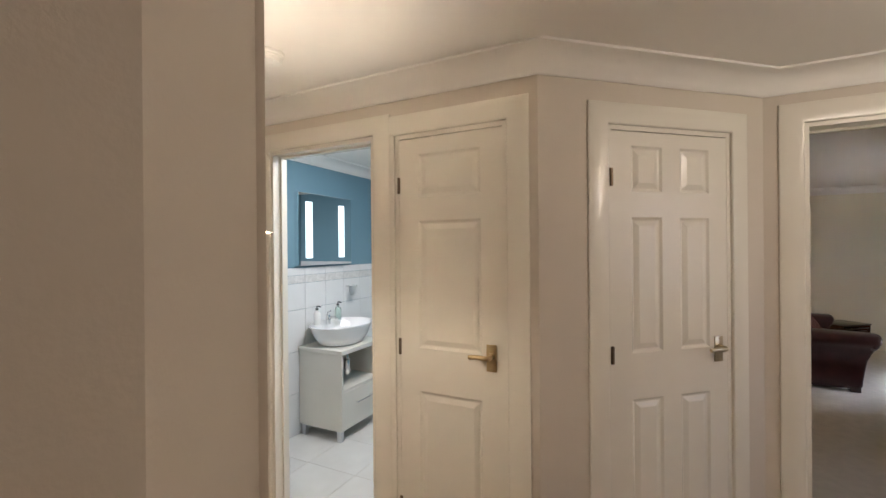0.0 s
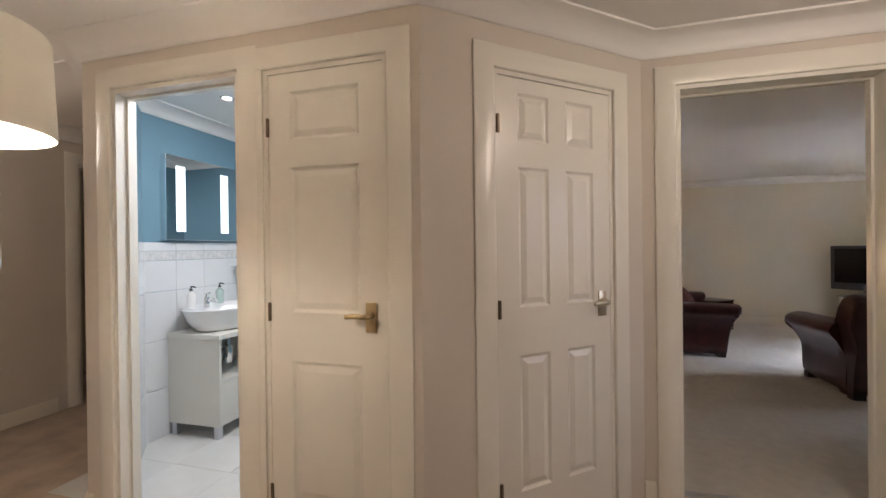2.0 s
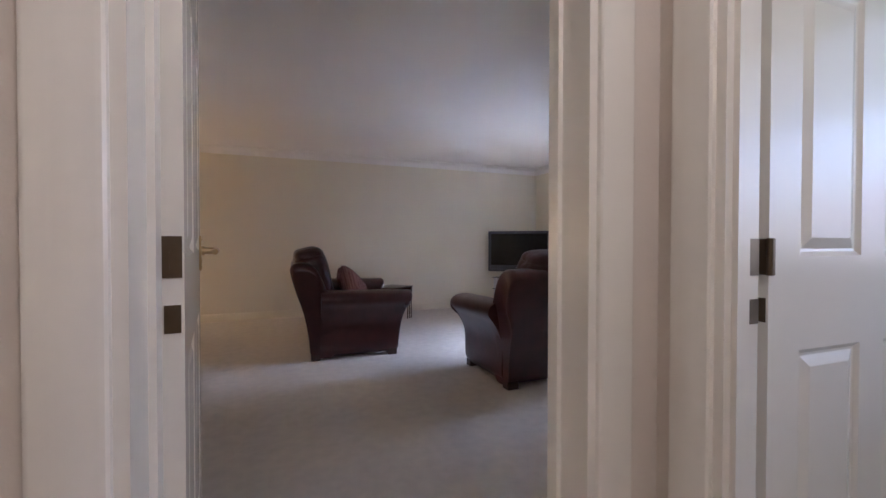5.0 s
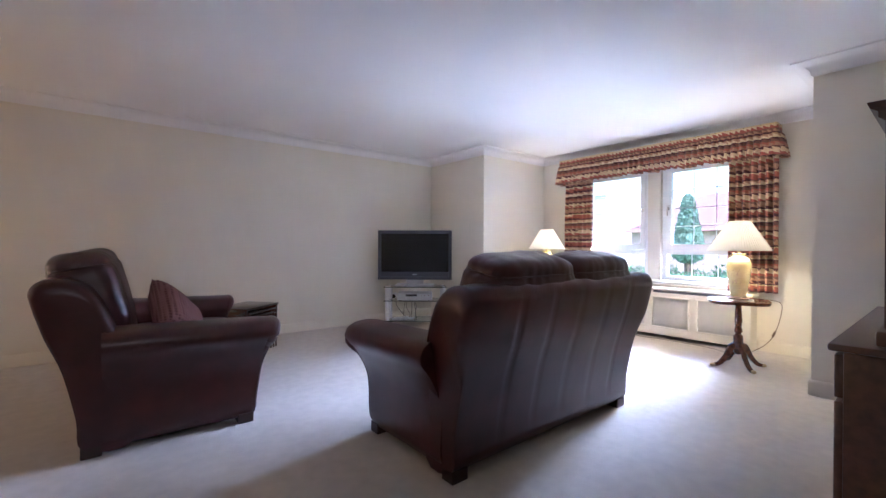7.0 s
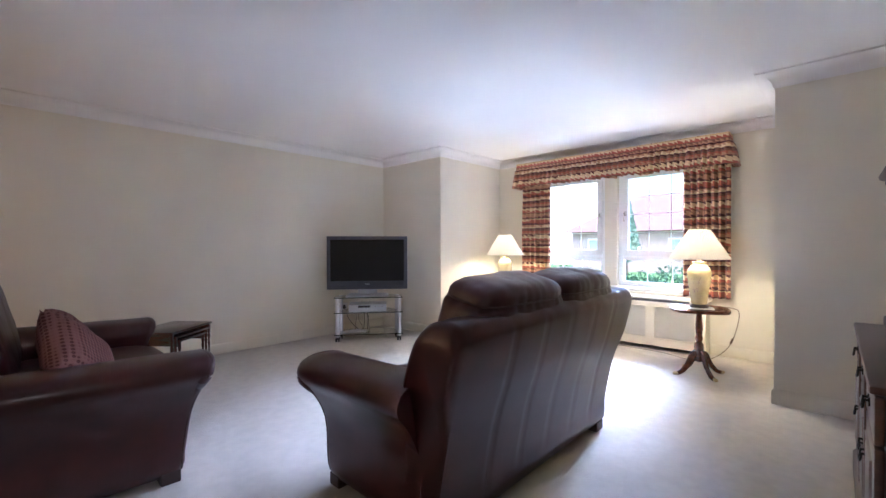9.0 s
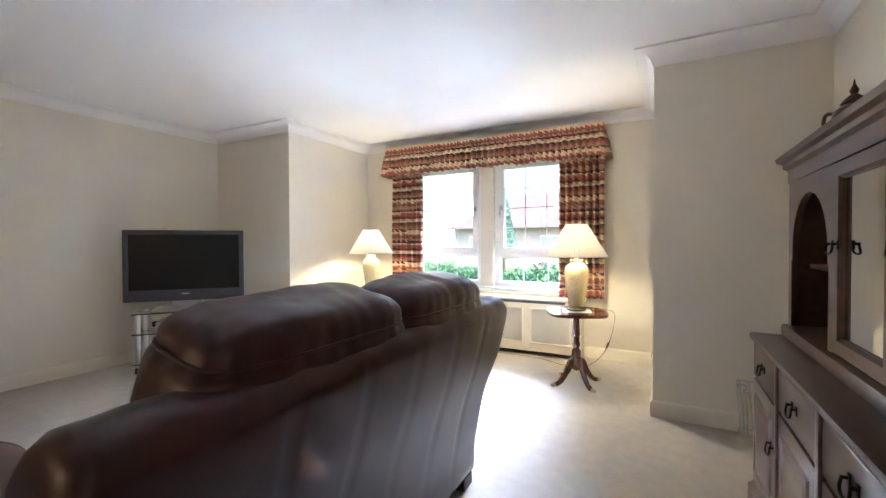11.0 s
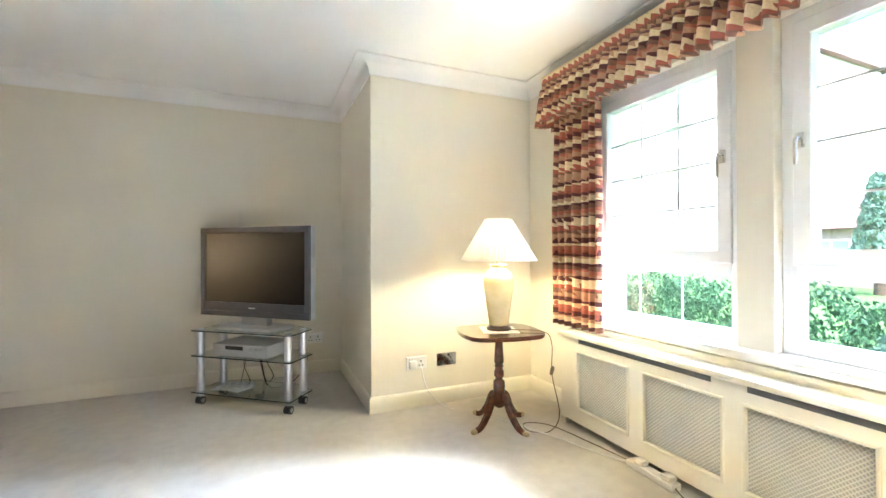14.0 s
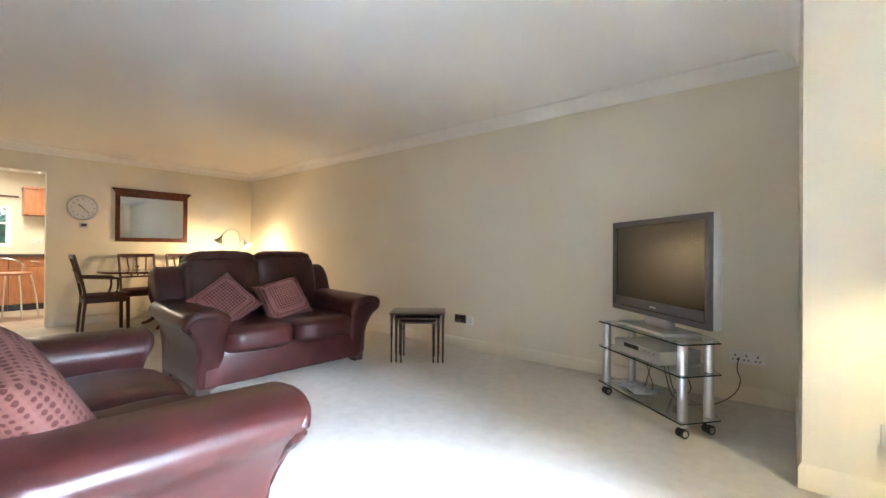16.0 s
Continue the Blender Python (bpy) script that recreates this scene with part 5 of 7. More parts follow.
leafy("conifer_tree", "blue-green conifer beyond the garden wall", "tree", [((21, 8.1, 0.9 + 0.48 * k), (0.66 - 0.095 * k, 0.66 - 0.095 * k, 0.55)) for k in range(5)], 9000, 0.11, M_CONIFER, [([(21, 8.1, GZ), (21, 8.12, 1.8), (21, 8.1, 3.4)], 0.16, 0.03)], 6)
# low brick building with a tiled roof
bh = thing("brick_outbuilding", Matrix.Identity(4), "low red brick outbuilding with a tiled roof across the lawn", "building")
bm = bmesh.new()
box(bm, 24, 31, -14, 12.2, GZ, 1.9)
part("wall", bm, M_BRICK, bh, "red brick wall")
bm = bmesh.new()
vs = [bm.verts.new(p) for p in ((23.6, -14.4, 1.85), (23.6, 12.6, 1.85), (31.4, 12.6, 1.85), (31.4, -14.4, 1.85), (27.5, -11.5, 4.1), (27.5, 9.6, 4.1))]
for f in ((0, 1, 5, 4), (1, 2, 5), (2, 3, 4, 5), (3, 0, 4), (3, 2, 1, 0)):
    bm.faces.new([vs[i] for i in f])
part("roof", bm, M_ROOF, bh, "red tiled hipped roof")
for y in (10.6, 6.4, 2.0, -1.5):
    bm = bmesh.new()
    box(bm, 23.93, 23.99, y - 0.6, y + 0.6, 0.35, 1.45)
    wo = part("window", bm, M_UPVC, bh, "white framed window")
    for k in (-1, 1):
        bm = bmesh.new()
        box(bm, 23.915, 23.935, y + k * 0.29 - 0.24, y + k * 0.29 + 0.24, 0.42, 1.38)
        part("pane", bm, M_FARGLASS, wo)
# white rendered block of flats
wb = thing("white_apartment_building", Matrix.Identity(4), "white rendered four-storey block of flats across the road", "building")
bm = bmesh.new()
box(bm, 30, 42, 15.8, 40, GZ, 13.0)
part("wall", bm, M_RENDER, wb)
bm = bmesh.new()
vs = [bm.verts.new(p) for p in ((29.5, 15.4, 12.95), (29.5, 40.5, 12.95), (42.5, 40.5, 12.95), (42.5, 15.4, 12.95), (36, 18, 16.5), (36, 36, 16.5))]
for f in ((0, 1, 5, 4), (1, 2, 5), (2, 3, 4, 5), (3, 0, 4), (3, 2, 1, 0)):
    bm.faces.new([vs[i] for i in f])
part("roof", bm, M_ROOF, wb)
for s in range(4):
    for k in range(6):
        y, z = 17.0 + 4.0 * k, 0.7 + 3.0 * s
        bm = bmesh.new()
        sweep(bm, [(y, z), (y + 1.7, z), (y + 1.7, z + 1.35), (y, z + 1.35)], [(0, 30.0), (0, 29.92), (0.09, 29.92), (0.09, 30.0)], True, AX)
        wo = part("window", bm, M_UPVC, wb, "white framed window")
        bm = bmesh.new()
        box(bm, 29.97, 29.995, y + 0.05, y + 1.65, z + 0.05, z + 1.3)
        part("pane", bm, M_FARGLASS, wo)
        bm = bmesh.new()
        box(bm, 29.80, 29.99, y - 0.1, y + 1.8, z - 0.12, z - 0.02)
        part("sill", bm, M_RENDER, wo)

# ---- dresser ----
M_DRES = mat("polished_dark_oak", (0.066, 0.029, 0.018), 0.33, var=0.2, scale=4, bump=0.06, bscale=60, coat=0.35, stretch=(1, 8, 8), hue=(0.10, 0.043, 0.026))
M_IRON = mat("black_iron", (0.02, 0.02, 0.02), 0.45, 0.8, var=0.2)
M_DRESMIR = mat("door_mirror_silvering", (0.62, 0.62, 0.60), 0.02, 1.0, var=0.0)
DX0, DX1, DY0, DY1 = 2.30, 3.568, YS + 0.016, 0.735
dr = thing("dresser", Matrix.Identity(4), "dark oak dresser with drawers, arched niche and mirrored doors", "dresser")


def dpart(nm, b, bevel=0.004, parent=dr, label="", m=None):
    bm = bmesh.new()
    box(bm, *b, bevel)
    return part(nm, bm, m or M_DRES, parent, label, smooth=40)


dpart("carcass", (DX0 + 0.012, DX1 - 0.012, DY0, DY1 - 0.022, 0.08, 0.70))
bm = bmesh.new()
sweep(bm, [(DX1 + 0.012, DY0), (DX1 + 0.012, DY1 + 0.012), (DX0 - 0.012, DY1 + 0.012), (DX0 - 0.012, DY0)], [(0, 0.0), (0, 0.085), (0.010, 0.098), (0.018, 0.112), (0.05, 0.112), (0.05, 0.0)])
part("plinth", bm, M_DRES, dr, "moulded plinth", smooth=30)
dpart("worktop", (DX0 - 0.012, DX1 + 0.010, DY0, DY1 + 0.012, 0.702, 0.726), 0.008, label="polished oak worktop")
bay = (DX1 - DX0) / 3


def drop_pull(parent, x, z, y):
    bm = bmesh.new()
    for dx in (-0.022, 0.022):
        box(bm, x + dx - 0.007, x + dx + 0.007, y, y + 0.004, z - 0.008, z + 0.018, 0.001)
        cyl(bm, (x + dx, y, z + 0.008), (x + dx, y + 0.016, z + 0.008), 0.004, seg=8)
    tube(bm, spline([(x - 0.022, y + 0.013, z + 0.008), (x - 0.024, y + 0.016, z - 0.014), (x, y + 0.019, z - 0.021), (x + 0.024, y + 0.016, z - 0.014), (x + 0.022, y + 0.013, z + 0.008)], 5), 0.0032, 8)
    part("handle", bm, M_IRON, parent, "black iron drop handle", smooth=50)


for k in range(3):
    x0, x1 = DX0 + bay * k + 0.018, DX0 + bay * (k + 1) - 0.018
    d = dpart("drawer", (x0, x1, DY1 - 0.023, DY1, 0.555, 0.690), 0.006)
    drop_pull(d, (x0 + x1) / 2, 0.625, DY1)
    c = dpart("cupboard_door", (x0, x1, DY1 - 0.023, DY1, 0.122, 0.545), 0.006)
    bm = bmesh.new()
    loops = [[bm.verts.new((xx, DY1 + dy, zz)) for xx, zz in ((x0 + i, 0.122 + i), (x1 - i, 0.122 + i), (x1 - i, 0.545 - i), (x0 + i, 0.545 - i))] for i, dy in ((0.05, 0.0005), (0.058, 0.006), (0.066, 0.001), (0.09, 0.006))]
    for a, b in zip(loops, loops[1:]):
        for q in range(4):
            bm.faces.new((a[q], a[(q + 1) % 4], b[(q + 1) % 4], b[q]))
    bm.faces.new(loops[-1])
    part("panel", bm, M_DRES, c)
    drop_pull(c, x0 + 0.035 if k else x1 - 0.035, 0.40, DY1)
    if k:
        dpart("pilaster", (x0 - 0.030, x0 - 0.006, DY1 - 0.022, DY1 + 0.006, 0.112, 0.70), 0.005)
# upper case, open niche at one end, glazed doors beside it
UY = 0.625
dpart("back_board", (DX0 + 0.03, DX1 - 0.03, DY0, DY0 + 0.012, 0.727, 1.36), 0.001)
dpart("side", (DX1 - 0.045, DX1 - 0.022, DY0 + 0.012, UY - 0.02, 0.727, 1.36), 0.002)
dpart("side", (DX0 + 0.022, DX0 + 0.045, DY0 + 0.012, UY - 0.02, 0.727, 1.36), 0.002)
dpart("partition", (3.035, 3.053, DY0 + 0.012, UY - 0.02, 0.727, 1.36), 0.002)
dpart("base_rail", (DX0 + 0.015, DX1 - 0.015, DY0 + 0.012, UY + 0.022, 0.727, 0.775), 0.010, label="moulded lower rail")
dpart("shelf", (3.053, DX1 - 0.045, DY0 + 0.012, UY - 0.06, 1.00, 1.018), 0.002)
dpart("shelf", (DX0 + 0.045, 3.035, DY0 + 0.012, UY - 0.06, 1.00, 1.018), 0.002)
bm = bmesh.new()
sweep(bm, [(DX1 - 0.02, DY0), (DX1 - 0.02, UY), (DX0 + 0.02, UY), (DX0 + 0.02, DY0)], [(0.0, 1.335), (-0.004, 1.335), (-0.004, 1.385), (-0.018, 1.395), (-0.018, 1.412), (-0.034, 1.420), (-0.040, 1.437), (0.05, 1.437), (0.05, 1.335)])
part("cornice", bm, M_DRES, dr, "moulded cornice", smooth=30)
dpart("top_board", (DX0 + 0.05, DX1 - 0.05, DY0, UY - 0.03, 1.36, 1.4365), 0.001)
for k in range(60):
    x = DX0 + 0.03 + k * (DX1 - DX0 - 0.06) / 59
    dpart("dentil", (x - 0.006, x + 0.006, UY + 0.002, UY + 0.016, 1.397, 1.410), 0.0)


def arch_front(x0, x1, z0, z1, y0, y1):
    """Face board with an arched opening that has small shoulders."""
    cx, hw = (x0 + x1) / 2, (x1 - x0) / 2 - 0.055
    zs = z1 - 0.06 - hw
    inner = [(cx - hw - 0.012, z0), (cx - hw - 0.012, zs - 0.05), (cx - hw, zs - 0.05), (cx - hw, zs)]
    inner += [(cx - hw * math.cos(a), zs + hw * math.sin(a)) for a in (math.pi * k / 16 for k in range(1, 16))]
    inner += [(cx + hw, zs), (cx + hw, zs - 0.05), (cx + hw + 0.012, zs - 0.05), (cx + hw + 0.012, z0)]
    n = len(inner)
    outer = []
    for i, (x, z) in enumerate(inner):
        if i <= 3:
            outer.append((x0, z))
        elif i >= n - 4:
            outer.append((x1, z))
        else:
            outer.append((x, z1))
    outer[4 - 1] = (x0, z1)
    outer[n - 4] = (x1, z1)
    bm = bmesh.new()
    A = [[bm.verts.new((x, y, z)) for x, z in inner] for y in (y0, y1)]
    B = [[bm.verts.new((x, y, z)) for x, z in outer] for y in (y0, y1)]
    for i in range(n - 1):
        bm.faces.new((A[0][i], A[0][i + 1], B[0][i + 1], B[0][i]))
        bm.faces.new((A[1][i], A[1][i + 1], B[1][i + 1], B[1][i]))
        bm.faces.new((A[0][i], A[0][i + 1], A[1][i + 1], A[1][i]))
    bmesh.ops.remove_doubles(bm, verts=bm.verts, dist=0.0005)
    return bm


part("arched_front", arch_front(3.045, DX1 - 0.022, 0.775, 1.336, UY - 0.02, UY), M_DRES, dr, "face board with an arched opening")
for x0, x1 in ((DX0 + 0.025, 2.667), (2.673, 3.040)):
    bm = bmesh.new()
    UP = Matrix(((1, 0, 0, 0), (0, 0, 1, 0), (0, 1, 0, 0), (0, 0, 0, 1)))
    sweep(bm, [(x0, 0.780), (x1, 0.780), (x1, 1.332), (x0, 1.332)], [(0, UY - 0.02), (0, UY), (0.004, UY + 0.004), (0.040, UY + 0.004), (0.048, UY - 0.004), (0.048, UY - 0.02)], True, UP)
    gd = part("mirrored_door", bm, M_DRES, dr, "oak framed mirrored door", smooth=30)
    bm = bmesh.new()
    box(bm, x0 + 0.045, x1 - 0.045, UY - 0.015, UY - 0.011, 0.825, 1.287)
    part("pane", bm, M_DRESMIR, gd, "mirrored door pane")
    drop_pull(gd, x1 - 0.03 if x1 < 2.7 else x1 - 0.024, 1.09, UY + 0.004)
# urn ornament on the dresser and things in the niche
M_BRONZE = mat("dark_bronze", (0.10, 0.055, 0.035), 0.4, 0.7, var=0.3, scale=20)
ur = thing("teapot_ornament", pose(3.43, 0.47, 1.437, 0, 0, 215) @ Matrix.Diagonal((1.5, 1.5, 1.6, 1)), "dark bronze teapot ornament on top of the dresser", "ornament")
bm = bmesh.new()
lathe(bm, [(0.03, 0), (0.032, 0.006), (0.014, 0.02), (0.012, 0.03), (0.032, 0.045), (0.042, 0.065), (0.038, 0.085), (0.022, 0.096), (0.026, 0.10), (0.018, 0.11), (0.006, 0.12), (0.009, 0.128), (0.003, 0.140), (0.001, 0.152)], 20)
part("body", bm, M_BRONZE, ur, smooth=50)
bm = bmesh.new()
tube(bm, spline([(0.036, 0, 0.06), (0.06, 0, 0.07), (0.072, 0, 0.095), (0.085, 0, 0.105)], 5), 0.006, 8)
part("spout", bm, M_BRONZE, ur, smooth=60)
bm = bmesh.new()
tube(bm, spline([(-0.035, 0, 0.085), (-0.065, 0, 0.09), (-0.068, 0, 0.06), (-0.036, 0, 0.05)], 5), 0.0045, 8)
part("handle", bm, M_BRONZE, ur, smooth=60)
for x, z, r, h in ((3.33, 0.776, 0.030, 0.07), (3.20, 1.0185, 0.028, 0.05)):
    bm = bmesh.new()
    lathe(bm, [(r * 0.6, 0), (r, h * 0.3), (r * 1.05, h * 0.7), (r * 0.8, h), (r * 0.7, h), (r * 0.6, h * 0.2), (0, h * 0.2)], 18)
    solid("ornament_jar", bm, M_BRONZE, "small dark brown pot inside the dresser niche", "ornament", smooth=50, m=pose(x, 0.48, z))
# wrought iron rack by the dresser
M_WIRE = mat("pale_grey_wrought_iron", (0.55, 0.54, 0.50), 0.4, 0.5, var=0.2)
mr = thing("magazine_rack", pose(4.215, 0.545, 0, 0, 0, 90), "scrolled pale wrought iron magazine rack by the dresser", "magazine rack")
for y in (-0.10, 0.12):
    bm = bmesh.new()
    for k in range(7):
        x = -0.12 + 0.04 * k
        tube(bm, [(x, y * 0.55, 0.055), (x * 1.05, y * 0.8, 0.16), (x * 1.15, y, 0.31)], 0.0042, 6)
        part("wire", bm, M_WIRE, mr, smooth=60)
        bm = bmesh.new()
    tube(bm, [(-0.15, y, 0.31), (0.15, y, 0.31)], 0.0055, 6)
    part("top_rail", bm, M_WIRE, mr, smooth=60)
    bm = bmesh.new()
    tube(bm, [(-0.13, y * 0.55, 0.055), (0.13, y * 0.55, 0.055)], 0.004, 6)
    part("bottom_rail", bm, M_WIRE, mr, smooth=60)
for x in (-0.15, 0.15):
    bm = bmesh.new()
    sgn = 1 if x > 0 else -1
    spiral = [(x + sgn * (0.028 - 0.0035 * k) * math.cos(k * 0.8), 0.12, 0.33 + (0.028 - 0.0035 * k) * math.sin(k * 0.8)) for k in range(7)]
    tube(bm, spiral, 0.0052, 6)
    tube(bm, spline([(x, -0.10, 0.31), (x * 0.9, -0.055, 0.055), (x * 0.9, -0.085, 0.010), (x * 0.9, -0.12, 0.018), (x * 0.9, -0.11, 0.038)], 5), 0.004, 6)
    tube(bm, spline([(x, 0.12, 0.31), (x * 0.9, 0.065, 0.055), (x * 0.9, 0.10, 0.010), (x * 0.9, 0.135, 0.018), (x * 0.9, 0.125, 0.038)], 5), 0.004, 6)
    part("scroll_leg", bm, M_WIRE, mr, smooth=60)


# ---- dining end ----
M_CHAIR = mat("dark_chair_mahogany", (0.060, 0.022, 0.013), 0.3, var=0.35, scale=6, coat=0.3, stretch=(6, 6, 1))
M_SEAT = mat("dark_red_seat_cloth", (0.10, 0.035, 0.030), 0.85, var=0.4, scale=45, bump=0.3, bscale=200)
M_MIRROR = mat("mirror_silvering", (0.86, 0.87, 0.87), 0.01, 1.0, var=0.0)


def dining_chair(m, arms, label):
    """Faces +y; splats in the back, drop-in seat."""
    c = thing("dining_chair", m, label, "chair", "chairs round the dining table")
    for x in (-0.20, 0.20):
        bm = bmesh.new()
        tube(bm, spline([(x, -0.22, 0.0), (x, -0.20, 0.25), (x, -0.19, 0.45), (x * 1.02, -0.235, 0.70), (x * 1.04, -0.29, 0.92)], 5), 0.016, 8)
        part("rear_leg", bm, M_CHAIR, c, smooth=60)
        bm = bmesh.new()
        vs = box(bm, x * 1.08 - 0.018, x * 1.08 + 0.018, 0.185, 0.221, 0.0, 0.43, 0.004)
        part("front_leg", bm, M_CHAIR, c)
    bm = bmesh.new()
    for y0, y1, x0, x1 in ((0.19, 0.215, -0.215, 0.215), (-0.205, -0.18, -0.2, 0.2), (-0.2, 0.2, -0.215, -0.193), (-0.2, 0.2, 0.193, 0.215)):
        box(bm, x0, x1, y0, y1, 0.375, 0.43)
    part("seat_frame", bm, M_CHAIR, c)
    bm = bmesh.new()
    swell(bm, (0, 0.005, 0.440), (0.43, 0.41, 0.055), 5, 8, 0.06)
    part("seat", bm, M_SEAT, c, "dark red upholstered drop-in seat", smooth=180)
    for z0, y, h in ((0.885, -0.288, 0.050), (0.60, -0.208, 0.026)):
        bm = bmesh.new()
        loft(bm, [[Vector((x, y - 0.02 * (1 - (x / 0.21) ** 2) + dy, z0 + dz)) for dy, dz in ((-0.009, 0), (0.009, 0), (0.009, h), (-0.009, h))] for x in (-0.21 + 0.42 * k / 10 for k in range(11))])
        part("back_rail", bm, M_CHAIR, c, smooth=40)
    for x in (-0.10, 0.0, 0.10):
        bm = bmesh.new()
        tube(bm, spline([(x * 0.7, -0.226, 0.615), (x, -0.255, 0.74), (x * 1.15, -0.300, 0.895)], 5), 0.009, 6)
        part("splat", bm, M_CHAIR, c, smooth=60)
    bm = bmesh.new()
    lathe(bm, [(0.0, -0.02), (0.022, -0.012), (0.026, 0.0), (0.022, 0.012), (0.0, 0.02)], 12, (0, -0.262, 0.755))
    part("boss", bm, M_CHAIR, c, smooth=60)
    if arms:
        for s in (-1, 1):
            bm = bmesh.new()
            tube(bm, spline([(s * 0.205, -0.235, 0.675), (s * 0.235, -0.08, 0.665), (s * 0.245, 0.09, 0.655), (s * 0.235, 0.125, 0.64)], 5), 0.014, 8)
            tube(bm, spline([(s * 0.212, 0.06, 0.41), (s * 0.222, 0.10, 0.53), (s * 0.240, 0.10, 0.648)], 5), 0.012, 8)
            part("armrest", bm, M_CHAIR, c, smooth=60)
    return c


dining_chair(pose(-2.02, 3.22, 0, 0, 0, -4), True, "dark mahogany carver chair at the end of the dining table")
ch = dining_chair(pose(-2.54, 3.75, 0, 0, 0, -90), False, "dark mahogany dining chair against the mirror wall")
copy_thing(ch, pose(-2.54, 4.32, 0, 0, 0, -92))
copy_thing(ch, pose(-1.35, 3.95, 0, 0, 0, 88))
dt = thing("dining_table", pose(-1.96, 3.97, 0), "oval mahogany dining table on a splayed pedestal", "dining table")
bm = bmesh.new()
rings = [[Vector((0.47 * k * math.cos(a), 0.83 * k * math.sin(a), z)) for a in (2 * math.pi * i / 64 for i in range(64))] for k, z in ((0.975, 0.705), (0.99, 0.712), (1.0, 0.722), (0.995, 0.73))]
loft(bm, rings)
part("tabletop", bm, M_MAHOG, dt, "polished oval top", smooth=40)
bm = bmesh.new()
lathe(bm, [(0.10, 0.7045), (0.10, 0.68), (0.05, 0.66), (0.045, 0.55), (0.07, 0.45), (0.075, 0.38), (0.05, 0.34), (0.06, 0.30), (0.06, 0.22), (0.03, 0.20)], 24)
part("pedestal", bm, M_MAHOG, dt, smooth=40)
for k in range(4):
    a = math.pi / 2 * k + math.pi / 4
    bm = bmesh.new()
    tube(bm, spline([(0.03 * math.cos(a), 0.03 * math.sin(a), 0.29), (0.15 * math.cos(a), 0.15 * math.sin(a), 0.24), (0.30 * math.cos(a), 0.30 * math.sin(a), 0.08), (0.42 * math.cos(a), 0.42 * math.sin(a), 0.022)], 6), 0.03, 8, [0.034 - 0.014 * i / 18 for i in range(19)])
    part("leg", bm, M_MAHOG, dt, smooth=60)
# wall mirror
wm = thing("wall_mirror", Matrix.Identity(4), "mahogany framed wall mirror with a moulded cornice", "mirror")
AXD = Matrix(((0, 0, 1, 0), (1, 0, 0, 0), (0, 1, 0, 0), (0, 0, 0, 1)))
bm = bmesh.new()
sweep(bm, [(3.52, 1.105), (4.43, 1.105), (4.43, 1.80), (3.52, 1.80)], [(0, XD), (0, XD + 0.022), (0.008, XD + 0.030), (0.050, XD + 0.026), (0.058, XD + 0.018), (0.058, XD)], True, AXD)
part("frame", bm, M_MAHOG, wm, smooth=30)
bm = bmesh.new()
for k, (z0, z1, o) in enumerate(((1.795, 1.815, 0.030), (1.815, 1.832, 0.042), (1.832, 1.856, 0.060))):
    box(bm, XD, XD + o, 3.52 - o + 0.02, 4.43 + o - 0.02, z0, z1, 0.003)
part("cornice", bm, M_MAHOG, wm)
bm = bmesh.new()
box(bm, XD + 0.002, XD + 0.012, 3.57, 4.38, 1.155, 1.75)
part("mirror_glass", bm, M_MIRROR, wm, "clear mirror glass")
# clock
ck = thing("wall_clock", pose(XD, 3.175, 1.545, 0, 90, 0), "round silver wall clock with black numerals", "clock")
bm = bmesh.new()
lathe(bm, [(0.160, 0.0), (0.165, 0.008), (0.165, 0.022), (0.158, 0.030), (0.148, 0.030), (0.146, 0.014)], 48)
part("rim", bm, M_STEEL, ck, "silver rim", smooth=50)
bm = bmesh.new()
cyl(bm, (0, 0, 0.002), (0, 0, 0.018), 0.145, seg=48)
part("face", bm, mat("pale_grey_clock_face", (0.60, 0.60, 0.60), 0.4, var=0.03), ck, "pale grey face")
M_INK = mat("dark_grey_ink", (0.06, 0.06, 0.07), 0.6)
for k in range(12):
    a = 2 * math.pi * k / 12
    cu = bpy.data.curves.new("numeral", "FONT")
    cu.body, cu.size, cu.align_x, cu.align_y, cu.extrude = str(k or 12), 0.036, "CENTER", "CENTER", 0.0006
    cu.materials.append(M_INK)
    n = new("numeral", cu)
    n.parent = ck
    n.matrix_basis = Matrix.Translation((-0.115 * math.cos(a), 0.115 * math.sin(a), 0.0188)) @ Matrix.Rotation(math.pi / 2, 4, "Z")
for nm, a, ln, w in (("hour_hand", 2 * math.pi * 10.38 / 12, 0.065, 0.006), ("minute_hand", 2 * math.pi * 23 / 60, 0.105, 0.004)):
    bm = bmesh.new()
    box(bm, -0.012, ln, -w, w, 0.0200, 0.0225)
    part(nm, bm, M_INK, ck, m=Matrix.Rotation(math.pi - a, 4, "Z"))
tm = thing("thermostat", pose(XD, 3.185, 1.315, 0, 0, -90), "small grey wall thermostat below the clock", "thermostat")
bm = bmesh.new()
box(bm, -0.045, 0.045, 0, 0.022, -0.035, 0.035, 0.004)
part("case", bm, M_STEEL, tm)
bm = bmesh.new()
box(bm, -0.028, 0.028, 0.021, 0.0232, -0.016, 0.02)
part("display", bm, M_BEZEL, tm)
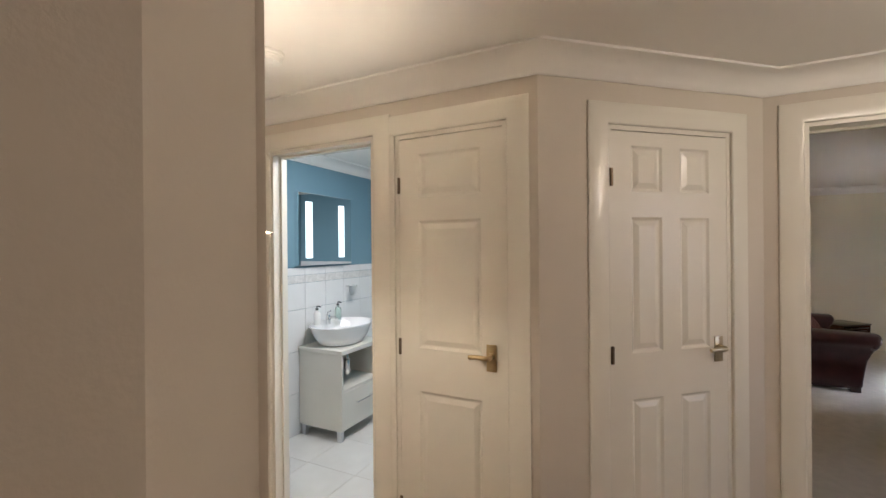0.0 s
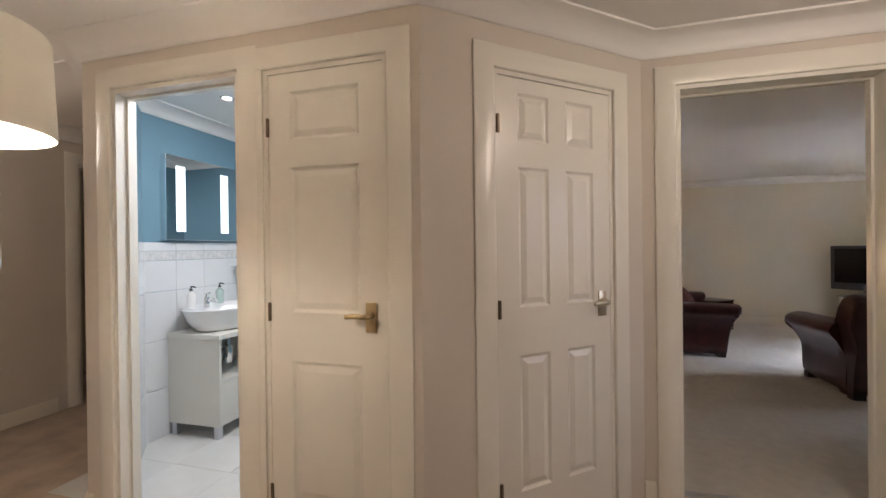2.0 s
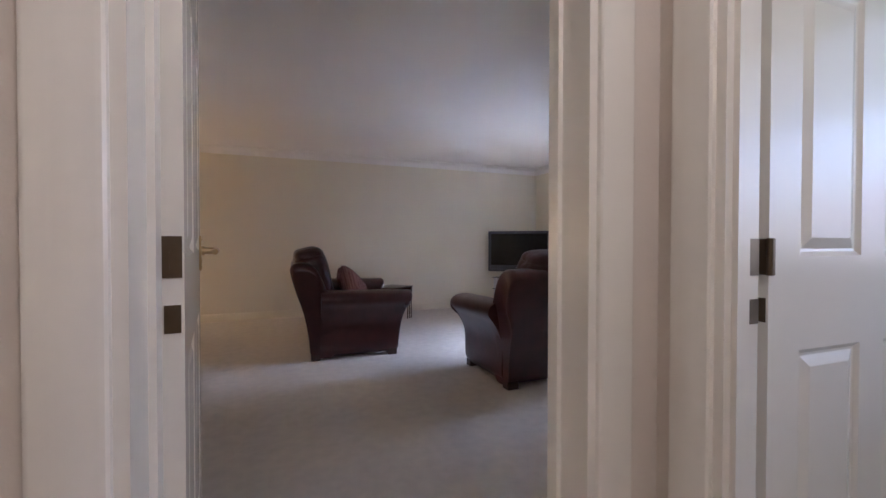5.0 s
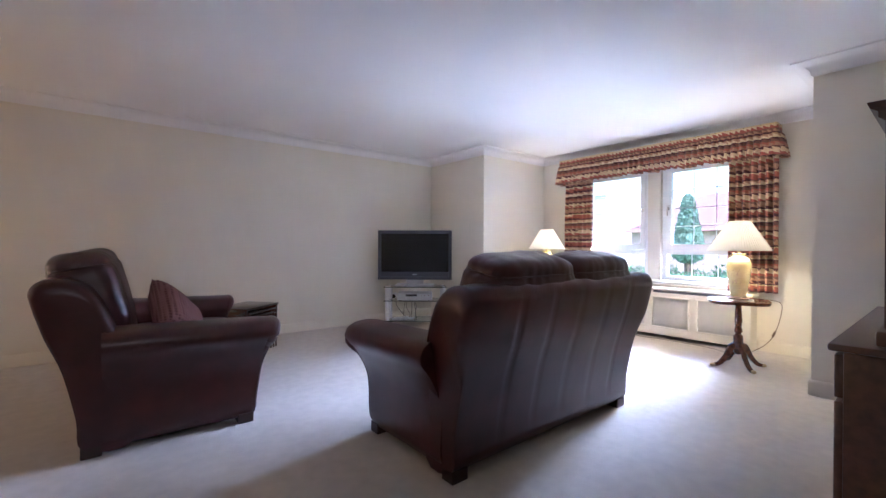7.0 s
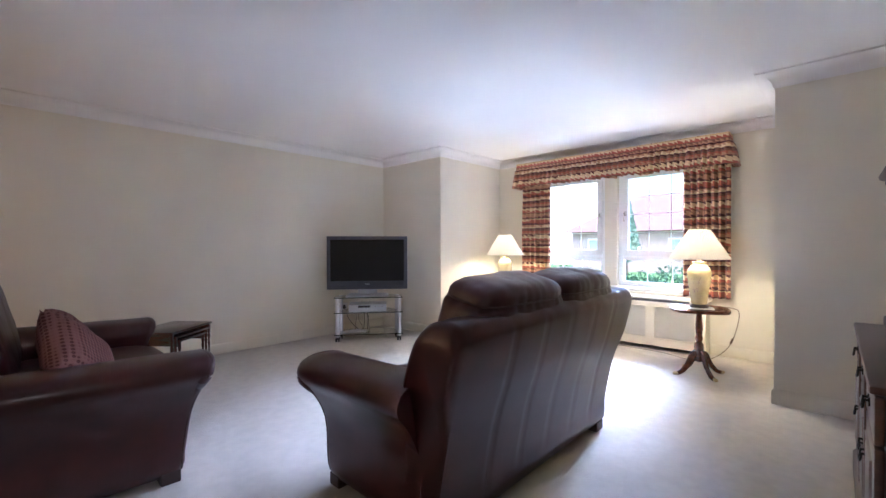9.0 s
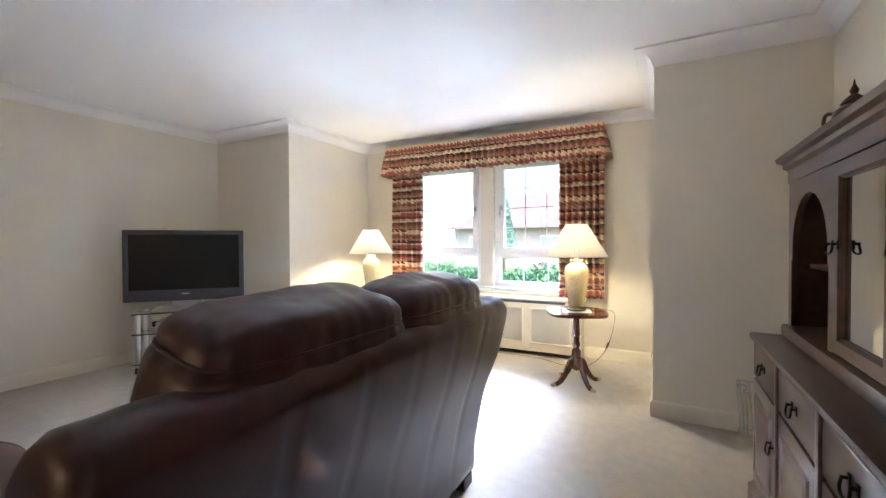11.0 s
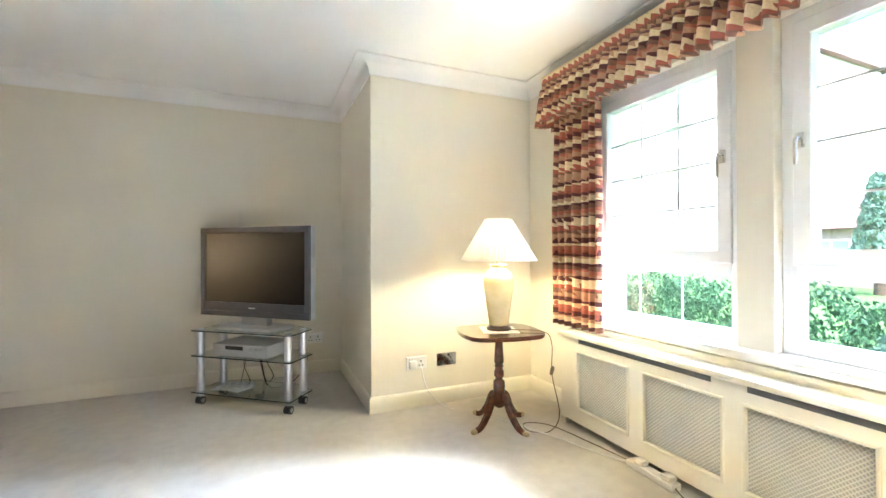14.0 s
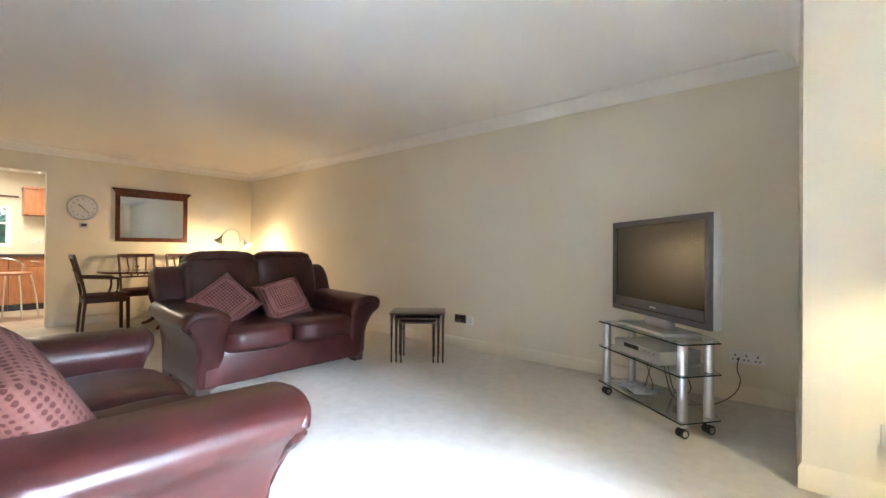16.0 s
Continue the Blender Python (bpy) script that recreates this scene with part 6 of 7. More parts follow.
# twin-headed floor lamp behind the sofa
fl = thing("floor_lamp", pose(-2.25, 4.93, 0), "silver twin-headed floor lamp, switched on, behind the sofa", "floor lamp")
bm = bmesh.new()
lathe(bm, [(0.13, 0), (0.13, 0.015), (0.02, 0.03), (0.0, 0.03)], 32)
part("base", bm, M_STEEL, fl, smooth=50)
bm = bmesh.new()
tube(bm, spline([(0, 0, 0.02), (0, 0, 0.6), (0, 0, 1.20), (-0.01, -0.04, 1.29), (-0.03, -0.13, 1.315), (-0.06, -0.21, 1.25), (-0.07, -0.235, 1.20)], 6), 0.007, 8)
part("stem", bm, M_STEEL, fl, smooth=60)
bm = bmesh.new()
tube(bm, spline([(0, 0, 1.08), (0.03, 0.02, 1.17), (0.06, 0.045, 1.14)], 5), 0.006, 8)
part("arm", bm, M_STEEL, fl, smooth=60)
M_LIT = glow("lit_lamp_inside", (1.0, 0.85, 0.62), 0.5)
for o, d in (((-0.07, -0.235, 1.20), (-0.35, -0.35, -0.87)), ((0.06, 0.045, 1.14), (0.45, 0.25, -0.86))):
    bm = bmesh.new()
    q = Vector(d).normalized().to_track_quat("Z", "Y").to_matrix().to_4x4()
    lathe(bm, [(0.016, -0.02), (0.018, 0.0), (0.022, 0.02), (0.030, 0.04), (0.058, 0.075), (0.074, 0.10), (0.072, 0.10), (0.055, 0.076), (0.026, 0.042)], 28)
    hd = part("shade", bm, M_STEEL, fl, "bell-shaped metal shade", smooth=60, m=Matrix.Translation(o) @ q)
    bm = bmesh.new()
    swell(bm, (0, 0, 0.062), (0.04, 0.04, 0.06), 2, 6)
    part("bulb", bm, M_LIT, hd, "lit bulb", smooth=180)

# ---- kitchen beyond the opening ----
M_KIT = mat("cherry_kitchen_door", (0.36, 0.15, 0.065), 0.35, var=0.2, scale=5, coat=0.2, stretch=(6, 6, 1))
M_TOP = mat("dark_worktop", (0.06, 0.05, 0.045), 0.25, var=0.3, scale=60)
KW = -5.70
wall("wall_kitchen_back", (KW, 4.0), (KW, 1.3), M_WALL, "cream painted kitchen wall", [(1.28, 2.45, 1.02, 1.72)], ext=(0.12, 0.12))
wall("wall_kitchen_side", (XD - 0.12, 4.0), (KW, 4.0), M_WALL, "cream painted kitchen wall")
wall("wall_kitchen_end", (KW, 1.42), (XD - 0.12, 1.42), M_WALL, "cream painted kitchen wall")
wall("wall_kitchen_front", (XD - 0.123, 1.42), (XD - 0.123, 2.1), M_WALL, "cream painted kitchen wall", thick=0.1)
bm = bmesh.new()
box(bm, KW - 0.1, XD - 0.05, 1.35, 4.1, -0.06, -0.003)
solid("floor_kitchen", bm, mat("pale_kitchen_vinyl", (0.45, 0.38, 0.30), 0.35, var=0.15, scale=6), "pale vinyl kitchen floor", "floor", "structure")
ceiling("ceiling_kitchen", [(KW - 0.1, 1.35), (XD - 0.1, 1.35), (XD - 0.1, 4.1), (KW - 0.1, 4.1)], 2.28, "white kitchen ceiling", M_CEIL)
kw = thing("window_2", Matrix.Identity(4), "white kitchen window above the worktop", "window", kind="structure")
bm = bmesh.new()
sweep(bm, [(1.55, 1.02), (2.72, 1.02), (2.72, 1.72), (1.55, 1.72)], [(0, KW - 0.08), (0, KW - 0.02), (0.06, KW - 0.02), (0.06, KW - 0.08)], True, AXD)
box(bm, KW - 0.07, KW - 0.03, 2.11, 2.16, 1.08, 1.66)
box(bm, KW - 0.07, KW - 0.03, 1.61, 2.66, 1.40, 1.43)
part("window_frame", bm, M_UPVC, kw)
bm = bmesh.new()
box(bm, KW - 0.058, KW - 0.054, 1.6, 2.67, 1.07, 1.67)
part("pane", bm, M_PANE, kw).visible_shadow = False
leafy("garden_tree", "leafy green tree outside the kitchen window", "tree", [((-12, 2.5, 2.0), (1.6, 2.6, 1.9)), ((-12.3, 4.2, 1.0), (1.3, 1.5, 1.4)), ((-12, 0.6, 1.0), (1.3, 1.5, 1.4))], 9000, 0.12, M_LEAF, [([(-12, 2.5, GZ), (-12, 2.5, 1.8)], 0.15, 0.06), ([(-12.3, 4.2, GZ), (-12.3, 4.2, 1.2)], 0.1, 0.05), ([(-12, 0.6, GZ), (-12, 0.6, 1.2)], 0.1, 0.05)], 12)
bm = bmesh.new()
box(bm, -400, KW - 0.3, -300, 300, GZ - 0.3, GZ)
solid("ground_rear", bm, M_LAWN, "grass behind the building", "lawn", "structure")
for k in range(4):
    y0 = 1.45 + 0.6 * k
    cab = thing("base_cabinet", Matrix.Identity(4), "cherry wood kitchen base cabinet under the worktop", "cabinet", "kitchen base cabinets")
    bm = bmesh.new()
    box(bm, KW + 0.001, KW + 0.54, y0 + 0.002, y0 + 0.598, 0.10, 0.868)
    part("body", bm, M_KIT, cab)
    bm = bmesh.new()
    box(bm, KW + 0.541, KW + 0.56, y0 + 0.005, y0 + 0.595, 0.11, 0.70, 0.004)
    d = part("door", bm, M_KIT, cab)
    bm = bmesh.new()
    tube(bm, [(KW + 0.575, y0 + 0.5, 0.55), (KW + 0.585, y0 + 0.5, 0.60), (KW + 0.575, y0 + 0.5, 0.65)], 0.005, 6)
    part("handle", bm, M_STEEL, d)
    bm = bmesh.new()
    box(bm, KW + 0.541, KW + 0.56, y0 + 0.005, y0 + 0.595, 0.71, 0.86, 0.004)
    d = part("drawer", bm, M_KIT, cab)
    bm = bmesh.new()
    tube(bm, [(KW + 0.575, y0 + 0.25, 0.785), (KW + 0.585, y0 + 0.30, 0.785), (KW + 0.575, y0 + 0.35, 0.785)], 0.005, 6)
    part("handle", bm, M_STEEL, d)
    bm = bmesh.new()
    box(bm, KW + 0.001, KW + 0.50, y0 + 0.002, y0 + 0.598, 0.0, 0.10)
    part("plinth", bm, M_DARK, cab)
bm = bmesh.new()
box(bm, KW + 0.001, KW + 0.60, 1.44, 3.86, 0.869, 0.905, 0.004)
solid("worktop", bm, M_TOP, "dark laminate kitchen worktop on the base cabinets", "worktop")
for y0 in (2.84, 3.36):
    cab = thing("wall_cabinet", Matrix.Identity(4), "cherry wood kitchen wall cabinet beside the window", "cabinet", "kitchen wall cabinets")
    bm = bmesh.new()
    box(bm, KW + 0.001, KW + 0.30, y0, y0 + 0.5, 1.55, 1.98)
    part("body", bm, M_KIT, cab)
    bm = bmesh.new()
    box(bm, KW + 0.301, KW + 0.32, y0 + 0.003, y0 + 0.497, 1.555, 1.975, 0.004)
    part("door", bm, M_KIT, cab)
    bm = bmesh.new()
    box(bm, KW + 0.001, KW + 0.345, y0 - 0.01, y0 + 0.51, 1.981, 2.02, 0.008)
    part("cornice", bm, M_KIT, cab)
bm = bmesh.new()
tube(bm, [(KW + 0.06, 1.50, 1.86), (KW + 0.06, 2.80, 1.86)], 0.014, 10)
solid("curtain_pole", bm, M_OAK, "dark wooden curtain pole above the kitchen window", "curtain pole", smooth=60)
ks = thing("spotlight_bar", pose(-4.35, 2.62, 2.28), "chrome ceiling spotlight bar in the kitchen, lit", "ceiling light")
bm = bmesh.new()
tube(bm, [(0, -0.32, -0.05), (0, 0.32, -0.05)], 0.010, 8)
cyl(bm, (0, 0, 0), (0, 0, -0.05), 0.03)
part("bar", bm, M_CHROME, ks, smooth=50)
for y in (-0.28, 0.0, 0.28):
    bm = bmesh.new()
    cyl(bm, (0, y, -0.06), (0.06, y, -0.13), 0.022, 0.038, seg=16)
    hd = part("spot_head", bm, M_CHROME, ks, smooth=50)
    bm = bmesh.new()
    cyl(bm, (0.0601, y, -0.1301), (0.063, y, -0.134), 0.033, seg=16)
    part("bulb", bm, M_LIT, hd)
socket(pose(KW, 3.02, 1.12, 0, 0, -90), False, 0.146, label="white double socket above the kitchen worktop")


def stool(m):
    s = thing("bar_stool", m, "chrome framed bar stool with a bent wooden back", "stool", "kitchen stools")
    for x, y in ((-0.18, -0.18), (0.18, -0.18), (-0.18, 0.18), (0.18, 0.18)):
        bm = bmesh.new()
        tube(bm, spline([(x * 1.15, y * 1.15, 0.0), (x, y, 0.35), (x * 0.8, y * 0.8, 0.62)], 4), 0.011, 8)
        part("leg", bm, M_CHROME, s, smooth=60)
    bm = bmesh.new()
    swell(bm, (0, 0, 0.64), (0.38, 0.38, 0.05), 3.5, 8)
    part("seat", bm, M_KIT, s, "wooden seat", smooth=180)
    bm = bmesh.new()
    tube(bm, spline([(-0.17, -0.15, 0.65), (-0.19, -0.2, 0.80), (0, -0.24, 0.86), (0.19, -0.2, 0.80), (0.17, -0.15, 0.65)], 6), 0.011, 8)
    part("back_hoop", bm, M_CHROME, s, smooth=60)
    return s


st = stool(pose(-4.20, 2.62, -0.003, 0, 0, 60))
copy_thing(st, pose(-4.45, 2.05, -0.003, 0, 0, 80))

# ---- bathroom ----
M_BLUE = mat("blue_wall_paint", (0.15, 0.27, 0.34), 0.65, var=0.03, scale=2)
M_TILE = mat("white_glazed_tile", (0.72, 0.73, 0.73), 0.12, var=0.02)
M_GROUT = mat("grey_grout", (0.40, 0.40, 0.39), 0.8, var=0.08)
M_FLOORTILE = mat("pale_floor_tile", (0.62, 0.62, 0.60), 0.2, var=0.06, scale=4)
M_VAN = mat("cream_laminate", (0.66, 0.64, 0.58), 0.35, var=0.02)
M_CERAMIC = mat("white_ceramic", (0.80, 0.80, 0.80), 0.08, var=0.01, coat=0.4)
BXW, BYN = -3.16, -0.135
wall("wall_bath_left", (BXW, 1.55), (BXW, BYN), M_BLUE, "blue painted bathroom wall", thick=0.08, ext=(0.1, 0))
wall("wall_bath_slant", (BXW, BYN), (-2.66, -0.66), M_BLUE, "blue painted slanting bathroom wall", thick=0.02)
wall("wall_bath_far", (-1.60, 1.55), (BXW, 1.55), M_BLUE, "blue painted bathroom wall", ext=(0.1, 0.1))
wall("wall_bath_right", (-1.60, -0.655), (-1.60, 1.55), M_BLUE, "blue painted bathroom wall", thick=0.05)
ceiling("ceiling_bath", [(-3.25, -0.66), (-1.55, -0.66), (-1.55, 1.6), (-3.25, 1.6)], 2.26, "white bathroom ceiling", M_CEIL)
bm = bmesh.new()
sweep(bm, [(-2.66, -0.66), (-1.60, -0.66), (-1.60, 1.55), (BXW, 1.55), (BXW, BYN)], [(d, 2.26 + z) for d, z in cove(0.085)], True)
solid("cornice_bath", bm, M_CEIL, "white bathroom cornice", "cornice", "structure", smooth=40)
bm = bmesh.new()
box(bm, -3.25, -1.55, -0.70, 1.6, -0.06, -0.006)
floor_bath = solid("floor_bath", bm, M_GROUT, "large pale square bathroom floor tiles", "floor", "structure")
spots = thing("downlights", pose(0, 0, 0), "three chrome recessed bathroom downlights, lit", "downlight")
for x, y in ((-2.62, 0.02), (-2.42, 0.20), (-2.20, 0.28)):
    bm = bmesh.new()
    lathe(bm, [(0.030, 2.2565), (0.042, 2.2545), (0.044, 2.2598), (0.030, 2.2598)], 24, (x, y, 0))
    bz = part("bezel", bm, M_CHROME, spots, smooth=50)
    bm = bmesh.new()
    cyl(bm, (x, y, 2.2545), (x, y, 2.2562), 0.029, seg=20)
    part("bulb", bm, M_LIT, bz)
# wall tiles up to a patterned border
M_BORDER = mat("relief_border_tile", (0.66, 0.66, 0.65), 0.2, var=0.12, scale=50, bump=0.8, bscale=70)
tl = thing("wall_tiling", Matrix.Identity(4), "white glazed bathroom wall tiles with a relief border", "tiles", kind="structure")


def tiled(p0, p1, base):
    m, ln = along(p0, p1)
    n = max(1, round(ln / 0.25))
    w = ln / n
    shapes = {}
    for nm, z0, z1, mt in (("tile", 0.0, 0.33, M_TILE), ("tile", 0.33, 0.66, M_TILE), ("tile", 0.66, 0.99, M_TILE), ("tile", 0.99, 1.20, M_TILE), ("border_tile", 1.20, 1.265, M_BORDER), ("tile", 1.265, 1.325, M_TILE)):
        for k in range(n):
            key = (z0, n)
            if key not in shapes:
                bm = bmesh.new()
                box(bm, 0.001, w - 0.001, 0.0005, 0.008, 0.001, z1 - z0 - 0.001, 0.0015, 1)
                shapes[key] = mesh_of(nm, bm, mt)
            o = new(nm, shapes[key])
            o.parent = base
            o.matrix_basis = m @ pose(k * w, 0, z0)


tiled((BXW, 1.55), (BXW, BYN), tl)
tiled((BXW, BYN), (-2.665, -0.655), tl)
tiled((-1.60, 1.55), (BXW, 1.55), tl)
bm = bmesh.new()
box(bm, 0.0015, 0.3985, 0.0015, 0.3985, -0.0055, 0.0, 0.001, 1)
me = mesh_of("floor_tile", bm, M_FLOORTILE)
for i in range(4):
    for j in range(6):
        o = new("floor_tile", me)
        o.parent = floor_bath
        o.matrix_basis = pose(-3.16 + 0.4 * i, -0.68 + 0.4 * j, 0)
# vanity unit with bowl basin
VX0, VX1, VYa, VYb = -3.148, -2.72, 0.03, 0.55
va = thing("vanity_unit", Matrix.Identity(4), "cream vanity unit with an open shelf and drawer on metal feet", "cabinet")
bm = bmesh.new()
box(bm, VX0, VX1, VYa, VYa + 0.018, 0.085, 0.665)
part("side_panel", bm, M_VAN, va)
bm = bmesh.new()
box(bm, VX0, VX1, VYb - 0.018, VYb, 0.085, 0.665)
part("side_panel", bm, M_VAN, va)
bm = bmesh.new()
box(bm, VX0 - 0.002, VX1 + 0.008, VYa - 0.008, VYb + 0.008, 0.666, 0.70, 0.003)
part("top", bm, M_VAN, va)
bm = bmesh.new()
box(bm, VX0, VX1 - 0.02, VYa + 0.018, VYb - 0.018, 0.085, 0.105)
box(bm, VX0, VX1 - 0.005, VYa + 0.018, VYb - 0.018, 0.375, 0.395)
box(bm, VX0, VX0 + 0.01, VYa + 0.018, VYb - 0.018, 0.105, 0.665)
part("shelf", bm, M_VAN, va)
bm = bmesh.new()
box(bm, VX1 - 0.018, VX1, VYa + 0.020, VYb - 0.020, 0.09, 0.372, 0.002)
dw = part("drawer", bm, M_VAN, va)
bm = bmesh.new()
tube(bm, spline([(VX1, 0.20, 0.27), (VX1 + 0.025, 0.205, 0.27), (VX1 + 0.025, 0.375, 0.27), (VX1, 0.38, 0.27)], 5), 0.005, 8)
part("handle", bm, M_CHROME, dw, smooth=60)
for x in (VX0 + 0.02, VX1 - 0.055):
    for y in (VYa + 0.005, VYb - 0.045):
        bm = bmesh.new()
        box(bm, x, x + 0.038, y, y + 0.038, 0.0, 0.085, 0.003)
        part("foot", bm, M_STEEL, va, "brushed metal foot")
bm = bmesh.new()
lathe(bm, [(0.016, 0.66), (0.016, 0.58), (0.030, 0.575), (0.030, 0.47), (0.024, 0.455), (0.0, 0.455)], 20, (-2.86, 0.26, 0))
tube(bm, spline([(-2.87, 0.26, 0.545), (-2.96, 0.26, 0.545), (-3.13, 0.26, 0.545)], 4), 0.013, 10)
part("bottle_trap", bm, M_CHROME, va, "chrome waste trap in the open shelf", smooth=50)
bs = thing("wash_basin", pose(-2.93, 0.29, 0.70), "oval white ceramic countertop basin", "basin")
bm = bmesh.new()
prof = [(0.62, 0.0), (0.70, 0.01), (0.86, 0.07), (0.97, 0.145), (1.0, 0.158), (0.985, 0.163), (0.95, 0.158), (0.88, 0.11), (0.70, 0.05), (0.3, 0.03), (0.05, 0.03)]
loft(bm, [[Vector((0.225 * k * math.cos(a), 0.295 * k * math.sin(a), z)) for a in (2 * math.pi * i / 48 for i in range(48))] for k, z in prof])
part("bowl", bm, M_CERAMIC, bs, smooth=70)
tp = thing("basin_tap", pose(-3.085, 0.30, 0.855), "chrome mixer tap behind the basin", "tap")
bm = bmesh.new()
lathe(bm, [(0.02, -0.02), (0.022, 0.0), (0.018, 0.06), (0.015, 0.065)], 18)
tube(bm, spline([(0, 0, 0.03), (0.06, 0, 0.045), (0.10, 0, 0.03)], 5), 0.010, 8)
tube(bm, [(0, 0, 0.06), (-0.005, 0, 0.085), (0.03, 0, 0.095)], 0.006, 8)
part("body", bm, M_CHROME, tp, smooth=50)
M_SOAP2 = glass("pale_green_soap_glass", (0.75, 0.92, 0.85))
for (x, y, mt, lab) in ((-3.05, 0.13, M_WHITE, "white pump soap bottle on the basin rim"), (-3.08, 0.42, M_SOAP2, "pale green pump soap bottle beside the tap")):
    b = thing("soap_bottle", pose(x, y, 0.858), lab, "bottle", "soap bottles")
    bm = bmesh.new()
    lathe(bm, [(0.026, 0.0), (0.028, 0.004), (0.028, 0.09), (0.022, 0.105), (0.010, 0.112), (0.010, 0.122)], 20)
    part("bottle", bm, mt, b, smooth=50)
    bm = bmesh.new()
    lathe(bm, [(0.012, 0.1225), (0.012, 0.135), (0.004, 0.137), (0.004, 0.155), (0.0, 0.155)], 12)
    tube(bm, [(0, 0, 0.152), (0.02, 0, 0.153), (0.038, 0, 0.148)], 0.005, 8)
    part("pump", bm, M_DARK, b, smooth=50)
bmr = thing("bathroom_mirror", Matrix.Identity(4), "frameless bathroom mirror with two lit strips", "mirror")
bm = bmesh.new()
box(bm, BXW + 0.001, BXW + 0.045, 0.0, 0.655, 1.34, 1.93, 0.003)
part("mirror_glass", bm, M_MIRROR, bmr)
M_STRIP = glow("lit_strip", (0.85, 0.98, 1.0), 0.17)
for y in (0.08, 0.48):
    bm = bmesh.new()
    box(bm, BXW + 0.0445, BXW + 0.0465, y, y + 0.075, 1.40, 1.86)
    part("light_strip", bm, M_STRIP, bmr, "frosted lit strip")
M_TUMBLER = glass("frosted_tumbler", (0.9, 0.92, 0.92), 0.3)
th = thing("tumbler_holder", pose(BXW + 0.008, 0.62, 1.08), "chrome wall holder with a frosted tumbler", "tumbler")
bm = bmesh.new()
tube(bm, [(0, 0, 0.05), (0.06, 0, 0.05), (0.06, 0.08, 0.05)], 0.006, 8)
part("arm", bm, M_CHROME, th, smooth=50)
bm = bmesh.new()
lathe(bm, [(0.024, -0.03), (0.030, 0.055), (0.028, 0.055), (0.022, -0.026)], 20, (0.06, 0.02, 0))
part("tumbler", bm, M_TUMBLER, th, smooth=50)

# ---- hall fittings ----
cl = thing("drum_lamp", pose(-1.776, -1.689, 0), "floor lamp with a cream drum shade and mirrored body, lit", "floor lamp")
bm = bmesh.new()
loft(bm, [[Vector((r * math.cos(2 * math.pi * k / 64), r * math.sin(2 * math.pi * k / 64), z)) for k in range(64)] for r, z in ((0.172, 1.745), (0.175, 1.74), (0.183, 1.525), (0.181, 1.522), (0.173, 1.74), (0.17, 1.744))], False)
part("shade", bm, M_SHADE, cl, "cream fabric drum shade", smooth=60)
bm = bmesh.new()
lathe(bm, [(0.15, 0.0), (0.15, 0.02), (0.02, 0.035), (0.016, 0.06), (0.016, 1.02), (0.05, 1.06), (0.065, 1.12), (0.088, 1.24), (0.085, 1.32), (0.05, 1.38), (0.040, 1.40), (0.06, 1.42), (0.03, 1.44)], 32)
part("body", bm, M_CHROME, cl, "dark reflective vase body", smooth=50)
bm = bmesh.new()
cyl(bm, (0, 0, 1.44), (0, 0, 1.58), 0.012)
part("stem", bm, M_BRASS, cl)
sd = thing("smoke_alarm", pose(-2.02, -1.24, ZH), "white round smoke alarm on the hall ceiling", "smoke alarm")
bm = bmesh.new()
lathe(bm, [(0.060, 0.0), (0.060, -0.012), (0.055, -0.016), (0.055, -0.020), (0.050, -0.022), (0.045, -0.038), (0.0, -0.042)], 32)
part("case", bm, M_WHITE, sd, smooth=40)


def bm_disc():
    """Shallow opal dish below the fitting's base."""
    bm = bmesh.new()
    lathe(bm, [(0.135, -0.0255), (0.12, -0.045), (0.07, -0.056), (0.0, -0.060)], 32)
    return bm


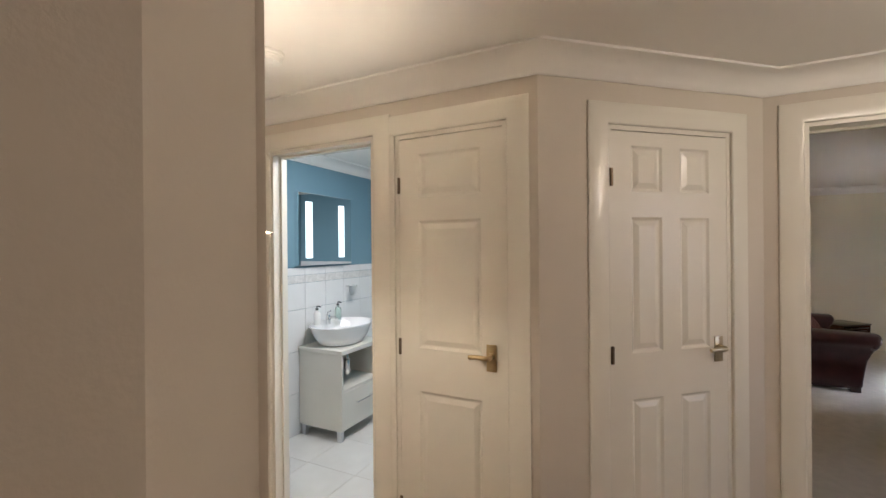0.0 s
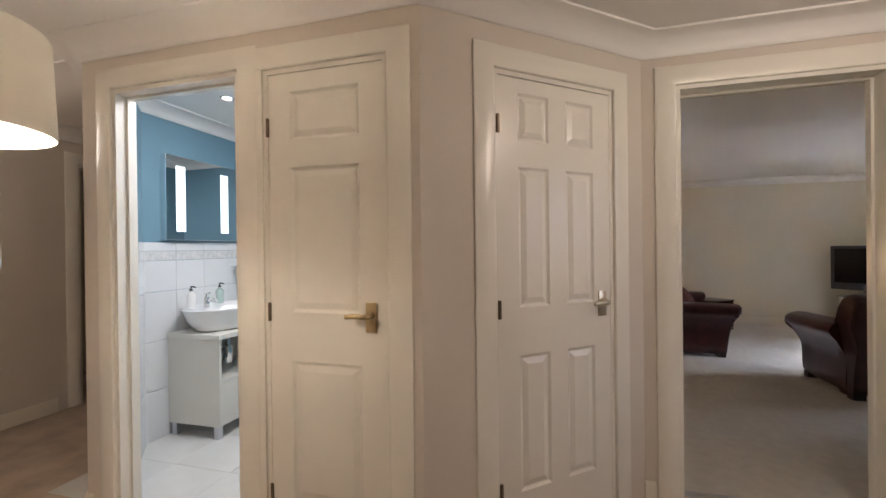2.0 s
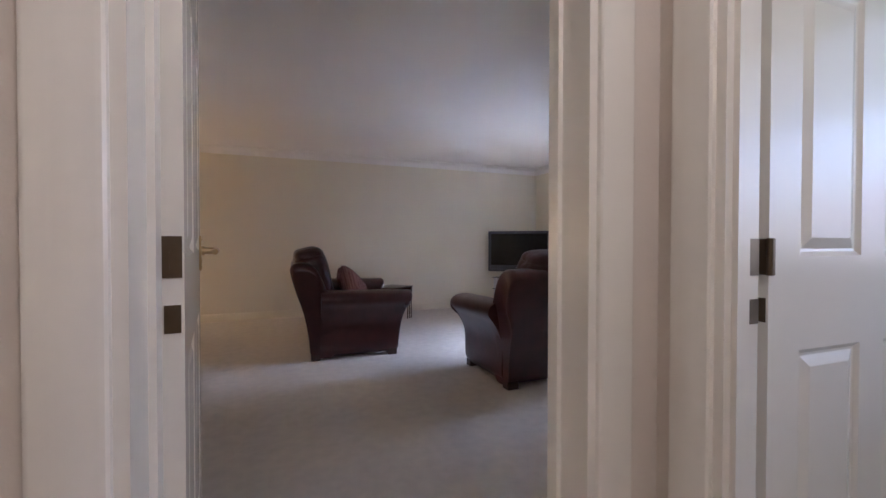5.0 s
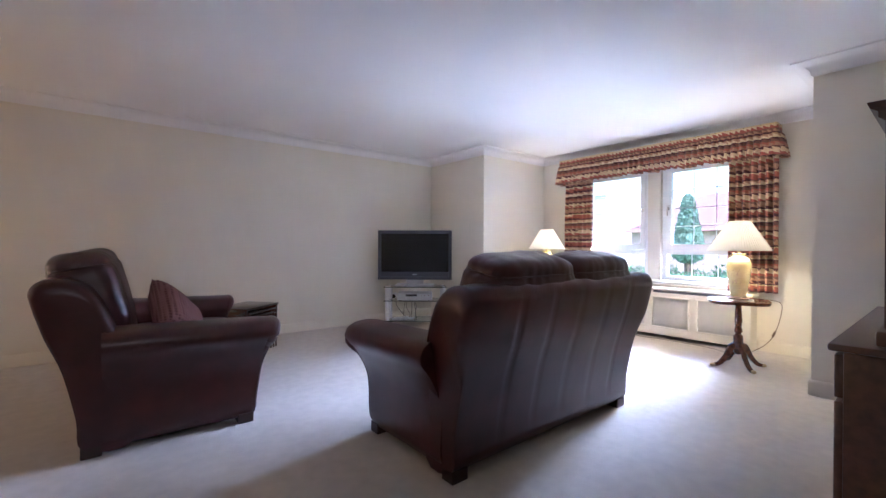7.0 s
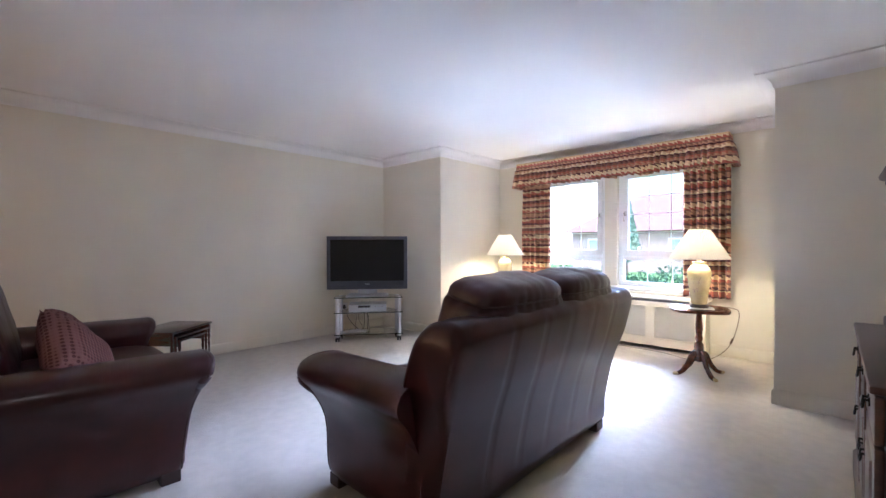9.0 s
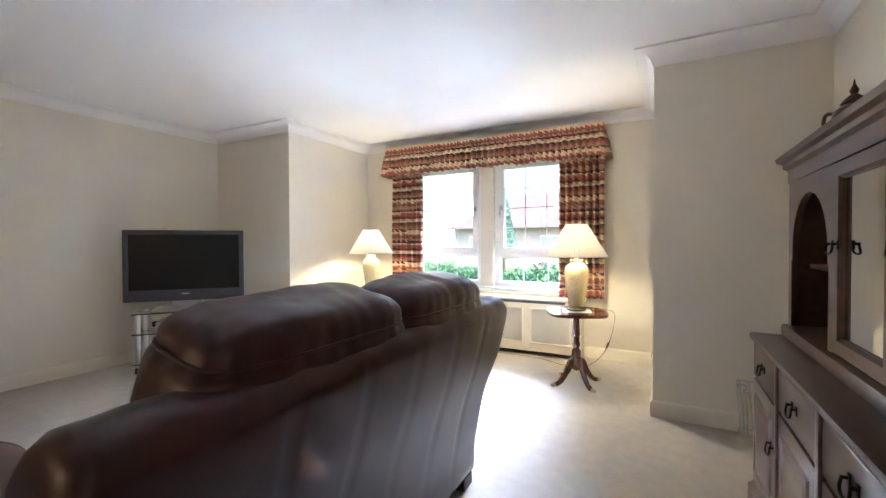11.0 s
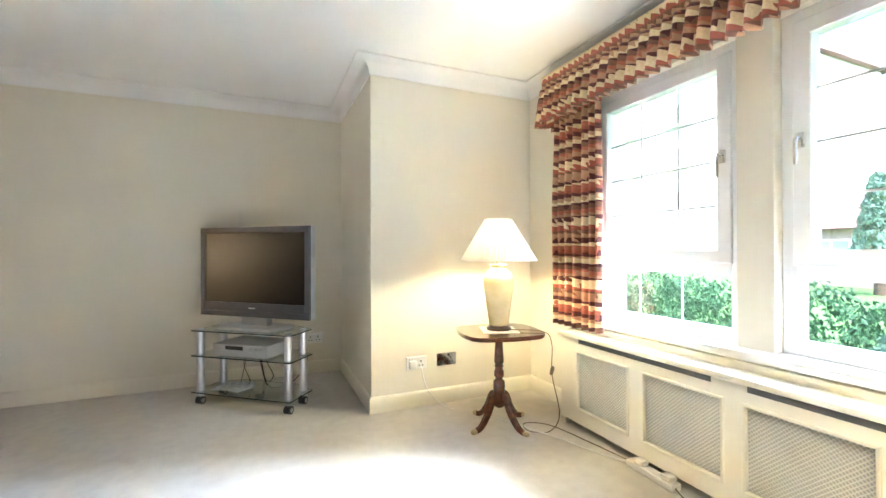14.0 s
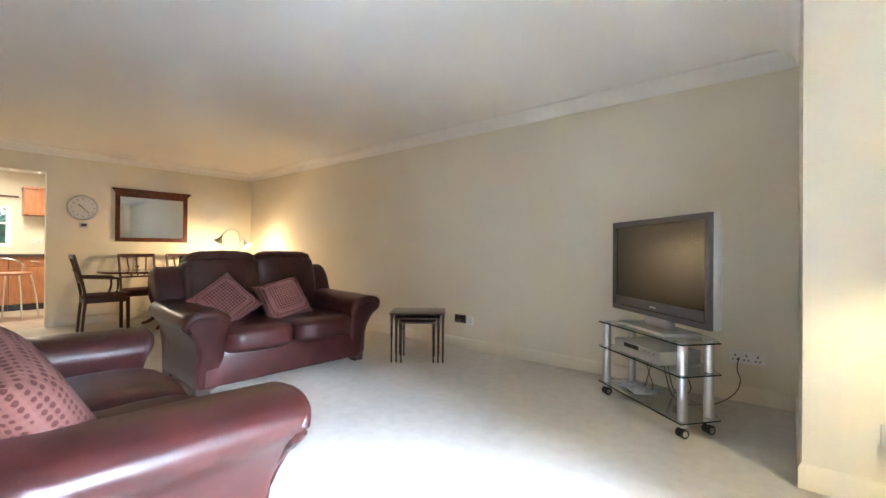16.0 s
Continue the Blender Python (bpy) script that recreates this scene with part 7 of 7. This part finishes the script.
# unseen fitting; its form and place are assumed
hl = thing("hall_ceiling_light", pose(0.65, -1.15, ZH), "unseen opal glass flush ceiling light in the hall, lit", "ceiling light")
bm = bmesh.new()
lathe(bm, [(0.15, 0.0), (0.15, -0.02), (0.14, -0.025)], 32)
part("base", bm, M_BRASS, hl, smooth=40)
part("diffuser", bm_disc(), M_WHITE, hl, "opal glass dish", smooth=60)
# second fitting, added out of view for the corridor's extra lamp
copy_thing(hl, pose(-3.75, -1.10, ZH))
# room behind the open hall door
# unseen opening, added for the side room's daylight lamp
wall("wall_side_room_back", (2.6, 0.25), (2.6, -2.2), M_WALL, "cream painted side room wall with an unseen window opening added", [(0.70, 1.90, 0.95, 2.05)])
wall("wall_side_room_north", (2.6, -0.05), (XE + 0.10, -0.05), M_WALL, "cream painted side room wall", thick=0.04, ext=(0.1, 0))
wall("wall_side_room_south", (XE + 0.10, -2.1), (2.6, -2.1), M_WALL, "cream painted side room wall")
bm = bmesh.new()
box(bm, XE + 0.1, 2.7, -2.2, 0.0, -0.06, -0.001)
solid("floor_side_room", bm, M_CARPET, "cream carpet in the side room", "floor", "structure")
ceiling("ceiling_side_room", [(XE + 0.05, -2.2), (2.7, -2.2), (2.7, 0.0), (XE + 0.05, 0.0)], 2.27, "white side room ceiling", M_CEIL)
bm = bmesh.new()
box(bm, -0.012, 0.012, -0.0015, 0.0015, -0.045, 0.045)
solid("strike_plate", bm, M_BRASS, "brass strike plate on the bathroom door lining", "strike plate", m=pose(BX0 + 0.0295, -0.70, 0.99, 0, 0, 90))
bm = bmesh.new()
box(bm, 0.0, DOOR_X1, 0.10, 0.145, 0.0, 0.004)
solid("door_threshold", bm, M_STEEL, "thin metal carpet threshold strip in the doorway", "threshold", "structure")
# unseen slab added over the flat, keeps the daylight to its windows
bm = bmesh.new()
box(bm, -6.0, 6.1, -4.0, 6.0, 2.45, 2.6)
solid("light_block_slab", bm, M_RENDER, "unseen slab over the flat, added to block daylight", "slab", "structure")
# walls added past the doorway, mostly unseen, to stop daylight leaking in
bm = bmesh.new()
box(bm, -5.55, -5.42, -0.62, 1.30, -0.05, 2.4)
box(bm, -5.42, -4.52, -0.62, -0.50, -0.05, 2.4)
box(bm, -5.42, -4.52, 1.20, 1.30, -0.05, 2.4)
solid("wall_far_room", bm, M_HALL, "beige walls added past the corridor doorway to shut out daylight", "wall", "structure")
panel_door("door_6", pose(-4.540, 0.322, 0.01, 0, 0, 180), 0.69, 1.965, "cream panelled door standing open at the corridor end", ROWS, 2, knuckle=1, closer=True)
